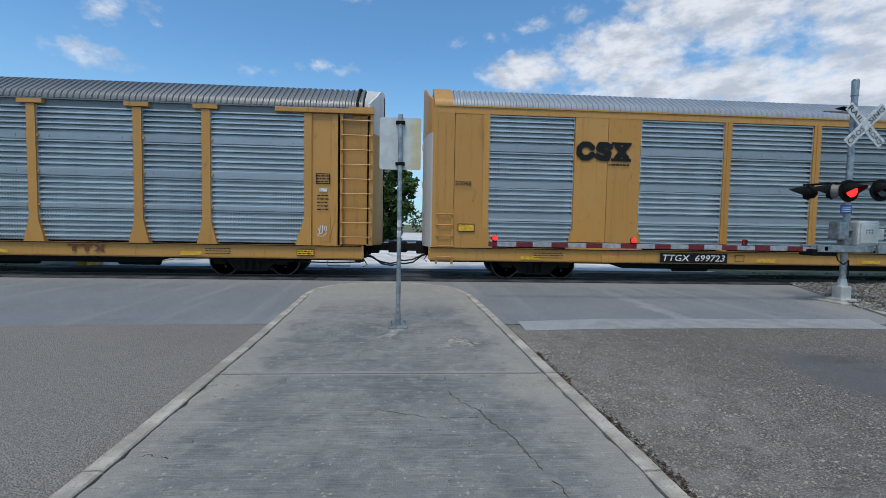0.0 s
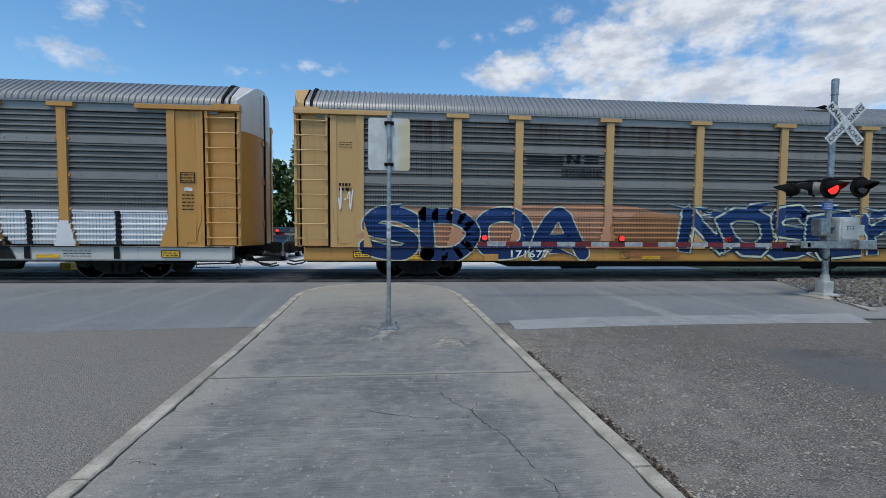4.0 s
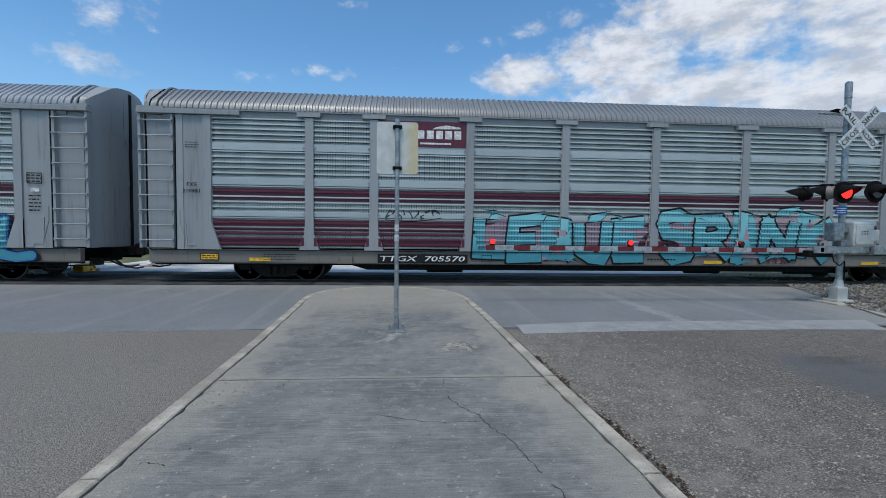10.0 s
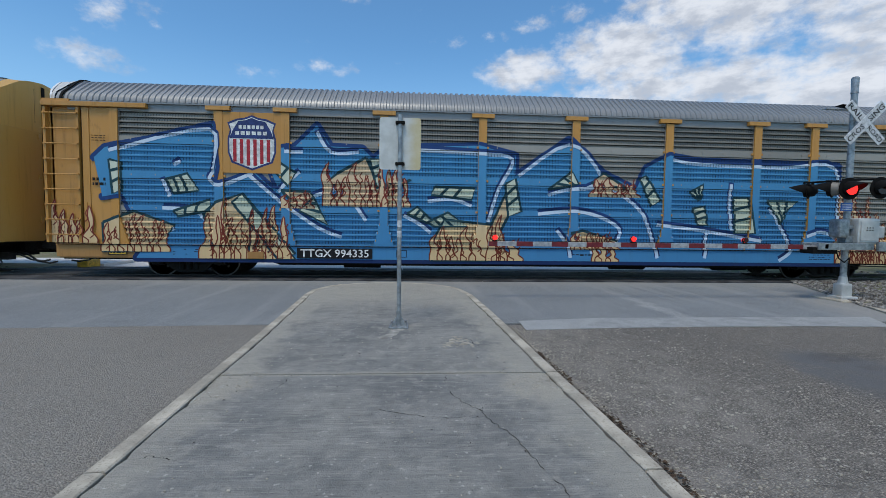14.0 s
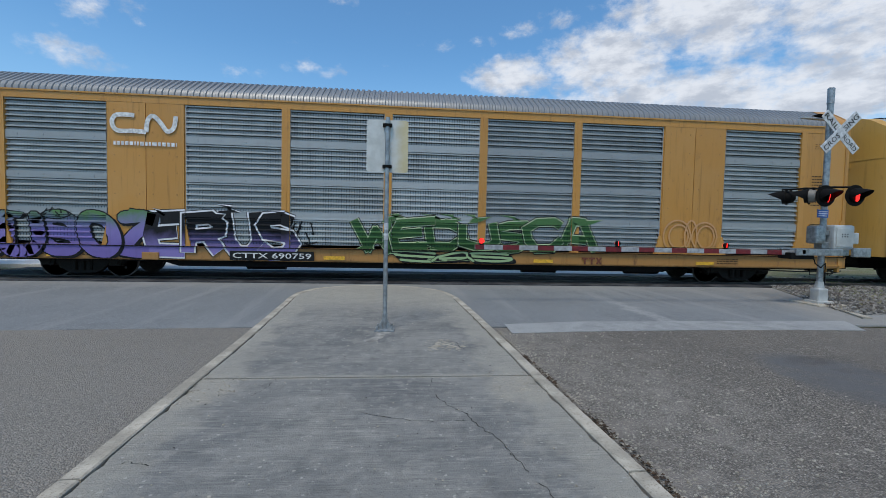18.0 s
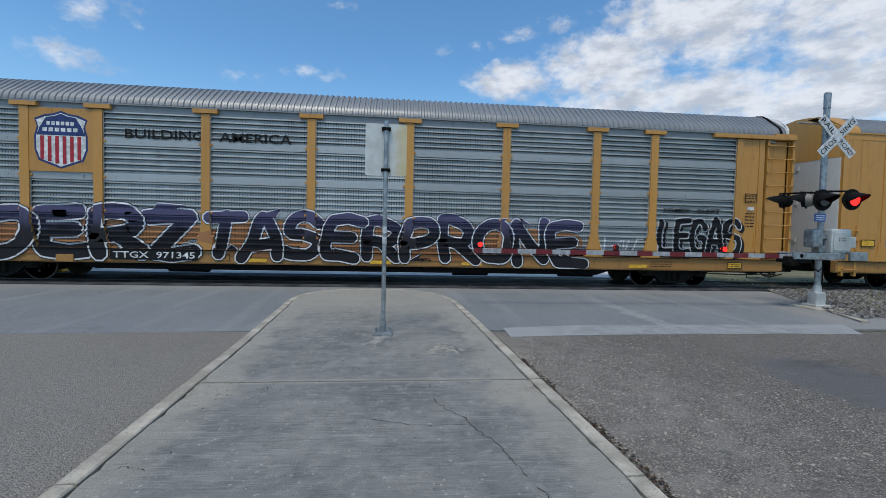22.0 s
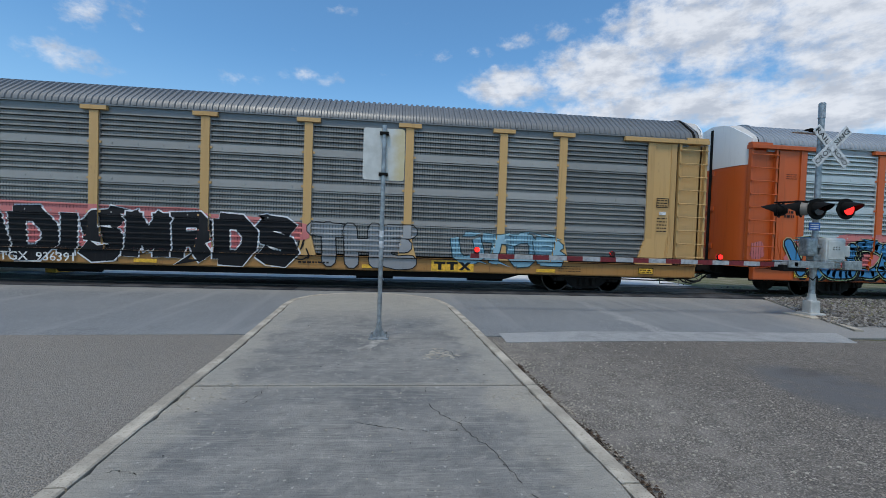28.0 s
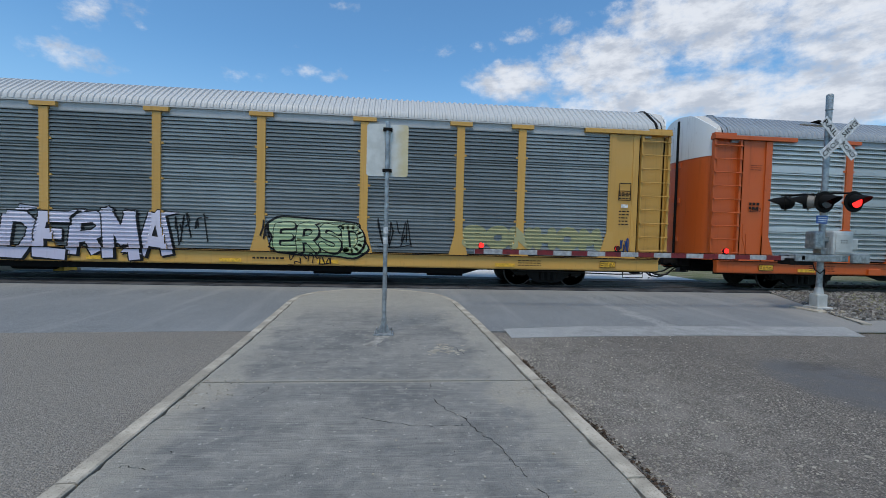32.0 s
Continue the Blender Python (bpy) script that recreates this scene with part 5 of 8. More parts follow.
    for s in (-1, 1):
        u.prism([(-8.1, 0.60), (8.1, 0.60), (7.3, 0.36), (-7.3, 0.36)], s * 1.25 - 0.03, s * 1.25 + 0.03)
        u.box(-13.3, 13.3, s * 1.33 - 0.03, s * 1.33 + 0.03, 0.5, 0.83)
    for k in range(-7, 8):
        u.box(k * 1.02 - 0.05, k * 1.02 + 0.05, -1.3, 1.3, 0.5, 0.8)
    for x in (-5.5, 2.8, 6.2):
        u.tube([(x, -0.95, 0.42), (x + 1.1, -0.95, 0.42)], 0.16, 12)
    M["under"] = u.mesh("underframe")
    M["box"] = Shape().box(-0.22, 0.22, -1.62, -1.42, 0.56, 0.76, 0.01).mesh("brake_box")
    M["coupler"] = coupler_shape().mesh("coupler")
    M["hose"] = hose_shape().mesh("air_hose", True)
    for key, pts, bays, fold in (("A", SHEET_A, BAYS_A, 0.022), ("S", SHEET_S, BAYS_A, 0.022), ("B", SHEET_B, BAYS_B, 0.022), ("A deep", SHEET_A, BAYS_A, 0.042), ("B deep", SHEET_B, BAYS_B, 0.042)):
        for i, (x0, x1) in enumerate(bays):
            M[key, i] = draw_sheet(x0, x1, pts, fold).mesh("side_panel")
    return M


MESH = shared_meshes()
TURN = pose(0, 0, 0, 0, 0, 180)


def surface_at(x, z, kind):
    """How far the near side of a car lies from its middle line at a place on it."""
    ax = abs(x)
    if z < 0.95:
        return -1.572
    if kind == "B":
        if z > 4.86:
            return -1.568
        if ax > 11.6 or 7.0 < ax < 9.06:
            return -1.558
        if any(abs(ax - p) < 0.118 for p in (1.40, 4.28)):
            return -1.563
        pts = SHEET_B
    else:
        if ax > 12.74:
            return -1.43
        if ax > BAY_END:
            return -1.553 if ax < 11.87 else -1.527
        w = 0.118 if z > 1.66 else 0.118 + (1.66 - z) * 0.23
        if any(abs(ax - p) < w for p in POSTS):
            return -1.557
        if z > 4.70:
            return -1.54
        pts = SHEET_S if kind == "S" else SHEET_A
    for (za, ya), (zb, yb) in zip(pts, pts[1:]):
        if za <= z <= zb:
            return (ya if zb == za else ya + (yb - ya) * (z - za) / (zb - za)) - 0.006
    return -1.5


def add_car(k, spec):
    """One covered car carrier. spec: its kind and the materials of its pieces."""
    kind = spec["kind"]
    car = thing("auto_rack_car", car_pose(k, 0.0), spec["label"], "freight car", "cars of the train")
    P = lambda name, key, mat, side=None, label="": part(name, MESH[key], mat, car, label, side)
    main, sill = spec["paint"], spec.get("sill", spec["paint"])
    bay_mats = spec.get("bays", {})
    sheet_kind = kind + (" deep" if kind in "AB" and spec["panel"] in (NEWER, BRIGHT, SILVER) else "")
    for s, m in ((0, None), (1, TURN)):
        P("side_sill", "sill", sill, m)
        P("sill_flange", "flange", sill, m)
        P("sill_seam", "shadow_line", BLACK, m)
        P("sill_lip", "lip", sill, m)
        if kind in "AS":
            for x in POSTS:
                for d in (-1, 1):
                    part("post", MESH["post"], spec.get("posts", main), car, "", (m or Matrix()) @ pose(d * x, 0, 0))
            for i in range(9):
                P("side_panel", (sheet_kind, i), bay_mats.get(i, spec["panel"]) if s == 0 else spec["panel"], m)
            P("top_chord", "chord", spec["roof"], m)
        else:
            for x in (1.40, 4.28):
                for d in (-1, 1):
                    part("post", MESH["post_b"], main, car, "", (m or Matrix()) @ pose(d * x, 0, 0))
            for i in range(7):
                P("side_panel", (sheet_kind, i), bay_mats.get(i, spec["panel"]) if s == 0 else spec["panel"], m)
            P("top_chord", "chord_b", main, m)
        part("brake_box", MESH["box"], sill, car, "", (m or Matrix()) @ pose(-7.9, 0, 0))
        # the mirrored pieces: one at each end
        for d, e in ((1, m or Matrix()), (-1, (m or Matrix()) @ Matrix.Diagonal((-1, 1, 1, 1)))):
            if kind in "AS":
                part("end_panel", MESH["end_panel"], main, car, "", e)
                for piece in ("stile", "outer_stile", "gusset", "ledge", "pull_rod"):
                    part(piece, MESH[piece], main, car, "", e)
                part("side_slot", MESH["slot"], BLACK, car, "", e)
                part("ladder", MESH["ladder"], main, car, "", e)
                part("header", MESH["header"], main, car, "", e)
            else:
                part("panel_backing", MESH["backing"], main, car, "", e)
                for i in (0, 1):
                    part("blank_panel", MESH["blank", i], main, car, "", e)
                    part("gusset", MESH["foot", i], main, car, "", e)
                part("rivets", MESH["rivets"], YELLOW_RUSTY, car, "", e)["kind"] = "stuff"
                part("end_panel", MESH["end_panel_b"], main, car, "", e)
                part("stile", MESH["stile_b"], main, car, "", e)
                part("gusset", MESH["gusset_b"], main, car, "", e)
                part("corner_panel", MESH["corner_panel"], main, car, "", e)
                part("corner_post", MESH["corner_post"], main, car, "", e)
                part("ladder", MESH["ladder_b"], main, car, "", e)
            part("end_door", MESH["door_lo" if kind in "AS" else "door_b_lo"], spec.get("door", main if kind in "AS" else TAUPE), car, "", e)
            part("end_door_top", MESH["door_hi" if kind in "AS" else "door_b_hi"], spec.get("door_top", WHITE if kind in "AS" else main), car, "", e)
    for m in (None, TURN):
        if kind in "AS":
            P("end_hood", "hood", spec.get("door_top", TAUPE), m)
            P("door_seal", "seal", BLACK, m)
            P("roof_rim", "rim", BLACK if spec.get("rim", True) else spec["roof"], m)
        else:
            P("roof_end", "cap_b", main, m)
        P("coupler", "coupler", TRUCK, m)
        P("air_hose", "hose", RUBBER, m)
    P("roof", "roof" if kind in "AS" else "roof_b", spec["roof"])
    P("deck", "deck", BLACK)
    P("underframe", "under", BLACK)
    for x in (-10.0, 10.0):
        truck = part("truck", BOLSTER, TRUCK, car, "", pose(x, 0, 0))
        part("side_frame", SIDE_FRAME, TRUCK, truck)
        part("side_frame", SIDE_FRAME, TRUCK, truck, "", TURN)
        for dx in (-0.89, 0.89):
            w = part("wheelset", WHEEL, TREAD, truck, "", pose(dx, 0, 0.42))
            WHEELS.append((w, dx, k))
    CARS.append((k, car))
    return car


CARS, WHEELS = [], []


def train_place(t):
    """Where the middle of the first car stands along the track."""
    return 13.786 + 13.4455 * t + 0.008 * t * t


# play in the couplings
SLACK = [0, 0, 0, -0.09, 0, -0.06, 0, 0, 0, 0, 0, 0, 0, 0, -0.1, 0.05, 0]


def car_pose(k, t):
    return pose(train_place(t) - PITCH * k + SLACK[k], TRACK, 0)


SPECS = [
    dict(kind="B", paint=YELLOW, panel=BRIGHT, roof=ROOF_LIGHT, label="yellow car carrier with bright ribbed galvanised panels and white reflective ends"),
    dict(kind="A", paint=YELLOW, panel=BRIGHT, roof=ROOF_DARK, door=YELLOW_PALE, label="yellow car carrier with perforated galvanised panels and dark ribbed roof"),
    dict(kind="A", paint=YELLOW_PALE, panel=BROWN, roof=ROOF_MID, sill=YELLOW, door=YELLOW_PALE, door_top=YELLOW_PALE, label="weathered yellow car carrier with brown stained panels and graffiti"),
    dict(kind="A", paint=YELLOW, panel=SLATE, roof=ROOF_MID, sill=TAUPE, label="yellow car carrier with grey panels painted over white below"),
    dict(kind="B", paint=YELLOW, panel=SILVER, roof=ROOF_LIGHT, label="yellow car carrier with silver panels and bright graffiti"),
    dict(kind="A", paint=GREY, panel=SILVER, roof=ROOF_MID, sill=GREY_DARK, rim=False, door_top=GREY, label="grey car carrier with maroon stripes and turquoise graffiti"),
    dict(kind="A", paint=GREY, panel=SILVER, roof=ROOF_LIGHT, sill=GREY_DARK, rim=False, door_top=GREY, label="grey car carrier with maroon stripes and white graffiti"),
    dict(kind="A", paint=YELLOW, panel=TAN, roof=ROOF_MID, sill=YELLOW_RUSTY, label="yellow car carrier covered by a large blue graffiti piece"),
    dict(kind="S", paint=YELLOW_CLEAN, panel=DULL, roof=ROOF_WHITE, door_top=YELLOW_CLEAN, label="yellow car carrier with dull horizontally ribbed panels"),
    dict(kind="B", paint=YELLOW, panel=SMOKY, bays={4: STEELY, 5: STEELY}, roof=ROOF_MID, sill=YELLOW_RUSTY, label="yellow car carrier with blank panels and green and purple graffiti"),
    dict(kind="B", paint=YELLOW, panel=STEELY, bays={3: SMOKY, 6: SMOKY}, roof=ROOF_MID, sill=YELLOW_RUSTY, label="yellow car carrier with grey panels and black graffiti"),
    dict(kind="A", paint=YELLOW, panel=SMOKY, roof=ROOF_MID, sill=YELLOW_RUSTY, label="yellow car carrier with a shield emblem and silver graffiti"),
    dict(kind="B", paint=YELLOW, panel=STEELY, roof=ROOF_LIGHT, sill=YELLOW_RUSTY, label="yellow car carrier with red octagon emblems and colourful graffiti"),
    dict(kind="A", paint=ORANGE, panel=NEWER, roof=ROOF_LIGHT, rim=False, label="orange car carrier with silver perforated panels"),
    dict(kind="A", paint=YELLOW_PALE, panel=ASH, roof=ROOF_DARK, sill=YELLOW_RUSTY, label="faded yellow car carrier with a shield emblem and black graffiti"),
    dict(kind="A", paint=ORANGE, panel=NEWER, roof=ROOF_LIGHT, rim=False, label="orange car carrier with clean silver panels"),
    dict(kind="S", paint=YELLOW_CLEAN, panel=SMOOTH, roof=ROOF_WHITE, label="yellow car carrier with smooth grey panels and graffiti"),
]
for k, spec in enumerate(SPECS):
    add_car(k, spec)


# ---------------------------------------------------------------- paint on the cars: lettering, emblems, graffiti
# each letter as broad strokes in a unit square: points "x,z", strokes parted by "/"
LETTERS = {
    "A": "0,0 .36,.98 .64,.98 1,0/.2,.34 .8,.34", "B": ".08,0 .08,1/.08,1 .7,.98 .88,.8 .62,.54 .95,.3 .75,0 .08,0/.1,.53 .62,.54", "C": ".95,.78 .72,1 .25,1 .02,.72 .02,.3 .25,0 .72,0 .95,.22",
    "D": ".08,0 .08,1/.08,1 .65,1 .98,.68 .98,.34 .65,0 .08,0", "E": ".95,1 .1,.97 .06,.5 .1,.03 .98,0/.08,.52 .8,.54", "F": ".1,0 .08,1 .98,1/.08,.52 .8,.54", "G": ".95,.8 .7,1 .25,1 .02,.7 .02,.3 .25,0 .8,0 .96,.2 .96,.46 .58,.46",
    "H": ".06,0 .06,1/.94,0 .94,1/.06,.5 .94,.5", "I": ".5,0 .5,1", "J": ".8,1 .8,.2 .5,0 .1,.1", "K": ".08,0 .08,1/.95,1 .3,.52 1,0", "L": ".1,1 .08,.04 .98,0", "M": ".02,0 .1,1 .5,.36 .9,1 .98,0", "N": ".04,0 .06,1 .92,.04 .96,1",
    "O": ".3,0 .04,.25 .04,.75 .3,1 .7,1 .96,.75 .96,.25 .7,0 .3,0", "P": ".08,0 .08,1 .7,1 .95,.8 .95,.6 .7,.44 .1,.44", "R": ".08,0 .08,1 .7,1 .95,.8 .9,.6 .65,.46 .1,.46/.5,.46 1,0", "S": ".95,.84 .7,1 .25,1 .05,.8 .15,.58 .82,.45 .96,.22 .75,0 .3,0 .02,.16",
    "T": "0,1 1,.98/.5,1 .5,0", "U": ".05,1 .05,.25 .3,0 .7,0 .95,.25 .95,1", "V": "0,1 .5,0 1,1", "W": "0,1 .22,0 .5,.62 .78,0 1,1", "X": "0,0 1,1/0,1 1,0", "Y": "0,1 .5,.5 1,1/.5,.5 .5,0", "Z": ".05,1 .95,1 .08,.02 1,0", "1": ".15,.78 .55,1 .55,0/.1,.02 1,.02"}


def strokes_of(ch):
    return [[tuple(float(v) for v in p.split(",")) for p in line.split()] for line in LETTERS[ch].split("/")]


def broad(line, w, square):
    """A line drawn with a broad tip: one quad a stretch, with mitred or round turns."""
    ps, out = [Vector(p) for p in line], []
    dirs = [(b - a).normalized() if (b - a).length > 1e-6 else Vector((1, 0)) for a, b in zip(ps, ps[1:])]
    def reach(i, d):
        if not 0 <= i < len(dirs):
            return w * 0.12
        turn = abs(d.angle(dirs[i], 0.0))
        return w / 2 * min(math.tan(min(turn, 2.2) / 2), 0.9)
    for i, (a, b) in enumerate(zip(ps, ps[1:])):
        d = dirs[i]
        g = Vector((-d.y, d.x)) * w / 2
        e, f = (d * reach(i - 1, d), d * reach(i + 1, d)) if square else (d * 0, d * 0)
        out.append([tuple(a - e - g), tuple(b + f - g), tuple(b + f + g), tuple(a - e + g)])
    if not square:
        for p in ps:
            out.append([(p.x + w / 2 * math.cos(t * 0.7854 + 0.39), p.y + w / 2 * math.sin(t * 0.7854 + 0.39)) for t in range(8)])
    return out


def cut(poly, axis, c):
    """A flat outline cut by a line: the pieces below and above it."""
    lo, hi = [], []
    for a, b in zip(poly, poly[1:] + poly[:1]):
        da, db = a[axis] - c, b[axis] - c
        if da <= 0:
            lo.append(a)
        if da >= 0:
            hi.append(a)
        if da * db < 0:
            f = da / (da - db)
            p = (a[0] + f * (b[0] - a[0]), a[1] + f * (b[1] - a[1]))
            lo.append(p)
            hi.append(p)
    return lo, hi


X_CUTS = {"A": sorted(s * (p + d) for s in (-1, 1) for p in POSTS for d in (-0.28, -0.22, -0.165, -0.118, 0.118, 0.165, 0.22, 0.28)) + [-12.74, -11.87, -11.65, 11.65, 11.87, 12.74],
          "B": sorted(s * p for s in (-1, 1) for p in (1.282, 1.518, 4.162, 4.398, 6.86, 7.0, 9.06, 9.2, 11.6))}
X_CUTS["S"] = X_CUTS["A"]
X_CUTS = {k: sorted(v) for k, v in X_CUTS.items()}
Z_CUTS = {k: sorted({0.95} | {p[0] for p in s}) for k, s in (("A", SHEET_A), ("B", SHEET_B), ("S", SHEET_S))}


def drape(outlines, kind, lift):
    """Lays flat outlines (x, z) on the ribs, posts and sill of a car's near side."""
    sh = Shape()
    for i, poly in enumerate(outlines):
        up = lift + 0.0001 * (i * 7 % 11)
        pieces = []
        for axis, cuts in ((0, X_CUTS[kind]), (1, Z_CUTS[kind])):
            todo = [list(poly)] if axis == 0 else pieces
            pieces = []
            for p in todo:
                lo, hi = min(q[axis] for q in p), max(q[axis] for q in p)
                for c in cuts:
                    if lo < c < hi:
                        a, p = cut(p, axis, c)
                        if len(a) > 2:
                            pieces.append(a)
                        if len(p) < 3:
                            break
                if len(p) > 2:
                    pieces.append(p)
        for p in pieces:
            cx, cz = sum(q[0] for q in p) / len(p), sum(q[1] for q in p) / len(p)
            sh.poly([(x, surface_at(cx, z + (cz - z) * 0.01, kind) - up, z) for x, z in p])
    return sh


def laid(k, outlines, mat, lift=0.003, name="graffiti", label=""):
    car, kind = CARS[k][1], SPECS[k]["kind"]
    sh = drape(outlines, kind, lift)
    if sh.f:
        ob = part(name, sh, mat, car, label)
        if name in ("graffiti", "lettering", "emblem_bars"):
            ob["kind"] = "stuff"
        return ob


def rect(x0, x1, z0, z1):
    return [(x0, z0), (x1, z0), (x1, z1), (x0, z1)]


def fan(pts):
    """Triangles of any outline."""
    from mathutils.geometry import tessellate_polygon
    tri = tessellate_polygon([[Vector((x, z, 0)) for x, z in pts]])
    return [[pts[i] for i in t] for t in tri]


def stroke(pts, w):
    """A line of even width as quads that meet at mitred joints."""
    ps = [Vector(p) for i, p in enumerate(pts) if i == 0 or (Vector(p) - Vector(pts[i - 1])).length > 1e-4]
    side = []
    for i, p in enumerate(ps):
        d = (ps[min(i + 1, len(ps) - 1)] - ps[max(i - 1, 0)])
        d = d.normalized() if d.length > 1e-6 else Vector((1, 0))
        side.append(Vector((-d.y, d.x)) * w / 2)
    return [[tuple(ps[i] - side[i]), tuple(ps[i + 1] - side[i + 1]), tuple(ps[i + 1] + side[i + 1]), tuple(ps[i] + side[i])] for i in range(len(ps) - 1)]


def graffiti(k, word, box, layers, wild=0.3, overlap=0.18, seed=1, label="", drop=0.09, square=False, weight=0.16):
    """Letters bent out of shape and crowded into a box (x0, x1, z0, z1). layers: (fatness, material), the lowest first.
    Each letter of each layer is a part of its own."""
    rng = random.Random(seed * 31 + k)
    x0, x1, z0, z1 = box
    wide = [1.0 if c not in "I1J" else 0.55 for c in word]
    H = z1 - z0
    unit = (x1 - x0) / sum(wide)
    inner = layers[-1][0]
    body = min(H, unit * 1.15) * max(weight + 1.1 * inner, 0.03)
    edge = body * 0.5
    bends, at = [], x0
    for c, w in zip(word, wide):
        cell = unit * w
        bends.append((at - cell * overlap * 0.5, cell * (1 + overlap), rng.uniform(-wild, wild) * 0.35, rng.uniform(0, 0.18) * wild, rng.uniform(0, 0.22) * wild,
                      rng.uniform(-wild, wild) * 0.25, rng.uniform(0, 6.28), rng.uniform(-wild, wild) * 0.3))
        at += cell
    layers = [(layers[0][0], S["black"])] + list(layers) if drop else layers
    for nth, (c, (a, w, lean, low, high, taper, ph, skew)) in enumerate(zip(word, bends)):
        lines = []
        for line in strokes_of(c):
            q = []
            for gx, gz in (line if square else curve(line, 2) if len(line) > 2 else line):
                x = gx + lean * (gz - 0.5) + taper * (gz - 0.5) * (gx - 0.5) + wild * 0.07 * math.sin(gz * 5.5 + ph)
                z = gz + skew * (gx - 0.5) * 0.5 + wild * 0.06 * math.sin(gx * 6.0 + ph * 2)
                q.append((a + edge + x * max(w - 2 * edge, w * 0.45), z0 + edge + (H - 2 * edge) * (low + z * (1 - low - high))))
            lines.append(q)
        # points and arrow tips that shoot out of the letter
        spikes = []
        for _ in range(3 if wild > 0.6 else 1 if wild > 0.3 else 0):
            top, side = rng.random() < 0.55, rng.choice((-1, 1))
            bx, bz = a + w * rng.uniform(0.25, 0.75), (z1 - H * rng.uniform(0.08, 0.25)) if top else z0 + H * rng.uniform(0.08, 0.25)
            spikes.append((bx, bz, edge * 1.1, bx + side * w * rng.uniform(0.25, 0.5), bz + (H * rng.uniform(0.05, 0.2) if top else -H * rng.uniform(0.02, 0.12))))
        for lift, (fat, mat) in enumerate(layers):
            under = drop and lift == 0
            dx, dz = (drop, -drop * 0.8) if under else (0.0, 0.0)
            wd = body + H * 1.1 * (fat - inner)
            outs = []
            for q in lines:
                for p in broad(q, wd, square):
                    outs.append([(x + dx, max(z + dz, 0.56)) for x, z in p])
            for bx, bz, sw, tx, tz in spikes if wd > 2 * edge * 0.9 else ():
                g = (wd - 2 * edge) * 0.5
                d = 1.0 + g * 1.6
                outs.append([(bx - sw - g + dx, max(bz - g + dz, 0.56)), (bx + sw + g + dx, max(bz + g * 0.4 + dz, 0.56)), (bx + (tx - bx) * d + dx, max(bz + (tz - bz) * d + dz, 0.56)),
                             (bx - sw * 0.3 + dx, max(bz + sw * 0.9 + g + dz, 0.56))])
            laid(k, outs, mat, 0.003 + 0.0026 * lift + 0.0125 * (nth % 2), "graffiti", label if lift == len(layers) - 1 else "")


def blob(x0, x1, z0, z1, seed, n=18):
    """A cloud outline for the ground of a piece."""
    rng = random.Random(seed)
    cx, cz = (x0 + x1) / 2, (z0 + z1) / 2
    pts = []
    for i in range(n):
        t = 2 * math.pi * i / n
        r = rng.uniform(0.82, 1.08)
        pts.append((cx + (x1 - x0) / 2 * r * math.copysign(abs(math.cos(t)) ** 0.6, math.cos(t)), max(0.56, cz + (z1 - z0) / 2 * r * math.copysign(abs(math.sin(t)) ** 0.7, math.sin(t)))))
    return fan(curve(pts + pts[:1], 3)[:-1])


def scrawl(k, box, mat, seed, w=0.03, n=9):
    """A quick handwritten tag that cannot be read."""
    rng, lines = random.Random(seed), []
    x0, x1, z0, z1 = box
    step = (x1 - x0) / n
    for i in range(n):
        # one quick letter of a few bent strokes
        cx, lean = x0 + step * (i + 0.5), rng.uniform(-0.1, 0.25)
        pts = []
        for j in range(rng.choice((3, 4, 4, 5))):
            gx, gz = rng.choice(((-0.5, 0.0), (-0.45, 1.0), (0.45, 1.0), (0.5, 0.0), (0.0, 0.5), (0.4, 0.5), (-0.4, 0.55)))
            pts.append((cx + step * (gx * 0.8 + lean * gz) + rng.uniform(-0.1, 0.1) * step, z0 + (z1 - z0) * (gz + rng.uniform(-0.15, 0.2))))
        lines += stroke(curve(pts, 3), w)
    if rng.random() < 0.5:
        lines += stroke(curve([(x0, z0 - 0.05), ((x0 + x1) / 2, z0 - 0.09), (x1, z0 + 0.02)], 3), w * 0.8)
    laid(k, [[(x, max(z, 0.56)) for x, z in q] for q in lines], mat, 0.014, "tag")["kind"] = "stuff"


def words(k, text, box, mat, back=None, shear=0.0):
    """Plain lettering on the side, with or without a dark panel behind it."""
    x0, x1, z0, z1 = box
    if back:
        laid(k, [rect(x0, x1, z0, z1)], back, 0.029, "number_panel")
        x0, x1, z0, z1 = x0 + 0.08, x1 - 0.08, z0 + 0.05, z1 - 0.05
    tris = text_faces(text, 1.0, 0.012, shear)
    xs, ys = [p[0] for t in tris for p in t], [p[1] for t in tris for p in t]
    a, b, c, d = min(xs), max(xs), min(ys), max(ys)
    flat = [[(x0 + (p[0] - a) / (b - a) * (x1 - x0), z0 + (p[1] - c) / (d - c) * (z1 - z0)) for p in t] for t in tris]
    if z0 > 3.0 and abs(x0) < 11.0:
        sh = Shape()
        for t in flat:
            sh.poly([(x, -1.535 if SPECS[k]["kind"] == "B" else -1.516, z) for x, z in t])
        part("lettering", sh, mat, CARS[k][1])["kind"] = "stuff"
    else:
        laid(k, flat, mat, 0.034, "lettering")


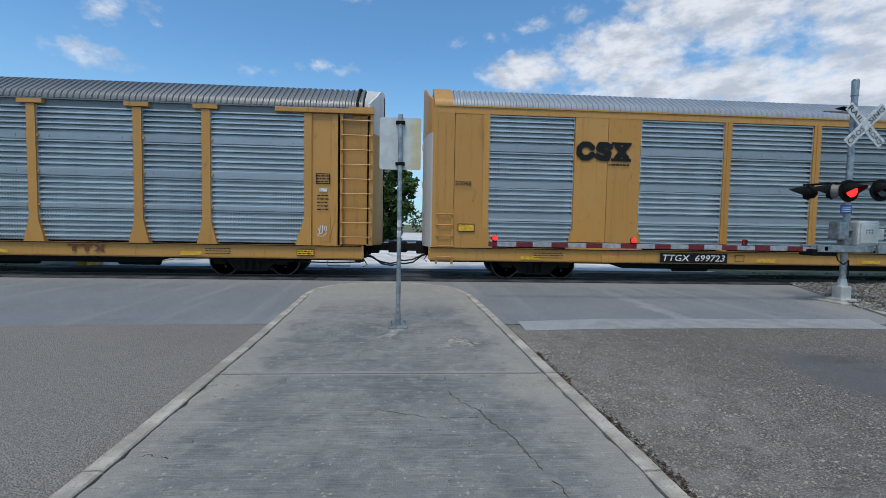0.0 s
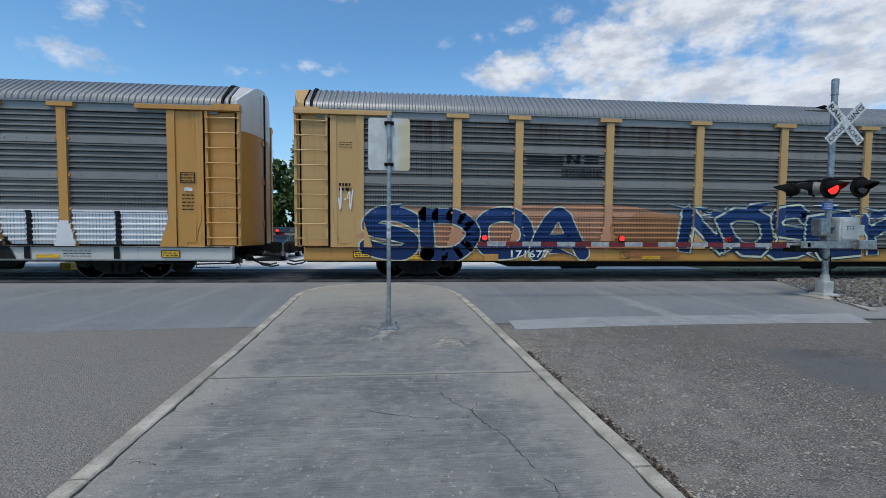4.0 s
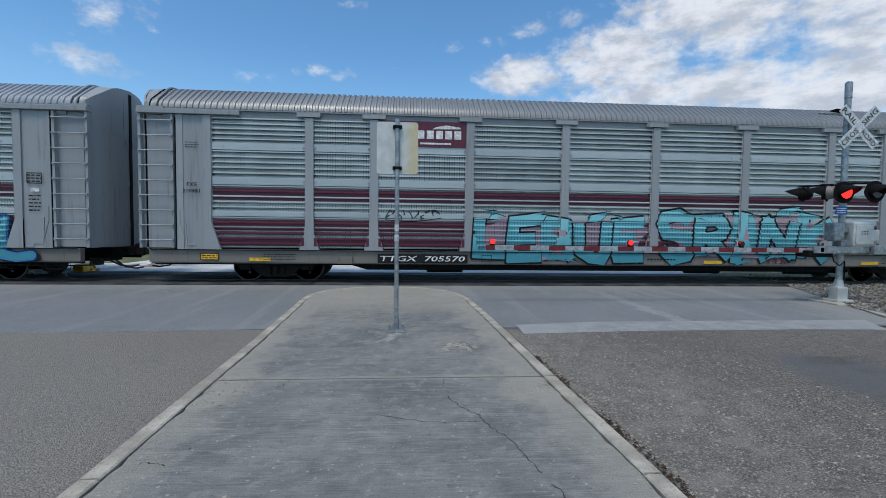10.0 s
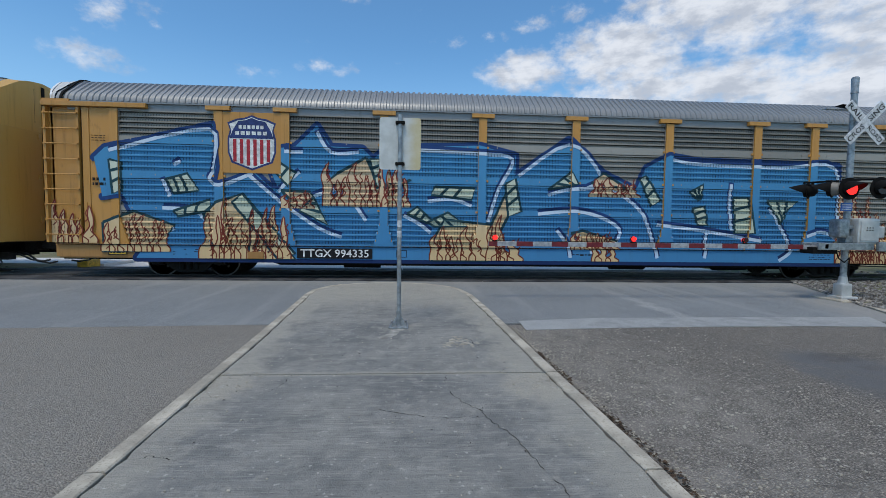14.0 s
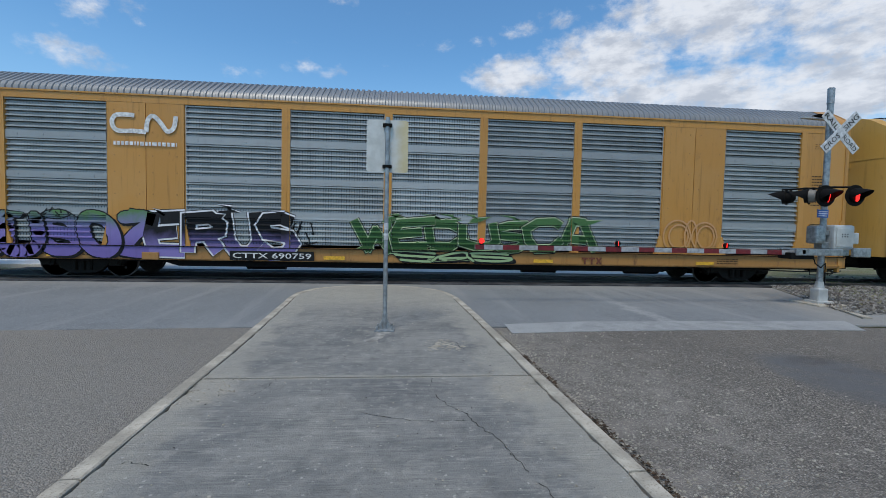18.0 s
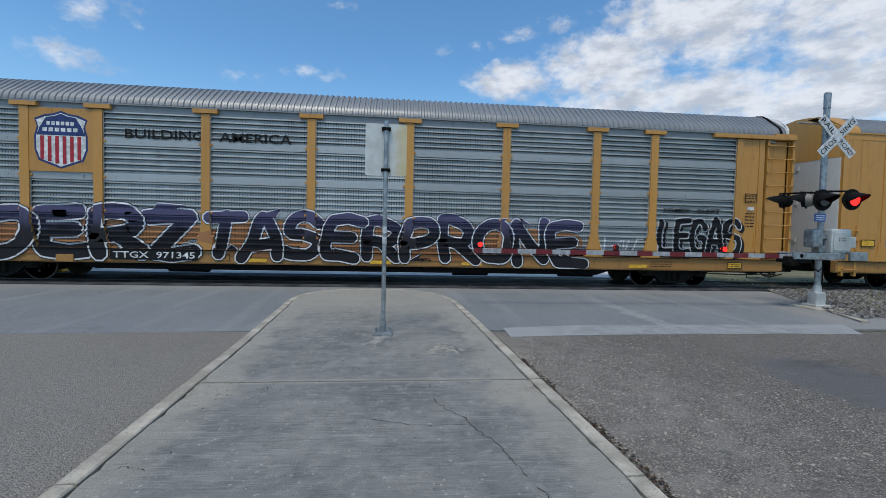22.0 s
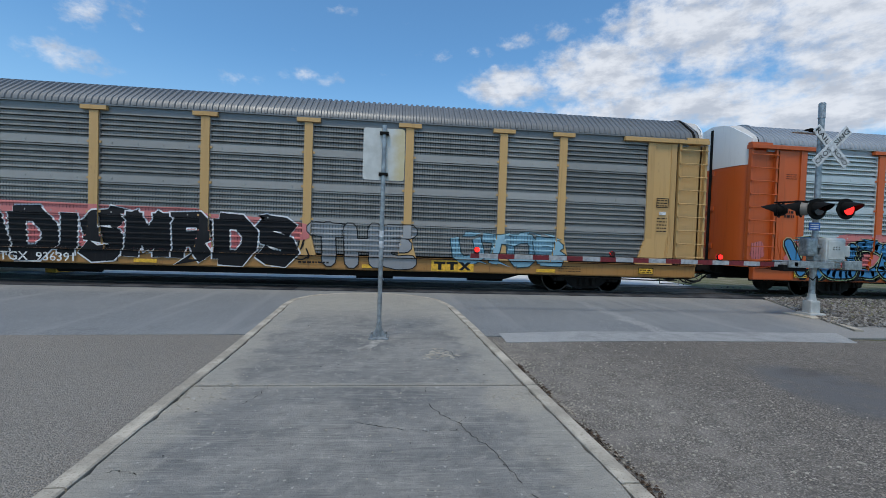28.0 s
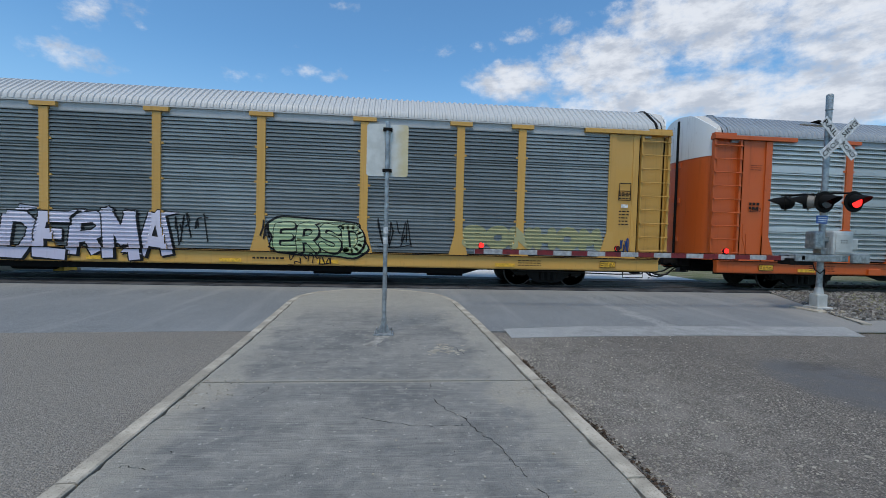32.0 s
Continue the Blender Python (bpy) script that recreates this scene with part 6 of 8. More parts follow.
def bars(k, box, rows, mat, seed=3, fill=0.55):
    """Small stencilled notes that cannot be read, as rows of bars."""
    rng = random.Random(seed)
    x0, x1, z0, z1 = box
    step = (z1 - z0) / rows
    out = []
    for r in range(rows):
        x, z = x0, z1 - (r + 1) * step
        while x < x1 - 0.02:
            w = rng.uniform(0.04, 0.12)
            out.append(rect(x, min(x + w, x1), z + step * 0.2, z + step * (0.2 + fill)))
            x += w + 0.03
    note = laid(k, out, mat, 0.006, "stencil_note")
    if note:
        note["kind"] = "stuff"


def frame_box(k, box, mat, w=0.025, fillmat=None):
    x0, x1, z0, z1 = box
    if fillmat:
        laid(k, [rect(*box)], fillmat, 0.004, "label_plate")
    laid(k, [rect(x0, x1, z0, z0 + w), rect(x0, x1, z1 - w, z1), rect(x0, x0 + w, z0 + w, z1 - w), rect(x1 - w, x1, z0 + w, z1 - w)], mat, 0.008, "label_border")


def end_stencils(k):
    """The stencils that every car carries at its ends."""
    spec = SPECS[k]
    ink = INK
    if spec["kind"] in "AS":
        frame_box(k, (11.98, 12.38, 2.72, 3.02), ink)
        bars(k, (12.0, 12.36, 2.75, 3.0), 3, ink, k + 5, 0.4)
        bars(k, (12.02, 12.34, 1.95, 2.45), 5, ink, k + 9, 0.35)
        if k in (5, 6):
            words(k, "FXE", (-12.3, -12.02, 2.72, 2.83), ink)
            words(k, "210481", (-12.42, -11.95, 2.54, 2.65), ink)
        else:
            bars(k, (-12.35, -12.0, 2.55, 2.82), 2, ink, k + 2, 0.6)
        bars(k, (-12.35, -11.98, 3.8, 4.0), 3, ink, k + 7, 0.3)
        laid(k, [rect(12.08, 12.3, 2.5, 2.6)], CHALK, 0.005, "routing_card")
        frame_box(k, (-11.95, -11.45, 0.64, 0.84), INK, 0.02, LABEL)
        bars(k, (-11.9, -11.5, 0.68, 0.8), 2, INK, k + 1, 0.4)
        frame_box(k, (11.45, 11.95, 0.64, 0.84), INK, 0.02, LABEL)
        bars(k, (11.5, 11.9, 0.68, 0.8), 2, INK, k + 3, 0.4)
    else:
        frame_box(k, (12.0, 12.5, 1.75, 1.98), INK, 0.02, LABEL)
        bars(k, (12.05, 12.45, 1.79, 1.94), 2, INK, k + 1, 0.4)
        frame_box(k, (-12.5, -12.0, 1.42, 1.65), INK, 0.02, LABEL)
        bars(k, (12.0, 12.5, 3.1, 3.55), 5, INK, k + 4, 0.35)
        bars(k, (12.0, 12.5, 2.55, 2.75), 2, INK, k + 6, 0.3)
        laid(k, [rect(11.95, 12.55, 2.78, 2.81)], INK, 0.006, "stencil_line")
        bars(k, (12.05, 12.5, 4.35, 4.55), 3, INK, k + 8, 0.2)
    for x in (-10.6, -3.2, 0.3, 3.0, 8.2):
        laid(k, [rect(x, x + 0.6, 0.62, 0.72)], LABEL, 0.004, "reflector")
    bars(k, (-10.2, -9.3, 0.65, 0.86), 3, INK, k + 11, 0.3)
    bars(k, (1.2, 2.1, 0.7, 0.8), 1, INK, k + 13, 0.5)
    bars(k, (8.9, 9.6, 0.65, 0.86), 3, INK, k + 17, 0.3)
    frame_box(k, (-3.9, -3.6, 0.63, 0.84), INK, 0.015)


def rail_mark(k, box, mat, back=None):
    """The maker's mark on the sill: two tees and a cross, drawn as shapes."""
    x0, x1, z0, z1 = box
    if back:
        laid(k, [rect(x0 - 0.08, x1 + 0.08, z0 - 0.04, z1 + 0.04)], back, 0.004, "mark_panel")
    w, h = (x1 - x0) / 3, z1 - z0
    out = []
    for i in (0, 1):
        a = x0 + i * w
        out += [rect(a, a + w * 0.92, z1 - h * 0.28, z1), rect(a + w * 0.32, a + w * 0.6, z0, z1 - h * 0.28)]
    a = x0 + 2 * w
    out += [[(a, z0), (a + w * 0.3, z0), (a + w, z1), (a + w * 0.7, z1)], [(a + w * 0.7, z0), (a + w, z0), (a + w * 0.3, z1), (a, z1)]]
    laid(k, out, mat, 0.009, "rail_mark")


def shield(k, lower="stripes"):
    """A yellow plate in the narrow bay with a shield in navy, white and red."""
    car = CARS[k][1]
    x0, x1 = -8.815, -7.195
    part("emblem_plate", Shape().box(x0, x1, -1.535, -1.49, 3.0, 4.70), SPECS[k]["paint"], car, "yellow plate with a shield emblem")
    c, w = (x0 + x1) / 2, 0.62
    def outline(f, y):
        top = [(-1.0, 0.72), (-0.62, 0.86), (-0.3, 0.90), (0.0, 1.0), (0.3, 0.90), (0.62, 0.86), (1.0, 0.72)]
        side = [(0.90, 0.45), (1.0, 0.15), (1.0, -0.35), (0.85, -0.72), (0.45, -0.85), (0.0, -1.0), (-0.45, -0.85), (-0.85, -0.72), (-1.0, -0.35), (-1.0, 0.15), (-0.90, 0.45)]
        return [(c + x * w * f, 3.85 + z * 0.72 * f) for x, z in top + side]
    def flat(polys, mat, y, name):
        sh = Shape()
        for p in polys:
            sh.poly([(x, y, z) for x, z in p])
        return part(name, sh, mat, car)
    flat(fan(outline(1.08, 0)), NAVY, -1.5375, "shield_border")
    flat(fan(outline(1.0, 0)), CHALK, -1.5395, "shield_field")
    head = [p for p in outline(0.97, 0) if p[1] > 3.85 + 0.05]
    head = sorted([p for p in head], key=lambda p: -math.atan2(p[1] - 3.9, p[0] - c))
    flat(fan([(c - w * 0.93, 3.97), (c + w * 0.93, 3.97)] + sorted(head, key=lambda p: -p[0])), NAVY, -1.5415, "shield_head")
    for z, r in ((4.24, 0.36), (4.07, 0.46)):
        flat([rect(c - r + i * r * 2 / 6, c - r + (i + 0.72) * r * 2 / 6, z, z + 0.1) for i in range(6)], CHALK, -1.5435, "emblem_bars")
    if lower == "stripes":
        for i in range(6):
            x = c - 0.52 + i * 0.186
            low = 3.85 - 0.72 * (0.93 - 0.25 * abs((x + 0.05 - c) / w))
            flat([rect(x, x + 0.095, max(low, 3.28) if abs(x + 0.05 - c) > 0.4 else low, 3.95)], RED, -1.5435, "shield_stripe")


def octagon(k, c, zc):
    r = 0.86
    def ring(f):
        return [(c + r * f * math.cos(radians(22.5 + 45 * i)), zc + r * f * math.sin(radians(22.5 + 45 * i))) for i in range(8)]
    crimson = RED
    laid(k, fan(ring(1.0)), crimson, 0.004, "emblem_rim")
    laid(k, fan(ring(0.95)), CHALK, 0.007, "emblem_ring")
    laid(k, fan(ring(0.88)), crimson, 0.010, "emblem_field", "red octagon emblem with white bars")
    out = []
    for i, (a, b) in enumerate(((-0.45, 0.35), (-0.5, 0.15), (-0.5, 0.55), (-0.3, 0.45))):
        z = zc + 0.38 - i * 0.27
        x = c + a
        out.append(rect(x, x + 0.14, z - 0.02, z + 0.19))
        x += 0.18
        while x < c + b:
            out.append(rect(x, x + 0.085, z, z + 0.13))
            x += 0.115
    laid(k, out, CHALK, 0.013, "emblem_bars")


def flames(k, x0, x1, z0, z1, seed, cream, line):
    """Licks of flame in cream with dark red outlines."""
    rng = random.Random(seed)
    fill, edge = [], []
    x = x0
    while x < x1:
        w, h = rng.uniform(0.3, 0.5), (z1 - z0) * rng.uniform(0.55, 1.0)
        q = rng.uniform(-0.25, 0.25) * w
        p = [(x - w * 0.5, z0), (x - w * 0.48, z0 + h * 0.2), (x - w * 0.22 + q, z0 + h * 0.45), (x - w * 0.34 + q, z0 + h * 0.72), (x - w * 0.02, z0 + h), (x + w * 0.02 + q, z0 + h * 0.72), (x + w * 0.24, z0 + h * 0.5), (x + w * 0.18, z0 + h * 0.3), (x + w * 0.5, z0 + h * 0.12), (x + w * 0.5, z0)]
        c = curve(p, 3)
        fill += fan(c)
        edge += stroke(c, 0.035)
        for _ in range(max(1, int(h / 0.35))):
            a, b = x + rng.uniform(-0.15, 0.1), z0 + rng.uniform(0.05, h * 0.6)
            edge += stroke(curve([(a, b), (a + 0.1, b + 0.1), (a + 0.02, b + 0.22), (a + 0.08, b + 0.34)], 3), 0.03)
        x += w * 0.62
    laid(k, fill, cream, 0.020, "graffiti")
    laid(k, edge, line, 0.023, "graffiti")


S = dict(
    black=spray("black_spray", (0.011, 0.011, 0.012), (0.018, 0.018, 0.02)), white=spray("white_spray", (0.62, 0.62, 0.62), (0.72, 0.72, 0.74)),
    silver=spray("silver_spray", (0.42, 0.43, 0.45), (0.55, 0.56, 0.58)), navy=spray("navy_spray", (0.012, 0.03, 0.10), (0.02, 0.055, 0.17)),
    blue=spray("blue_spray", (0.055, 0.21, 0.41), (0.07, 0.26, 0.47), 0.6, 3.9), sky=spray("sky_blue_spray", (0.45, 0.58, 0.72), (0.55, 0.66, 0.78)),
    cyan=spray("turquoise_spray", (0.06, 0.26, 0.32), (0.22, 0.55, 0.60)), teal=spray("dark_teal_spray", (0.012, 0.04, 0.055), (0.02, 0.06, 0.075)),
    salmon=spray("salmon_spray", (0.42, 0.20, 0.12), (0.50, 0.26, 0.16)), sunset=spray("sunset_spray", (0.45, 0.55, 0.66), (0.18, 0.05, 0.07), 0.6, 2.2, (0.60, 0.26, 0.08)),
    maroon=spray("maroon_spray", (0.12, 0.02, 0.035), (0.20, 0.035, 0.06)), magenta=spray("magenta_spray", (0.26, 0.025, 0.085), (0.34, 0.05, 0.12)),
    purple=spray("violet_spray", (0.16, 0.12, 0.33), (0.25, 0.20, 0.46)), green=spray("green_spray", (0.03, 0.085, 0.028), (0.07, 0.16, 0.06)),
    lime=spray("pale_green_spray", (0.30, 0.42, 0.22), (0.45, 0.52, 0.34)), violet_green=spray("violet_over_green_spray", (0.16, 0.25, 0.06), (0.24, 0.20, 0.50), 0.6, 2.4, (0.42, 0.58, 0.36)),
    rose=spray("rose_spray", (0.50, 0.12, 0.13), (0.58, 0.20, 0.19)), brown=spray("brown_spray", (0.30, 0.13, 0.05), (0.40, 0.20, 0.10)),
    cream=spray("cream_spray", (0.62, 0.45, 0.24), (0.66, 0.50, 0.32), 0.6, 3.0), rust=spray("dark_red_spray", (0.15, 0.03, 0.015), (0.20, 0.04, 0.03)),
    yellow=spray("yellow_spray", (0.50, 0.42, 0.06), (0.58, 0.50, 0.12)),
    olive=spray("olive_spray", (0.13, 0.17, 0.03), (0.17, 0.22, 0.05)), cyanblue=spray("ice_blue_spray", (0.07, 0.05, 0.14), (0.13, 0.33, 0.46), 0.6, 1.9, (0.08, 0.17, 0.34)),
    haze=spray("pale_violet_spray", (0.50, 0.48, 0.60), (0.60, 0.58, 0.68)),
    blush=spray("faded_pink_spray", (0.53, 0.285, 0.10), (0.55, 0.31, 0.15)), soot=spray("violet_black_spray", (0.018, 0.017, 0.02), (0.085, 0.08, 0.15), 0.7, 2.1, (0.022, 0.021, 0.025)), block=spray("white_green_spray", (0.42, 0.44, 0.42), (0.48, 0.50, 0.47), 0.6, 2.1, (0.36, 0.40, 0.20)),
    periwinkle=spray("periwinkle_spray", (0.16, 0.22, 0.46), (0.24, 0.32, 0.56)), straw=spray("faded_straw_spray", (0.33, 0.32, 0.17), (0.37, 0.355, 0.20)), mauve=spray("mauve_spray", (0.30, 0.24, 0.29), (0.40, 0.31, 0.35)), night=spray("black_over_violet_spray", (0.22, 0.18, 0.42), (0.016, 0.016, 0.018), 0.7, 1.5),
    fern=spray("green_over_violet_spray", (0.17, 0.13, 0.36), (0.11, 0.22, 0.09), 0.7, 2.0, (0.22, 0.18, 0.42)), ivory=spray("ivory_spray", (0.50, 0.55, 0.42), (0.58, 0.62, 0.50), 0.6, 3.6), grey=spray("dull_grey_spray", (0.24, 0.25, 0.26), (0.32, 0.33, 0.34)), ice=spray("pale_blue_spray", (0.20, 0.36, 0.44), (0.28, 0.46, 0.55)))

for k in range(len(SPECS)):
    end_stencils(k)

# car 0: black blocks of the maker's emblem, number panel
def block_emblem(k, x0, x1, z0, z1, w, mat):
    """A heavy three part emblem: a horseshoe, a bent bar and a cross on feet."""
    h, u = z1 - z0, (x1 - x0) / 3
    def at(i, pts):
        return [(x0 + u * i + w / 2 + px * (u - w * 0.9), z0 + w / 2 + pz * (h - w)) for px, pz in pts]
    out = broad(at(0, [(1, 0.75), (0.72, 1), (0.3, 1), (0.0, 0.7), (0.0, 0.3), (0.3, 0), (0.72, 0), (1, 0.25)]), w, False)
    out += broad(at(1, [(1, 0.85), (0.7, 1), (0.2, 1), (0.08, 0.7), (0.9, 0.36), (0.8, 0), (0.3, 0), (0.0, 0.15)]), w, False)
    out += broad(at(2, [(0.1, 0), (0.9, 1)]), w, False) + broad(at(2, [(0.1, 1), (0.9, 0)]), w, False)
    out += [rect(x1 - u - 0.04, x1 - u + 0.26, z, z + w * 0.5) for z in (z0, z1 - w * 0.5)] + [rect(x1 - 0.30, x1 + 0.02, z, z + w * 0.5) for z in (z0, z1 - w * 0.5)]
    laid(k, out, mat, 0.006, "emblem", "black block emblem")


block_emblem(0, -9.0, -7.34, 3.60, 4.16, 0.17, INK)
bars(0, (-8.0, -7.34, 3.45, 3.54), 1, INK, 1)
words(0, "TTGX  699723", (-6.3, -4.16, 0.58, 0.88), CHALK, INK, 0.2)
words(0, "50048", (-12.6, -12.12, 2.76, 2.9), INK)
# car 1
words(1, "TTGX  702742", (-6.62, -4.1, 0.60, 0.90), CHALK, INK)
rail_mark(1, (5.19, 6.2, 0.68, 0.88), BROWN_INK)
scrawl(1, (12.02, 12.3, 1.3, 1.5), S["white"], 5, 0.02, 4)
# car 2
laid(2, blob(-11.7, -1.6, 0.9, 2.3, 3), S["salmon"], 0.002, "graffiti")
laid(2, blob(-4.2, -1.5, 0.6, 2.0, 5), S["brown"], 0.003, "graffiti")
graffiti(2, "SDOA", (-11.7, -5.0, 0.56, 2.15), [(0.13, S["ivory"]), (0.08, S["navy"])], 0.35, 0.1, 4, "dark blue bubble letters edged in cream", 0.0, weight=0.17)
graffiti(2, "NOSEY", (-1.9, 5.4, 0.56, 2.3), [(0.17, S["navy"]), (0.14, S["ivory"]), (0.07, S["navy"])], 0.9, 0.24, 6, "dark blue wild style letters edged in cream", 0.0, True, 0.13)
graffiti(2, "1KEY", (6.0, 11.7, 0.58, 2.2), [(0.10, S["black"]), (0.055, S["block"])], 0.05, 0.06, 2, "white and green block letters edged in black", 0.1, True, 0.20)
laid(2, [rect(-6.83, -5.7, 3.66 - i * 0.07, 3.70 - i * 0.07) for i in range(4)] + [rect(-5.6, -5.48, 3.5, 3.75), rect(-5.3, -5.18, 3.5, 3.75), [(-5.6, 3.75), (-5.48, 3.75), (-5.18, 3.5), (-5.3, 3.5)], rect(-5.05, -4.6, 3.7, 3.75), rect(-5.05, -4.6, 3.5, 3.55), rect(-5.05, -4.6, 3.6, 3.65)], INK, 0.006, "emblem")
bars(2, (-5.75, -4.5, 3.06, 3.36), 2, INK, 8, 0.7)
words(2, "171677", (-7.3, -6.13, 0.66, 0.88), CHALK)
scrawl(2, (-12.4, -11.95, 2.1, 2.6), S["white"], 7, 0.03, 5)
# car 3: white overpaint on the lower panels with black bars
white3 = []
for x0, x1 in BAYS_A:
    white3.append(rect(x0 + 0.05, x1 - 0.05, 1.0, 1.95))
laid(3, white3, S["white"], 0.003, "overpaint", "white overpaint on the lower panels")
laid(3, [rect(s * p - 0.26 + 0.07 * j, s * p + 0.26 - 0.07 * j, 0.95 + 0.35 * j, 1.3 + 0.35 * j) for s in (-1, 1) for p in POSTS for j in range(2)], S["white"], 0.004, "overpaint")
laid(3, [rect(x, x + 0.16, 0.6, 1.93) for x in (-9.9, -8.15, -5.7, -3.9, -0.3, 3.0, 7.9, 10.2)] + [[(x, 0.6), (x + 0.5, 0.6), (x + 0.2, 1.2), (x + 0.05, 1.2)] for x in (-4.1, -1.3, 1.9, 4.6, 7.2)] + [rect(-4.6, -4.25, 0.95, 1.6), rect(2.7, 2.95, 1.15, 1.55), rect(4.7, 5.0, 1.1, 1.7)], S["black"], 0.007, "graffiti")
laid(3, [rect(-7.1, -4.7, 0.58, 0.86)], S["black"], 0.02, "number_panel")
words(3, "TTGX 986927", (-7.02, -5.0, 0.62, 0.84), CHALK)
rail_mark(3, (5.2, 5.9, 0.65, 0.86), BROWN_INK, LABEL)
cx, cz = -12.28, 3.95
laid(3, fan([(cx + 0.34 * math.cos(t * 0.2618), cz + 0.36 * math.sin(t * 0.2618)) for t in range(24)]), BLUE, 0.004, "emblem", "round blue emblem with a white cross")
laid(3, [rect(cx - 0.22, cx + 0.22, cz - 0.05, cz + 0.05), rect(cx - 0.05, cx + 0.05, cz - 0.22, cz + 0.22), rect(cx + 0.1, cx + 0.16, cz - 0.34, cz + 0.34)], CHALK, 0.008, "emblem_cross")
laid(3, stroke(curve([(-12.5, 3.45), (-12.2, 3.6), (-12.15, 3.4), (-12.4, 3.2), (-12.3, 2.9), (-12.55, 2.6), (-12.1, 2.55), (-12.0, 2.9), (-12.35, 2.95), (-12.45, 2.7), (-12.1, 2.4), (-11.95, 2.15), (-12.2, 2.0), (-12.4, 2.3), (-12.1, 2.75), (-11.9, 2.85)], 5), 0.045) , INK, 0.006, "tag", "black scrolling tag")
laid(3, fan([(-12.6, 0.97), (-11.9, 0.97), (-11.9, 2.0)]), S["black"], 0.003, "graffiti")
# car 4
graffiti(4, "NERGRU", (-11.5, -3.3, 0.58, 2.2), [(0.23, S["magenta"]), (0.20, S["white"]), (0.165, S["black"]), (0.05, S["sunset"])], 0.8, 0.3, 7, "sunset coloured wild style letters edged in black and white", 0.0, True, 0.19)
graffiti(4, "HSY", (-3.2, -0.95, 0.62, 2.05), [(0.11, S["maroon"]), (0.08, S["magenta"])], 0.15, 0.12, 3, "magenta block letters", 0.05, True, 0.26)
graffiti(4, "NKSTED", (2.6, 9.8, 0.60, 2.1), [(0.15, S["purple"]), (0.12, S["black"]), (0.05, S["cyanblue"])], 0.9, 0.35, 5, "icy blue wild style letters edged in black", 0.0, True, 0.19)
scrawl(4, (-0.75, 0.5, 1.25, 1.6), S["black"], 9, 0.03, 7)
laid(4, [rect(-6.8, -5.9, 3.66 - i * 0.08, 3.705 - i * 0.08) for i in range(4)] + [rect(-5.55, -5.42, 3.42, 3.72), rect(-5.2, -5.07, 3.42, 3.72), [(-5.55, 3.72), (-5.42, 3.72), (-5.07, 3.42), (-5.2, 3.42)], rect(-4.95, -4.5, 3.66, 3.72), rect(-4.95, -4.5, 3.42, 3.48), rect(-4.95, -4.5, 3.54, 3.6)], INK, 0.006, "emblem")
bars(4, (-6.8, -4.48, 3.18, 3.30), 1, INK, 3, 0.8)
rail_mark(4, (3.45, 4.3, 0.64, 0.84), CHALK, INK)
words(4, "TTGX 698044", (-5.77, -3.47, 0.63, 0.85), CHALK)
words(4, "30205", (-12.55, -12.05, 2.2, 2.36), INK)
scrawl(4, (-12.55, -12.0, 1.95, 2.1), S["white"], 2, 0.025, 5)
laid(4, blob(-12.5, -12.0, 1.7, 1.95, 2), S["ice"], 0.003, "graffiti")
# cars 5 and 6: maroon stripes and a maroon emblem plate
for k in (5, 6):
    for x0, x1 in BAYS_A:
        laid(k, [rect(x0 + 0.02, x1 - 0.02, a, b) for a, b in ((2.50, 2.70), (2.36, 2.45), (1.62, 1.80), (1.50, 1.58), (1.38, 1.46), (1.06, 1.30))], MAROON, 0.002, "stripe", "maroon stripe")
    car = CARS[k][1]
    part("emblem_plate", Shape().box(-6.96, -4.40, -1.525, -1.49, 3.98, 4.72), MAROON, car, "maroon plate with a white winged emblem")
    for i in range(6):
        part("emblem_bar", Shape().box(-6.1 + i * 0.27, -5.9 + i * 0.27, -1.529, -1.525, 4.22, 4.46), CHALK, car)
    for i in range(4):
        part("emblem_stripe", Shape().prism([(-6.8, 4.18 + i * 0.1), (-6.35, 4.16 + i * 0.1), (-6.3, 4.22 + i * 0.1), (-6.75, 4.24 + i * 0.1)], -1.529, -1.525), CHALK, car)
    part("emblem_stripe", Shape().prism([(-5.4, 4.5), (-4.55, 4.52), (-4.6, 4.57), (-5.0, 4.62), (-5.3, 4.56)], -1.529, -1.525), CHALK, car)
    part("emblem_bar", Shape().box(-5.75, -4.85, -1.529, -1.525, 4.06, 4.11), CHALK, car)
laid(5, blob(-4.2, 1.3, 0.7, 2.0, 8), S["mauve"], 0.004, "graffiti")
laid(5, blob(1.7, 7.2, 0.8, 2.2, 9), S["mauve"], 0.004, "graffiti")
graffiti(5, "LERUE", (-4.15, 1.1, 0.57, 2.15), [(0.145, S["black"]), (0.085, S["cyan"])], 0.8, 0.2, 3, "turquoise wild style letters edged in black", 0.0, True, 0.19)
graffiti(5, "SRANK", (1.6, 7.15, 0.57, 2.3), [(0.145, S["black"]), (0.085, S["cyan"])], 0.8, 0.2, 5, "turquoise wild style letters edged in black", 0.0, True, 0.19)
scrawl(5, (-6.75, -5.1, 1.9, 2.12), S["black"], 4, 0.03, 10)
scrawl(5, (7.4, 8.6, 1.3, 1.8), S["maroon"], 6, 0.03, 5)
words(5, "TTGX  705570", (-6.96, -4.32, 0.59, 0.85), CHALK, INK, 0.15)
rail_mark(5, (5.0, 5.7, 0.64, 0.84), MAROON)
scrawl(5, (11.9, 12.3, 0.64, 0.84), S["rose"], 3, 0.025, 5)
laid(6, blob(-8.3, -3.0, 1.5, 2.3, 8), S["ice"], 0.004, "graffiti")
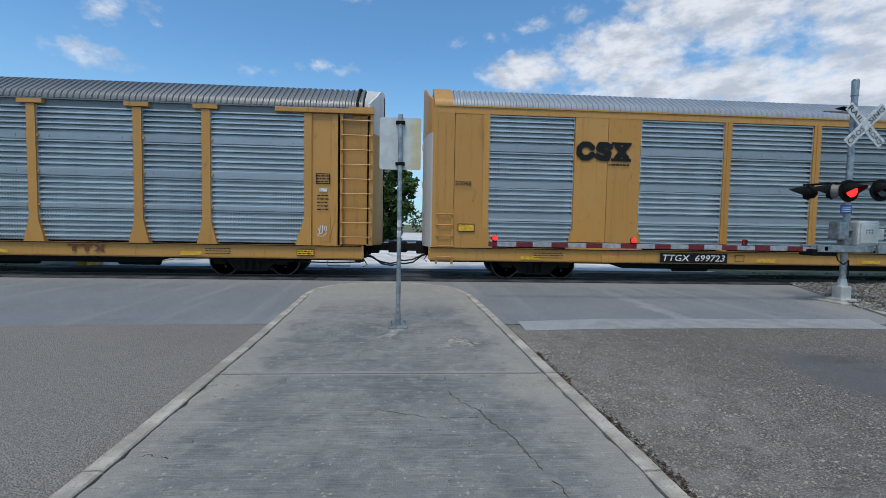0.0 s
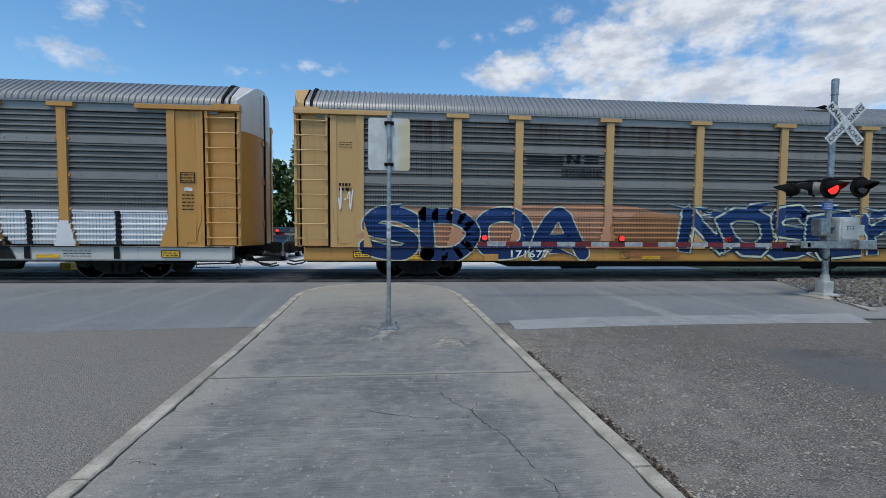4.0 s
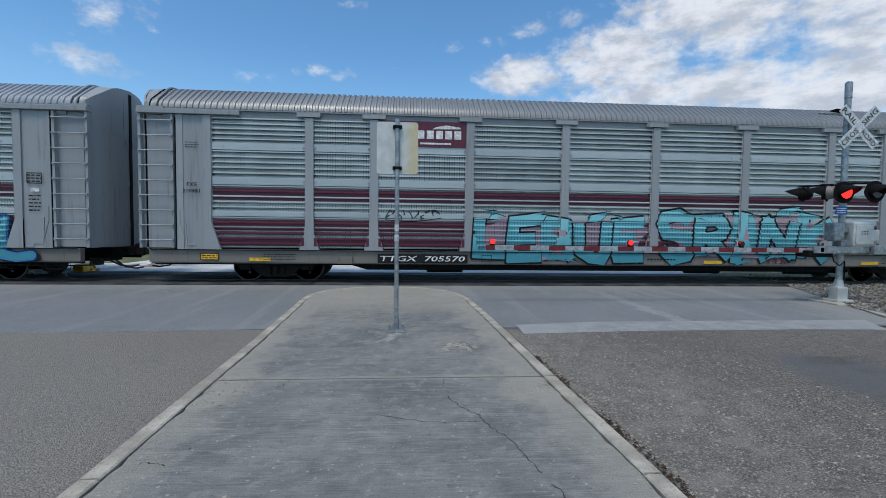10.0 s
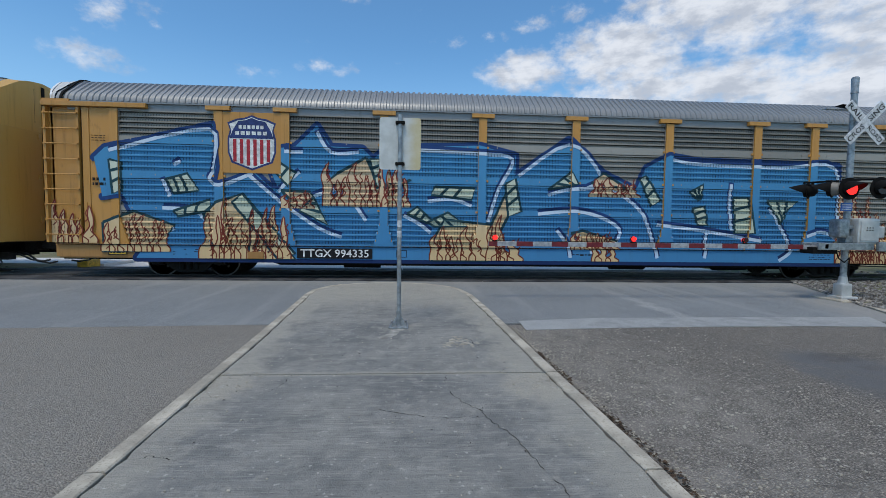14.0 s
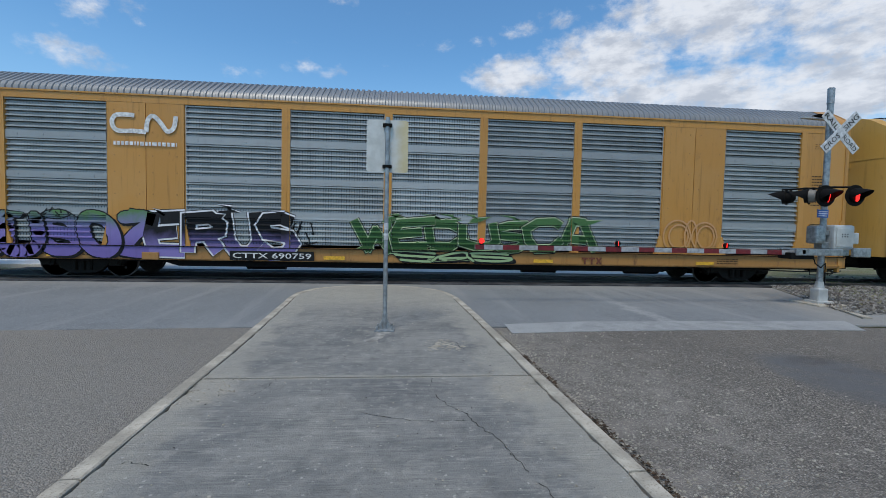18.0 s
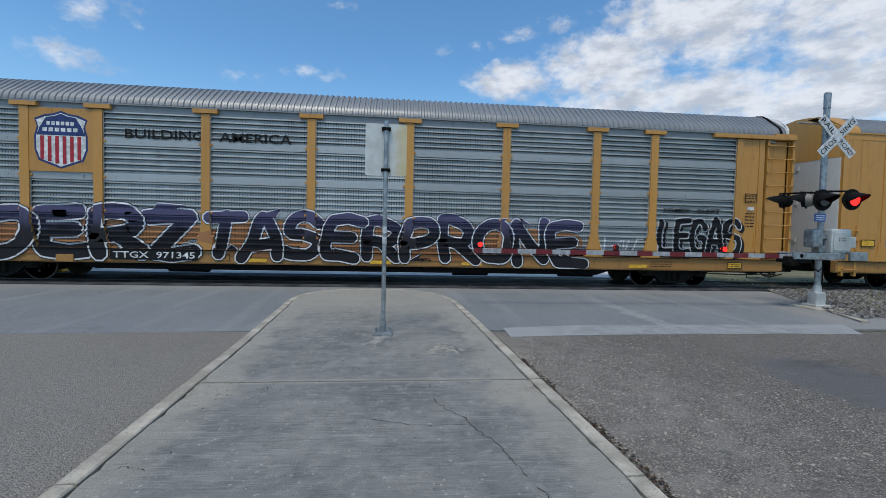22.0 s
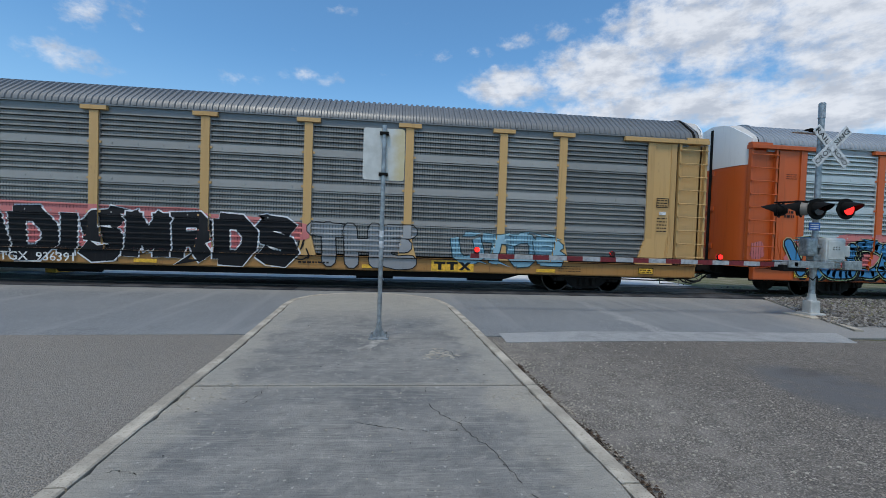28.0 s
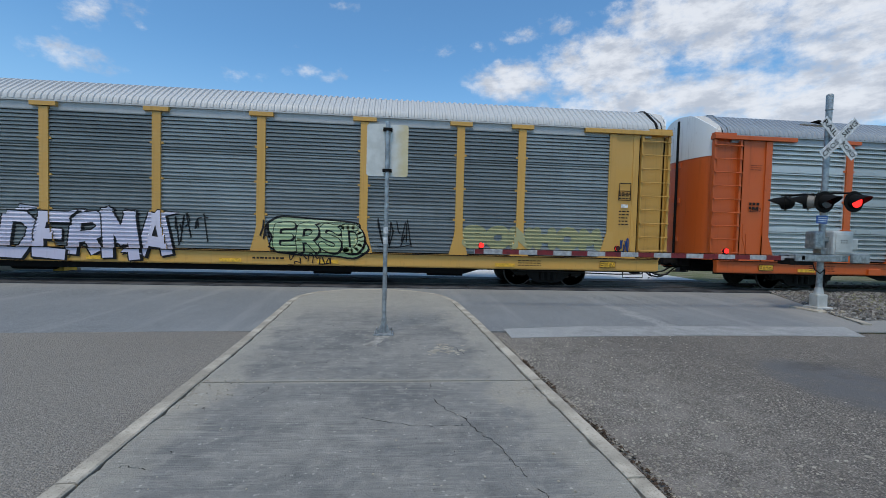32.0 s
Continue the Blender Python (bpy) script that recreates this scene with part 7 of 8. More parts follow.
laid(6, blob(-4.8, -2.6, 0.7, 2.2, 18), S["ice"], 0.004, "graffiti")
graffiti(6, "ROMON", (-7.95, -3.3, 0.57, 1.95), [(0.13, S["white"]), (0.105, S["black"]), (0.055, S["white"])], 0.25, 0.1, 3, "white letters edged in black", 0.06, True, 0.20)
graffiti(6, "TEM", (-3.4, -0.7, 1.0, 2.15), [(0.05, S["grey"]), (0.0, S["soot"])], 0.4, 0.0, 4, "faded black and silver letters", 0.0, True)
graffiti(6, "SYOK", (-0.15, 4.1, 0.57, 2.15), [(0.10, S["black"]), (0.06, S["lime"])], 0.3, 0.12, 6, "pale green bubble letters edged in black", 0.05, weight=0.26)
graffiti(6, "MAIL", (8.95, 12.1, 0.64, 1.85), [(0.13, S["navy"]), (0.08, S["blue"]), (-0.01, S["cyan"])], 0.3, 0.1, 2, "blue letters")
words(6, "TGX  705573", (-6.4, -4.4, 0.60, 0.82), INK)
rail_mark(6, (4.55, 5.4, 0.62, 0.86), MAROON)
scrawl(6, (7.5, 8.6, 1.4, 1.9), S["salmon"], 6, 0.04, 4)
# car 7: the large blue piece with flames
SIL7 = [(-12.3, 3.35), (-12, 3.64), (-10.8, 3.9), (-9.1, 4.36), (-9, 3.14), (-9.1, 2.71), (-8.8, 2.61), (-8, 3.08), (-7.5, 2.6), (-7.3, 2.56), (-7.6, 3.37), (-7.3, 3.71), (-6.8, 3.79), (-6.2, 4.41), (-5.8, 3.81), (-4.9, 3.78), (-4.6, 3.48), (-4.2, 3.82), (-1.5, 3.94), (-0.4, 3.68), (-0.4, 3.08), (1.2, 4.2), (2.3, 3.22), (3.3, 2.74), (3.6, 3.4), (4.3, 3.78), (5.3, 3.64), (9.8, 3.6), (9.9, 1.32), (10.1, 0.56), (-11.2, 0.56), (-10.9, 1), (-11.6, 2.36), (-12.1, 2.27)]
HL7 = [
    [(-7.1, 3.63), (-6.6, 3.64)],
    [(-6.2, 4.22), (-5.8, 3.65), (-5, 3.67)],
    [(-7.3, 2.49), (-6.7, 3.07)],
    [(-8.1, 2.94), (-7.3, 2.25), (-6.2, 1.48), (-5.5, 1.2)],
    [(-6.4, 2.34), (-5.5, 2.6), (-5.1, 2.13), (-4.8, 1.68)],
    [(-4.1, 3.76), (-3.5, 3.77), (-1.5, 3.7), (-0.5, 3.56), (-0.9, 2.67), (-1.2, 1.7)],
    [(-3, 2.28), (-2.3, 2.36), (-1.7, 2.17)],
    [(-3.7, 1.86), (-3.2, 1.59), (-2.9, 1.35)],
    [(-0.3, 3.08), (1.2, 4.03), (2.2, 3.13), (1.7, 2.71)],
    [(0.6, 2.53), (1.3, 2.71), (2.5, 2.7), (3.4, 2.17), (3.8, 1.43), (4, 0.67)],
    [(0.3, 1.96), (1.4, 2.06), (2.2, 1.9), (2.8, 1.58), (2.8, 1.25), (2.5, 1), (1.9, 0.83)],
    [(0.9, 1.48), (1.2, 1.07), (1.3, 0.66)],
]
HL7_END = [
    [(4.4, 3.68), (5.3, 3.54), (7.9, 3.49), (9.7, 3.49), (9.8, 1.49)],
    [(4, 1.68), (5.4, 1.53), (7.4, 1.21)],
    [(5.6, 1.53), (5.5, 0.68)],
    [(6.3, 2.96), (6.3, 2.12), (6.4, 1.54)],
    [(7.6, 2.23), (8.1, 1.47), (8.3, 0.96), (7.9, 0.62)],
    [(8.8, 1.39), (9.3, 1.52), (9.8, 1.35), (10.2, 0.72)],
    [(-11.9, 3.55), (-9.2, 4.22), (-9.1, 3.13), (-9.2, 2.81), (-8.9, 2.65), (-8, 3)],
    [(-10.2, 3.19), (-10, 3.31)],
    [(-10.9, 1.03), (-10.2, 1.41)],
    [(-10.5, 1.98), (-9.5, 1.83), (-9, 0.85)],
    [(-10.5, 2.78), (-10.3, 2.3)],
]
GAPS7 = [
    [(-4.8, 3.52), (-4.6, 3.08), (-4.5, 2.64), (-3.5, 2.91), (-4.7, 2.1), (-5, 2.37), (-5.5, 2.72), (-6, 2.71), (-5.6, 3.06)],
    [(-2.9, 0.56), (-2.8, 1.19), (-2.5, 1.76), (-1.1, 1.62), (-1.2, 0.56)],
    [(-1.1, 1.62), (-0.7, 2.51), (-0.6, 1.87), (-1.1, 0.88), (-1.2, 0.56)],
    [(1.3, 1.4), (1.7, 1.48), (2.8, 1.17), (2, 0.91)],
    [(2.3, 3.22), (3.4, 2.5), (3.1, 2.74), (1.9, 2.91)],
    [(-7.2, 2.53), (-6.4, 2.5), (-6.3, 2.35), (-6.7, 2.02)],
    [(-9.4, 1.83), (-9, 2.17), (-8.3, 2.42), (-6.8, 0.56), (-9, 0.56)],
    [(-12.1, 1.55), (-11.3, 1.88), (-10.2, 1.49), (-10.7, 0.76), (-12.1, 0.74)],
]
BITS7 = [
    [(-7.4, 3.42), (-6.8, 3.04), (-7, 2.65), (-7.5, 3.18)],
    [(-6.4, 2.26), (-6.3, 2.35), (-5.9, 1.56), (-6.7, 1.95)],
    [(-4.7, 3.48), (-4.4, 3.48), (-4.4, 2.69), (-4.5, 2.69)],
    [(-4.2, 2.77), (-3.7, 2.91), (-3.9, 2.7), (-4.3, 2.65)],
    [(-2.8, 2.72), (-1.6, 2.69), (-1.7, 2.34), (-2.9, 2.48)],
    [(-3.6, 1.91), (-3.3, 2.12), (-2.9, 1.76), (-3, 1.64)],
    [(-3, 1.67), (-2.4, 1.97), (-1.8, 1.56), (-2.8, 1.55)],
    [(-0.7, 2.84), (-0.4, 3), (-0.2, 2.03), (-0.6, 1.87)],
    [(0.6, 2.7), (1.3, 3.23), (1.5, 2.87), (1.2, 2.79)],
    [(3.4, 3.07), (3.6, 3.16), (4.1, 2.42), (3.8, 2.25)],
]
BITS7_END = [
    [(5, 2.69), (5.4, 2.94), (5.4, 2.53), (5.3, 2.44)],
    [(5.1, 2.19), (5.5, 2.28), (5.6, 1.7), (5.3, 1.69)],
    [(6.4, 2.54), (6.9, 2.55), (7.1, 1.46), (6.5, 1.45)],
    [(7.5, 2.48), (8.5, 2.46), (8.1, 2.11), (8, 1.72)],
    [(-8.1, 1.46), (-7.4, 0.99), (-7.7, 0.56), (-8.1, 0.67)],
    [(-11.9, 3.31), (-11.6, 3.24), (-11.6, 2.44), (-11.8, 2.36)],
    [(-10.4, 2.79), (-9.8, 2.96), (-9.5, 2.48), (-10.2, 2.39)],
    [(-10.2, 1.9), (-9.2, 2.24), (-9.2, 1.92), (-10.1, 1.74)],
    [(-8.6, 2.17), (-8.3, 2.42), (-6.8, 0.71), (-7.3, 0.56)],
]
laid(7, sum((broad(p, 0.22, False) for p in zip(SIL7, SIL7[1:])), []), S["navy"], 0.003, "graffiti")
laid(7, fan(SIL7), S["blue"], 0.006, "graffiti", "huge blue letters edged in white and navy")
for h in HL7 + HL7_END:
    line = curve(h, 4) if len(h) > 2 else h
    laid(7, stroke([(x, z + 0.06) for x, z in line], 0.17), S["navy"], 0.009, "graffiti")
    laid(7, stroke(line, 0.10), S["sky"], 0.013, "graffiti")
for q in GAPS7:
    laid(7, fan(q), S["cream"], 0.016, "graffiti")
    laid(7, stroke(q + q[:1], 0.08), S["teal"], 0.019, "graffiti")
for q in BITS7 + BITS7_END:
    laid(7, [q], S["ivory"], 0.017, "graffiti")
    a, b, c, d = (Vector(p) for p in q)
    bars7 = stroke(q + q[:1], 0.07)
    for f in (0.34, 0.67):
        if (b - a).length > (d - a).length:
            bars7 += stroke([tuple(a.lerp(b, f)), tuple(d.lerp(c, f - 0.12))], 0.08)
        else:
            bars7 += stroke([tuple(a.lerp(d, f)), tuple(b.lerp(c, f - 0.12))], 0.08)
    laid(7, bars7, S["teal"], 0.020, "graffiti")
for i, q in enumerate(GAPS7):
    xs, zs = [p[0] for p in q], [p[1] for p in q]
    flames(7, min(xs) + 0.15, max(xs) - 0.15, min(zs), min(zs) + (max(zs) - min(zs)) * 0.95, 40 + i, S["cream"], S["rust"])
for x, z, h in ((3.0, 0.56, 0.75), (6.0, 0.56, 0.7)):
    flames(7, x - 3.9, x - 3.3, z, z + h, 60 + int(x), S["cream"], S["rust"])
flames(7, 9.95, 11.0, 0.56, 3.3, 5, S["cream"], S["rust"])
flames(7, 10.9, 12.5, 0.56, 2.4, 6, S["cream"], S["rust"])
flames(7, 9.95, 12.5, 0.56, 1.5, 7, S["cream"], S["rust"])
flames(7, -13.4, -12.2, 0.97, 2.2, 8, S["cream"], S["rust"])
laid(7, [rect(-6.75, -4.6, 0.58, 0.88)], S["black"], 0.03, "number_panel")
words(7, "TTGX 994335", (-6.65, -4.7, 0.62, 0.85), CHALK)
shield(7)
# car 8
shield(8, "plain")
words(8, "TTGX  963923", (-7.9, -5.2, 0.66, 0.91), CHALK, INK, 0.12)
frame_box(8, (-4.35, -4.05, 0.66, 0.9), INK)
for box, m, s in (((-11.2, -10.3, 1.25, 1.7), "white", 3), ((-6.6, -5.2, 1.2, 1.6), "grey", 5), ((9.3, 11.5, 1.15, 1.95), "black", 8), ((6.6, 8.6, 1.2, 1.9), "maroon", 9)):
    scrawl(8, box, S[m], s, 0.045, 6)
graffiti(8, "WH", (-3.9, -2.1, 1.25, 1.95), [(0.05, S["grey"]), (0.0, S["silver"])], 0.4, 0.1, 3)
graffiti(8, "SNACA", (-1.2, 3.6, 1.3, 1.98), [(0.08, S["maroon"]), (0.02, S["salmon"])], 0.6, 0.2, 4, "faded red letters")
graffiti(8, "SEK", (6.7, 8.7, 1.2, 2.0), [(0.08, S["black"]), (0.03, S["lime"])], 0.6, 0.2, 4)
laid(8, [rect(11.98, 12.4, 2.25, 2.28)], INK, 0.004, "stencil_line")
# car 9
laid(9, stroke(curve([(-8.3, 4.5), (-8.75, 4.5), (-8.88, 4.3), (-8.75, 4.08), (-8.35, 4.08)], 4), 0.12) + stroke(curve([(-8.0, 4.06), (-7.95, 4.4), (-7.8, 4.5), (-7.6, 4.3), (-7.45, 4.1), (-7.28, 4.2), (-7.22, 4.52)], 4), 0.12) + stroke([(-8.35, 4.08), (-8.0, 4.06)], 0.12), CHALK, 0.008, "emblem", "white ribbon emblem")
bars(9, (-8.85, -7.2, 3.66, 3.80), 1, CHALK, 3, 0.75)
graffiti(9, "NUSOZ", (-12.7, -7.8, 0.58, 1.95), [(0.12, S["black"]), (0.075, S["fern"])], 0.5, 0.2, 5, "green and violet letters edged in black", 0.05, weight=0.22)
scrawl(9, (-10.7, -10.0, 1.72, 1.9), S["black"], 4, 0.03, 5)
graffiti(9, "ERUS", (-8.0, -4.0, 0.60, 2.05), [(0.17, S["black"]), (0.145, S["white"]), (0.085, S["night"])], 0.6, 0.25, 4, "black and violet letters edged in white", 0.0, True, 0.20)
graffiti(9, "WEDUSCA", (-2.2, 4.85, 0.85, 1.98), [(0.15, S["black"]), (0.11, S["lime"]), (0.06, S["green"])], 0.8, 0.3, 8, "green letters edged in black", 0.0, True, 0.13)
graffiti(9, "SAS", (-1.0, 2.2, 0.58, 0.95), [(0.12, S["black"]), (0.02, S["lime"])], 0.8, 0.3, 8)
scrawl(9, (-4.2, -3.4, 1.1, 1.6), S["black"], 4, 0.04, 4)
laid(9, sum((stroke(curve([(cx + rx * math.cos(a * 0.7), 1.5 + rz * math.sin(a * 0.7)) for a in range(10)], 3), 0.05) for cx, rx, rz in ((7.55, 0.45, 0.5), (7.6, 0.32, 0.36), (8.45, 0.42, 0.45), (8.5, 0.28, 0.34), (8.0, 0.2, 0.5))), []), S["blush"], 0.004, "graffiti", "faded pink rings")
words(9, "CTTX 690759", (-5.79, -3.46, 0.58, 0.84), CHALK, INK)
rail_mark(9, (4.5, 5.15, 0.60, 0.80), BROWN_INK)
scrawl(9, (-12.5, -12.05, 1.9, 2.2), S["black"], 4, 0.04, 5)
# car 10
block_emblem(10, -8.58, -7.56, 3.52, 3.90, 0.085, INK)
laid(10, [rect(-8.84, -8.78, 3.4, 4.0), rect(-7.38, -7.32, 3.4, 4.0), rect(-8.84, -8.7, 3.94, 4.0), rect(-7.46, -7.32, 3.94, 4.0), rect(-8.84, -8.7, 3.4, 3.46), rect(-7.46, -7.32, 3.4, 3.46)], INK, 0.006, "emblem_bracket")
laid(10, sum((fan([(x + 0.06 * math.cos(t * 0.7854), 3.3 + 0.06 * math.sin(t * 0.7854)) for t in range(8)]) for x in (-8.65, -8.48, -7.7, -7.53)), []), INK, 0.006, "emblem_dot")
bars(10, (-8.6, -7.5, 3.42, 3.5), 1, INK, 3, 0.5)
laid(10, blob(-7.1, -0.6, 0.8, 2.15, 6), S["ice"], 0.003, "graffiti")
graffiti(10, "NERDS", (-6.75, -0.8, 0.58, 2.1), [(0.13, S["haze"]), (0.11, S["cyan"]), (0.075, S["black"])], 0.6, 0.22, 3, "black letters with a turquoise edge", 0.0, True, 0.19)
words(10, "CTTX 694580", (-5.99, -3.91, 0.58, 0.82), CHALK)
rail_mark(10, (3.45, 4.4, 0.60, 0.84), BROWN_INK)
scrawl(10, (7.3, 8.05, 1.25, 1.8), S["yellow"], 3, 0.05, 4)
scrawl(10, (8.2, 8.85, 1.25, 1.9), S["yellow"], 5, 0.05, 3)
words(10, "BI", (12.75, 13.1, 2.5, 2.66), CHALK)
scrawl(10, (12.0, 13.0, 2.85, 3.1), S["black"], 8, 0.035, 5)
# car 11
shield(11)
words(11, "BUILDING   AMERICA", (-6.4, -1.95, 3.97, 4.24), INK)
laid(11, blob(-11.9, -4.4, 0.7, 2.0, 5), S["brown"], 0.002, "graffiti")
laid(11, blob(-4.6, 6.6, 0.7, 1.9, 6), S["brown"], 0.002, "graffiti")
graffiti(11, "GOERZ", (-11.6, -4.5, 0.57, 2.15), [(0.17, S["black"]), (0.145, S["white"]), (0.09, S["soot"])], 0.5, 0.12, 5, "black and violet letters edged in white", 0.0, weight=0.15)
graffiti(11, "TASERPRONE", (-4.4, 6.75, 0.57, 2.1), [(0.14, S["black"]), (0.12, S["white"]), (0.075, S["soot"])], 0.6, 0.12, 7, "black and violet letters edged in white", 0.0, weight=0.16)
graffiti(11, "LEGAS", (9.15, 11.9, 1.05, 2.2), [(0.16, S["silver"]), (0.10, S["black"])], 0.2, 0.12, 3, "black bubble letters edged in silver")
words(11, "SOMER . BLERT", (9.3, 11.2, 2.35, 2.5), INK)
words(11, "TTGX  971345", (-6.76, -4.45, 0.64, 0.92), CHALK, INK)
scrawl(11, (-12.4, -11.95, 2.9, 3.2), S["black"], 4, 0.035, 5)
scrawl(11, (7.2, 8.7, 1.1, 1.5), S["white"], 7, 0.035, 7)
# car 12
octagon(12, -8.04, 3.81)
octagon(12, 8.0, 3.81)
laid(12, [rect(-12.6, -2.0, 0.575, 0.93)], S["olive"], 0.002, "graffiti")
laid(12, blob(-12.6, -11.6, 1.0, 1.9, 3) + blob(-8.5, -7.6, 1.8, 2.7, 4), S["rose"], 0.003, "graffiti")
graffiti(12, "AKEDEAM", (-12.2, -4.5, 0.85, 2.55), [(0.13, S["white"]), (0.115, S["navy"]), (0.075, S["violet_green"])], 0.8, 0.34, 4, "violet and green wild style letters edged in white", 0.0, True, 0.24)
laid(12, fan([(-5.3, 1.0), (-4.3, 1.95), (-3.2, 1.4), (-2.2, 0.95), (-2.0, 0.6), (-3.9, 0.6)]), S["rose"], 0.005, "graffiti", "red flare")
graffiti(12, "EDIE", (-1.1, 3.45, 1.05, 2.1), [(0.15, S["cyan"]), (0.125, S["black"]), (0.09, S["white"]), (0.06, S["periwinkle"])], 0.5, 0.2, 6, "blue letters edged in white", 0.06, True, 0.20)
graffiti(12, "SABS", (-1.6, 2.6, 0.58, 1.2), [(0.16, S["white"]), (0.06, S["grey"])], 0.6, 0.25, 3)
scrawl(12, (-2.2, -1.4, 1.2, 1.7), S["black"], 3, 0.05, 4)
scrawl(12, (3.4, 4.1, 1.2, 1.5), S["black"], 6, 0.04, 4)
graffiti(12, "FORTA", (7.08, 9.05, 0.62, 1.98), [(0.13, S["white"]), (0.07, YELLOW)], 0.6, 0.1, 6, "white outlined letters", 0.0)
scrawl(12, (7.4, 8.8, 1.4, 1.7), S["rose"], 6, 0.04, 5)
graffiti(12, "RELOT", (9.35, 11.2, 1.1, 1.85), [(0.02, S["grey"]), (0.0, S["black"])], 0.9, 0.2, 9, "black tag", 0.0)
words(12, "TTGX  696641", (-5.74, -3.5, 0.60, 0.82), CHALK, None, 0.2)
rail_mark(12, (3.6, 4.5, 0.62, 0.84), BROWN_INK)
scrawl(12, (12.1, 13.0, 2.2, 2.5), S["black"], 5, 0.045, 5)
scrawl(12, (12.05, 12.6, 1.2, 1.6), S["white"], 5, 0.035, 5)
# car 13
laid(13, [[(6.78 - 2.35 + i * 0.62 + 0.08 * s, 3.52 + s * 0.12), (6.78 - 2.35 + i * 0.62 + 0.5 + 0.08 * s, 3.52 + s * 0.12), (6.78 - 2.35 + i * 0.62 + 0.56 + 0.08 * s, 3.61 + s * 0.12), (6.78 - 2.35 + i * 0.62 + 0.06 + 0.08 * s, 3.61 + s * 0.12)] for i in range(4) for s in (0, 1)], ORANGE, 0.008, "emblem", "orange slanted emblem")
laid(13, [rect(4.42, 6.95, 3.42, 3.47)], INK, 0.006, "emblem_line")
laid(13, blob(-12.2, -4.9, 0.9, 2.1, 5) + blob(-4.6, -2.6, 1.3, 2.2, 6), S["rose"], 0.002, "graffiti")
graffiti(13, "WUDU", (-12.0, -7.6, 0.62, 1.95), [(0.14, S["lime"]), (0.11, S["black"]), (0.04, S["blue"])], 0.8, 0.3, 6, "blue and yellow letters edged in black")
graffiti(13, "NKES", (-7.2, -3.0, 0.62, 1.9), [(0.14, S["yellow"]), (0.11, S["black"]), (0.04, S["cyan"])], 0.8, 0.3, 8, "turquoise letters edged in black")
laid(13, blob(-13.4, -12.9, 1.2, 1.8, 3), S["rose"], 0.003, "graffiti")
scrawl(13, (10.6, 11.3, 0.66, 0.86), S["black"], 4, 0.03, 5)
# car 14
shield(14)
laid(14, blob(-11.3, 1.3, 1.0, 2.2, 6, 26), S["rose"], 0.002, "graffiti")
graffiti(14, "BREADISMRDS", (-11.0, 1.15, 0.57, 2.1), [(0.145, S["white"]), (0.095, S["black"])], 0.35, 0.12, 3, "heavy black letters edged in white", 0.0, True, 0.22)
graffiti(14, "THE", (1.55, 4.5, 0.6, 1.95), [(0.13, S["black"]), (0.09, S["grey"])], 0.3, 0.2, 4, "faded grey bubble letters", 0.0, weight=0.24)
graffiti(14, "UTOB", (5.7, 9.0, 0.75, 1.75), [(0.12, S["teal"]), (0.07, S["ice"])], 0.7, 0.25, 5, "pale blue letters", 0.0, True, 0.18)
rail_mark(14, (5.1, 6.2, 0.62, 0.86), INK, LABEL)
words(14, "TTGX  936391", (-6.75, -4.7, 0.60, 0.84), CHALK)
scrawl(14, (1.1, 1.5, 0.9, 1.3), S["black"], 4, 0.04, 3)
# car 15
laid(15, [[(4.45 + i * 0.6 + 0.06 * s, 3.50 + s * 0.11), (4.45 + i * 0.6 + 0.5 + 0.06 * s, 3.50 + s * 0.11), (4.45 + i * 0.6 + 0.54 + 0.06 * s, 3.58 + s * 0.11), (4.45 + i * 0.6 + 0.04 + 0.06 * s, 3.58 + s * 0.11)] for i in range(4) for s in (0, 1)], ORANGE, 0.008, "emblem", "orange slanted emblem")
laid(15, [rect(4.42, 6.95, 3.40, 3.45)], INK, 0.006, "emblem_line")
words(15, "303026", (-6.4, -5.44, 0.66, 0.84), INK)
laid(15, stroke(curve([(-8 + i * 0.8, 0.72 + 0.05 * (i % 2)) for i in range(24)], 4), 0.015), BROWN_INK, 0.006, "tag")
words(15, "25640", (-12.35, -11.97, 2.5, 2.64), INK)
# car 16
graffiti(16, "DERMA", (-5.4, -1.0, 0.56, 2.05), [(0.13, S["black"]), (0.085, S["haze"])], 0.6, 0.16, 5, "pale violet letters edged in black", 0.05, True, 0.19)
laid(16, blob(1.5, 4.5, 0.72, 2.0, 4), S["black"], 0.001, "graffiti")
laid(16, blob(1.56, 4.44, 0.78, 1.94, 4), S["lime"], 0.002, "graffiti")
graffiti(16, "ERSD", (1.75, 4.3, 0.9, 1.8), [(0.11, S["black"]), (0.065, S["lime"])], 0.4, 0.05, 3, "green bubble letters", 0.04)
graffiti(16, "SONHOM", (7.2, 11.5, 1.12, 1.85), [(0.13, S["straw"])], 0.2, 0.1, 3, "faded pale yellow letters", 0.0, weight=0.22)
scrawl(16, (-0.95, 0.0, 1.15, 1.85), S["black"], 6, 0.04, 6)
scrawl(16, (4.7, 5.7, 1.2, 1.85), S["black"], 8, 0.035, 6)
scrawl(16, (1.4, 1.65, 1.3, 1.8), S["black"], 2, 0.05, 3)
scrawl(16, (2.2, 3.4, 0.62, 0.86), S["black"], 3, 0.03, 7)
frame_box(16, (12.0, 12.38, 2.9, 3.25), INK)
scrawl(16, (12.1, 12.35, 1.1, 1.5), S["navy"], 3, 0.04, 4)


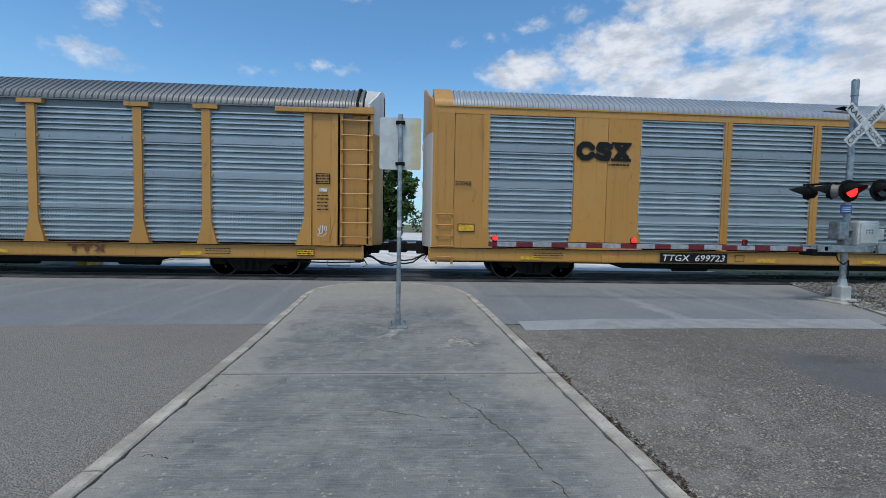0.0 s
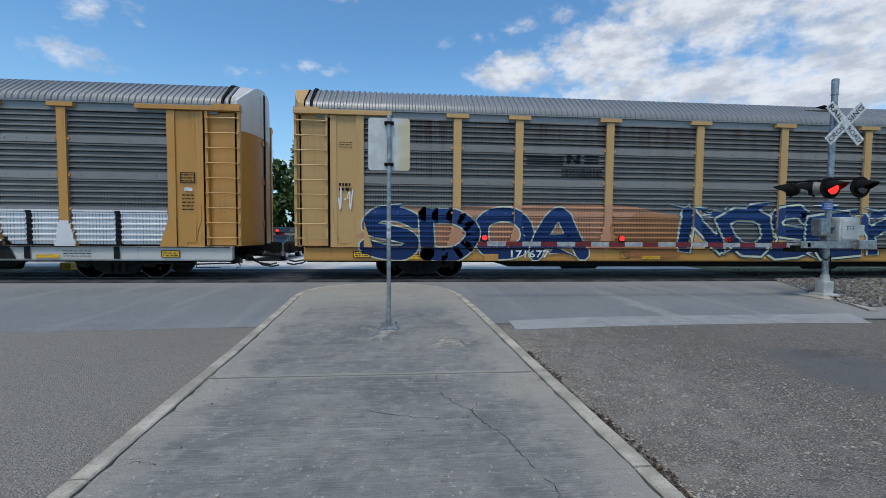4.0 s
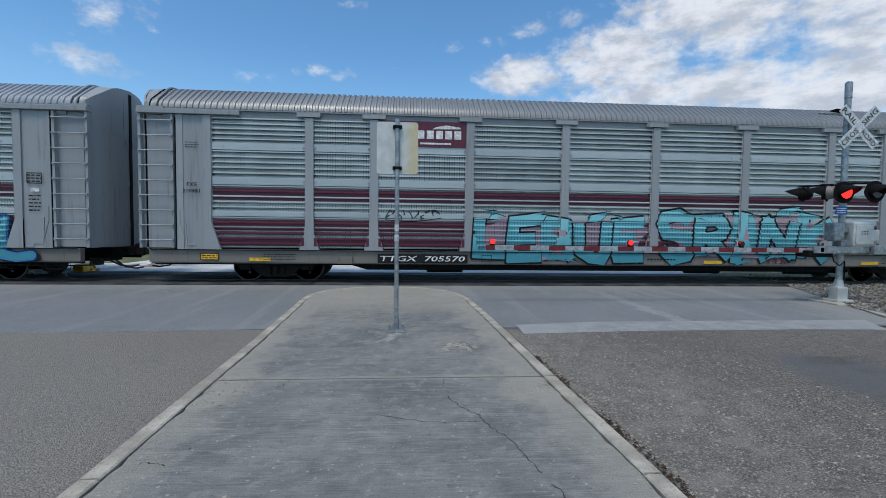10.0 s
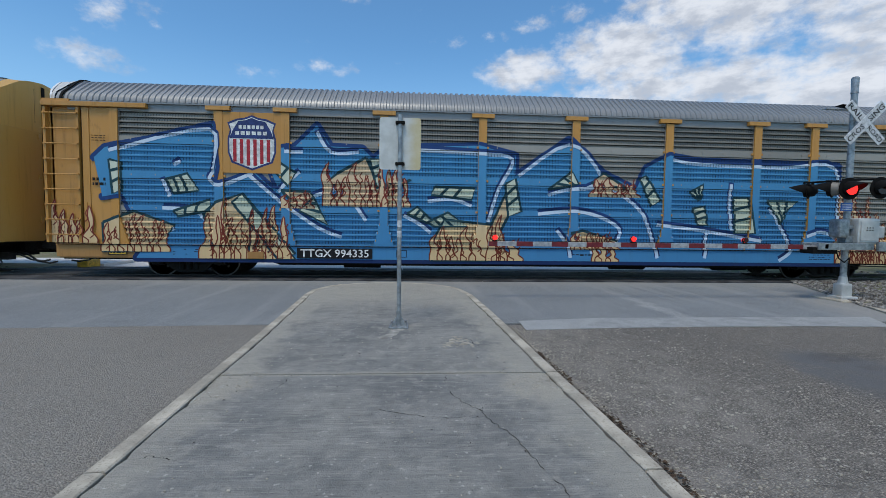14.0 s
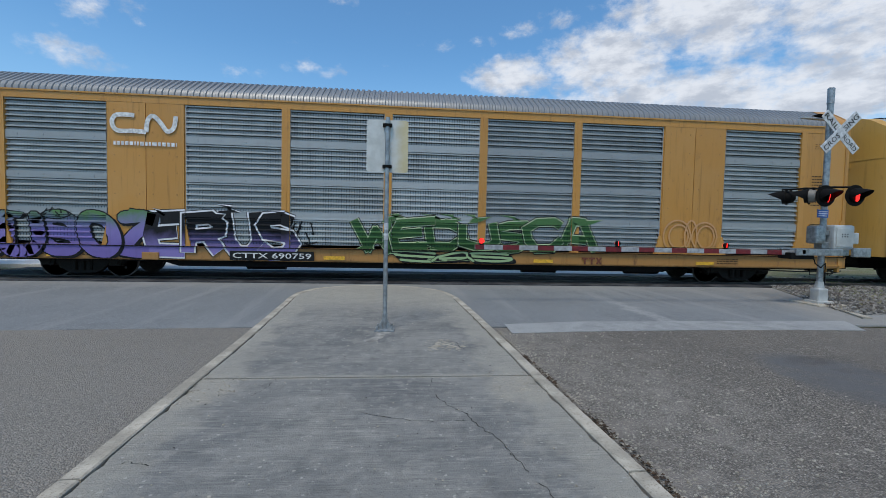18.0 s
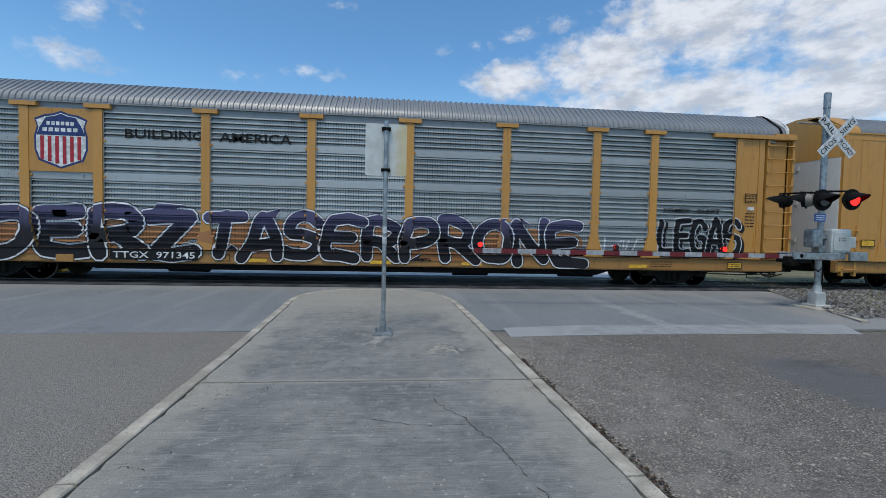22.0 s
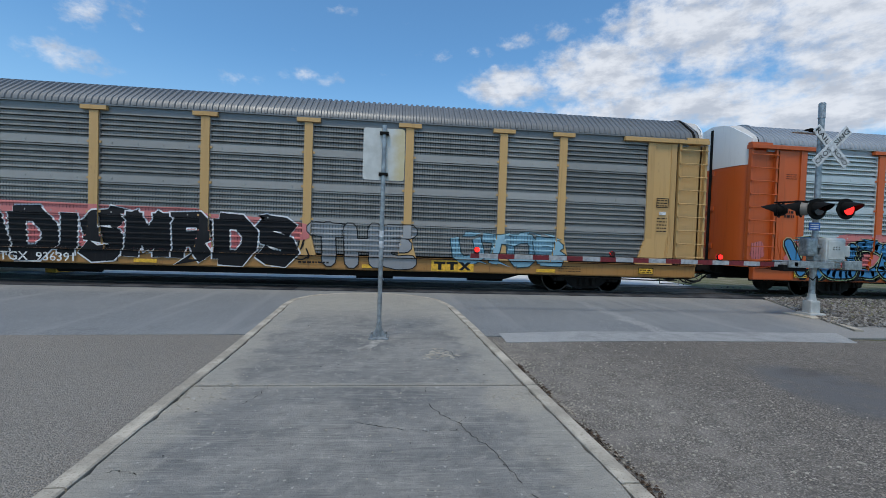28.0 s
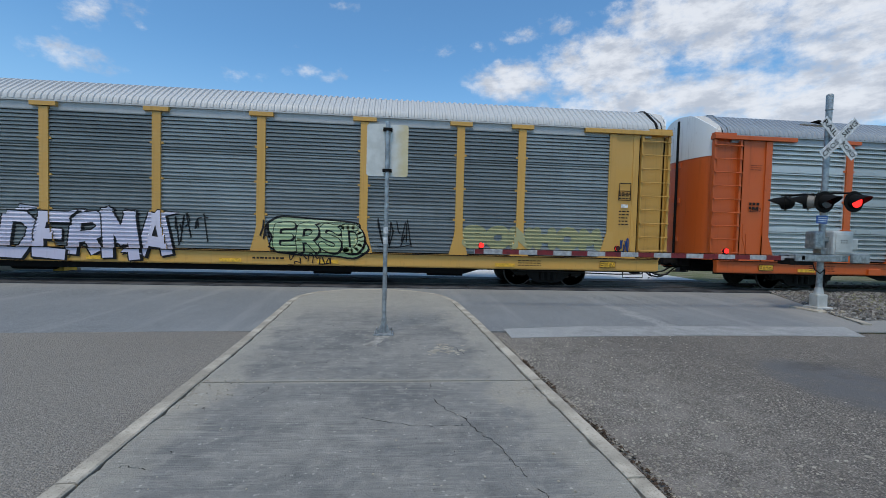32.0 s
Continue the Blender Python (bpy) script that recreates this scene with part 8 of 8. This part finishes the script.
# ---------------------------------------------------------------- beyond the track
def leaf_material():
    m, n = material("broad_green_leaves")
    isl = n.add("ShaderNodeNewGeometry").outputs["Random Per Island"]
    at = n.add("ShaderNodeTexCoord").outputs["Object"]
    c = n.ramp(isl, (0.0, (0.022, 0.045, 0.012)), (0.5, (0.045, 0.095, 0.022)), (1.0, (0.10, 0.16, 0.035)))
    c = n.mix(n.span(n.noise(at, 0.6, 4.0), 0.4, 0.7, 0.0, 0.5), c, (0.03, 0.06, 0.015))
    return finish(m, n, c, 0.55, 0.0, None, 0.01, 0.35)


LEAVES = leaf_material()
BARK = plain("grey_brown_bark", (0.11, 0.085, 0.06), 0.9, 0.0, 1.5, 4.0)


def tree(x, y, height, radius, seed, leaves=2600, low=0.12, group="trees beyond the track", label="broad leafy green tree beyond the railway"):
    """Tapered trunk, forking limbs and a crown of leaf clumps with gaps."""
    rng = random.Random(seed)
    base = thing("tree", pose(x, y, -0.1), label, "tree", group)
    limbs = Shape().tube([(0, 0, 0), (0.06, 0.03, height * 0.2), (rng.uniform(-0.2, 0.2), 0.1, height * 0.45), (rng.uniform(-0.3, 0.3), 0, height * 0.8)], [height * 0.035, height * 0.028, height * 0.02, height * 0.006], 10)
    part("trunk", limbs, BARK, base, smooth=True)
    clumps = []
    for i in range(max(24, int(radius * 17))):
        t = rng.uniform(0, 6.283)
        f = rng.random() ** 0.6
        z = height * (low + (0.95 - low) * rng.random())
        width = radius * math.sin(math.pi * min(1, max(0.12, (z / height - low * 0.4) / (1.08 - low * 0.4)))) ** 0.6
        clumps.append((f * width * math.cos(t), f * width * math.sin(t), z, rng.uniform(0.38, 0.80) * radius * 0.42))
    for i in range(6):
        cx, cy, cz, cr = clumps[i]
        part("limb", Shape().tube([(0, 0, height * 0.25), (cx * 0.5, cy * 0.5, (cz + height * 0.3) * 0.5), (cx, cy, cz)], [height * 0.014, height * 0.009, 0.02], 6), BARK, base, smooth=True)
    sh = Shape()
    for _ in range(leaves):
        cx, cy, cz, cr = rng.choice(clumps)
        d = Vector((rng.gauss(0, 1), rng.gauss(0, 1), rng.gauss(0, 0.8))).normalized() * cr * rng.random() ** 0.4
        p = Vector((cx, cy, max(0.35, cz + d.z))) + Vector((d.x, d.y, 0))
        u = Vector((rng.gauss(0, 1), rng.gauss(0, 1), rng.gauss(0, 0.6))).normalized()
        w = u.cross(Vector((rng.gauss(0, 1), rng.gauss(0, 1), rng.gauss(0, 1)))).normalized()
        s = rng.uniform(0.15, 0.36) * (0.7 + radius * 0.1)
        sh.poly([tuple(p - u * s), tuple(p + w * s * 0.5), tuple(p + u * s), tuple(p - w * s * 0.5)])
    me = bpy.data.meshes.new("crown")
    me.from_pydata(sh.v, [], sh.f)
    me.materials.append(None)
    part("crown", me, LEAVES, base)
    return base


for i, (x, y, h, r, n) in enumerate(((-8.0, 45, 10.2, 4.4, 5200), (-3.0, 43, 7.6, 3.0, 4200), (-13.6, 46, 7.0, 3.6, 3600), (-18.8, 45, 10.0, 3.2, 3200), (-24, 48, 8, 4, 2600), (-31, 50, 9, 4.5, 2600))):
    tree(x, y, h, r, 20 + i, int(n * 2.3), 0.03)
for i in range(14):
    tree(-6 + i * 7.5 + 2.5 * math.sin(i * 2.3), 84 + 5 * math.sin(i * 1.7), 4.2 + 1.3 * math.sin(i * 2.9), 4.3, 50 + i, 1100, 0.02, "low trees in the distance", "low dense green tree far beyond the railway")


def house(x, y):
    base = thing("house", pose(x, y, -0.1), "small white house with a grey gable roof beyond the trees", "house")
    wall = plain("white_siding", (0.66, 0.66, 0.64), 0.6, 0.0, 0.3, 2.0, 0.15)
    part("wall", Shape().box(-4, 4, -3, 3, 0, 2.8), wall, base)
    part("roof", Shape().prism([(-4.4, 2.75), (4.4, 2.75), (0, 4.6)], -3.4, 3.4), GREY_DARK, base)
    for wx in (-2.4, 0.2, 2.6):
        w = part("window", Shape().box(wx - 0.5, wx + 0.5, -3.06, -3.0, 1.0, 2.2), CHALK, base)
        part("pane", Shape().box(wx - 0.42, wx + 0.42, -3.08, -3.062, 1.08, 2.12), NAVY, w)
    return base


tree(6.6, 63, 5.4, 2.6, 81, 3600, 0.03)
house(10.5, 74)
pole = thing("utility_pole", pose(5.2, 62, -0.1), "weathered wooden utility pole with a cross arm", "utility pole")
part("shaft", Shape().tube([(0, 0, 0), (0, 0, 6.6)], [0.15, 0.11], 10), BARK, pole, smooth=True)
part("cross_arm", Shape().box(-0.9, 0.9, -0.06, 0.06, 5.9, 6.03), BARK, pole)
for ix in (-0.75, 0.0, 0.75):
    part("insulator", Shape().tube([(ix, 0, 6.03), (ix, 0, 6.2)], 0.05, 8), STEEL, pole)

marker = thing("object_marker", pose(1.15, 28, ROAD), "yellow diamond marker on a short post on the far island", "sign")
part("post", Shape().tube([(0, 0.02, 0), (0, 0.02, 1.15)], 0.03, 8), STEEL, marker)
part("diamond", Shape().prism([(0, 0.55), (0.27, 0.82), (0, 1.09), (-0.27, 0.82)], -0.006, 0.0), LABEL, marker, "yellow diamond plate")
part("arrow", Shape().prism([(-0.03, 0.68), (0.03, 0.68), (0.03, 0.86), (0.1, 0.86), (0, 0.98), (-0.1, 0.86), (-0.03, 0.86)], -0.009, -0.0065), INK, marker)
far_island = part("far_island", Shape().prism([(-1.4, 24.0), (-1.0, 22.4), (0.4, 21.6), (1.8, 22.4), (2.2, 24.0), (2.4, 36.0), (-1.6, 36.0)], -0.1, 0.06, "z"), GM["bright"])
tagged(far_island, "pale concrete island in the road beyond the track", "median", kind="structure")
nose = part("yellow_kerb_end", Shape().box(-11.55, -11.2, 15.95, 16.6, -0.08, 0.24, 0.04), LABEL)
tagged(nose, "bright yellow painted kerb end beside the far road", "kerb", kind="structure")
side = part("far_pavement", Shape().box(-40, -11.1, 16.62, 19.0, -0.1, 0.05, 0.02), GM["bright"])
tagged(side, "pale concrete pavement beyond the track", "pavement", kind="structure")

far = copy_thing(bpy.data.objects["crossing_signal"], pose(-10.45, 18.9, 0, 0, 0, 180))
tagged(far, "railway crossing signal with lowered gate beyond the track", "railway signal")


def parked_car(x, y):
    """A dark car waiting with its front to the track."""
    base = thing("car", pose(x, y, ROAD), "dark grey car waiting at the far side of the crossing", "car")
    body = plain("dark_car_paint", (0.025, 0.027, 0.03), 0.25, 0.3, 0.02, 2.0, 0.2)
    glass = plain("tinted_glass", (0.02, 0.025, 0.03), 0.08)
    prof = [(0.0, 0.32), (-0.06, 0.55), (0.05, 0.78), (1.0, 0.98), (1.65, 1.48), (3.2, 1.5), (4.1, 1.1), (4.45, 1.02), (4.5, 0.4), (4.3, 0.25), (0.2, 0.22)]
    bm = bmesh.new()
    sh = Shape().prism(prof, -0.9, 0.9, "x")
    me = sh.mesh("tmp")
    bm.from_mesh(me)
    bpy.data.meshes.remove(me)
    bmesh.ops.bevel(bm, geom=bm.edges[:], offset=0.06, segments=2, affect="EDGES", profile=0.6)
    part("body", Shape().take(bm), body, base, smooth=True)
    part("windscreen", Shape().prism([(1.03, 1.02), (1.6, 1.46), (1.62, 1.44), (1.08, 1.0)], -0.72, 0.72, "x"), glass, base)
    part("grille", Shape().box(-0.5, 0.5, -0.09, -0.02, 0.5, 0.68, 0.01), BLACK, base)
    for s in (-1, 1):
        part("headlight", Shape().box(s * 0.72 - 0.16, s * 0.72 + 0.16, -0.08, 0.05, 0.62, 0.76, 0.03), REFLECT, base)
        for wy in (0.85, 3.55):
            w = part("wheel", Shape().disc((s * 0.8, wy, 0.32), 0.32, 0.22, "x", 20), RUBBER, base)
            part("rim", Shape().disc((s * 0.915, wy, 0.32), 0.2, 0.02, "x", 14), STEEL, w)


parked_car(-6.3, 20.2)


# ---------------------------------------------------------------- what moves
FLASH, FIRST = 0.619, 0.655   # seconds between changes of the lamps


def flash_rows(place, lit_first):
    """Rows of a lens that turns its lit face forward and away by turns."""
    rows, angle, n = [(0.0, place @ pose(0, 0, 0, 0, 0, 0 if lit_first else 180))], 0 if lit_first else 180, 0
    t = FIRST
    while t < 31.9:
        f = round(t * FPS) / FPS
        for j in range(4):
            rows.append((f + (j - 1) / FPS, place @ pose(0, 0, 0, 0, 0, angle + 60 * j)))
        angle += 180
        t += FLASH
    rows.append((32.0, place @ pose(0, 0, 0, 0, 0, angle)))
    return rows


def motions():
    for k, car in CARS:
        walk(car, [(float(t), car_pose(k, t)) for t in range(33)])
    for w, dx, k in WHEELS:
        # a wheel turns by the way travelled over its radius, keyed on the stretch round the crossing
        rows = [(i / FPS, pose(dx, 0, 0.42, 0, math.degrees(train_place(i / FPS) / 0.42) % 360.0, 0)) for i in range(961) if abs(train_place(i / FPS) - PITCH * k) < 62.0]
        walk(w, [(0.0, rows[0][1])] * (rows[0][0] > 0) + rows + [(32.0, rows[-1][1])] * (rows[-1][0] < 32))
    walk(LENSES["left"], flash_rows(pose(0, -0.035, 0), True))
    walk(LENSES["right"], flash_rows(pose(0, -0.035, 0), False))
    walk(ARM_LENSES["mid"], flash_rows(pose(-5.22, -0.107, 1.335), True))
    walk(ARM_LENSES["near"], flash_rows(pose(-2.55, -0.107, 1.335), False))


motions()
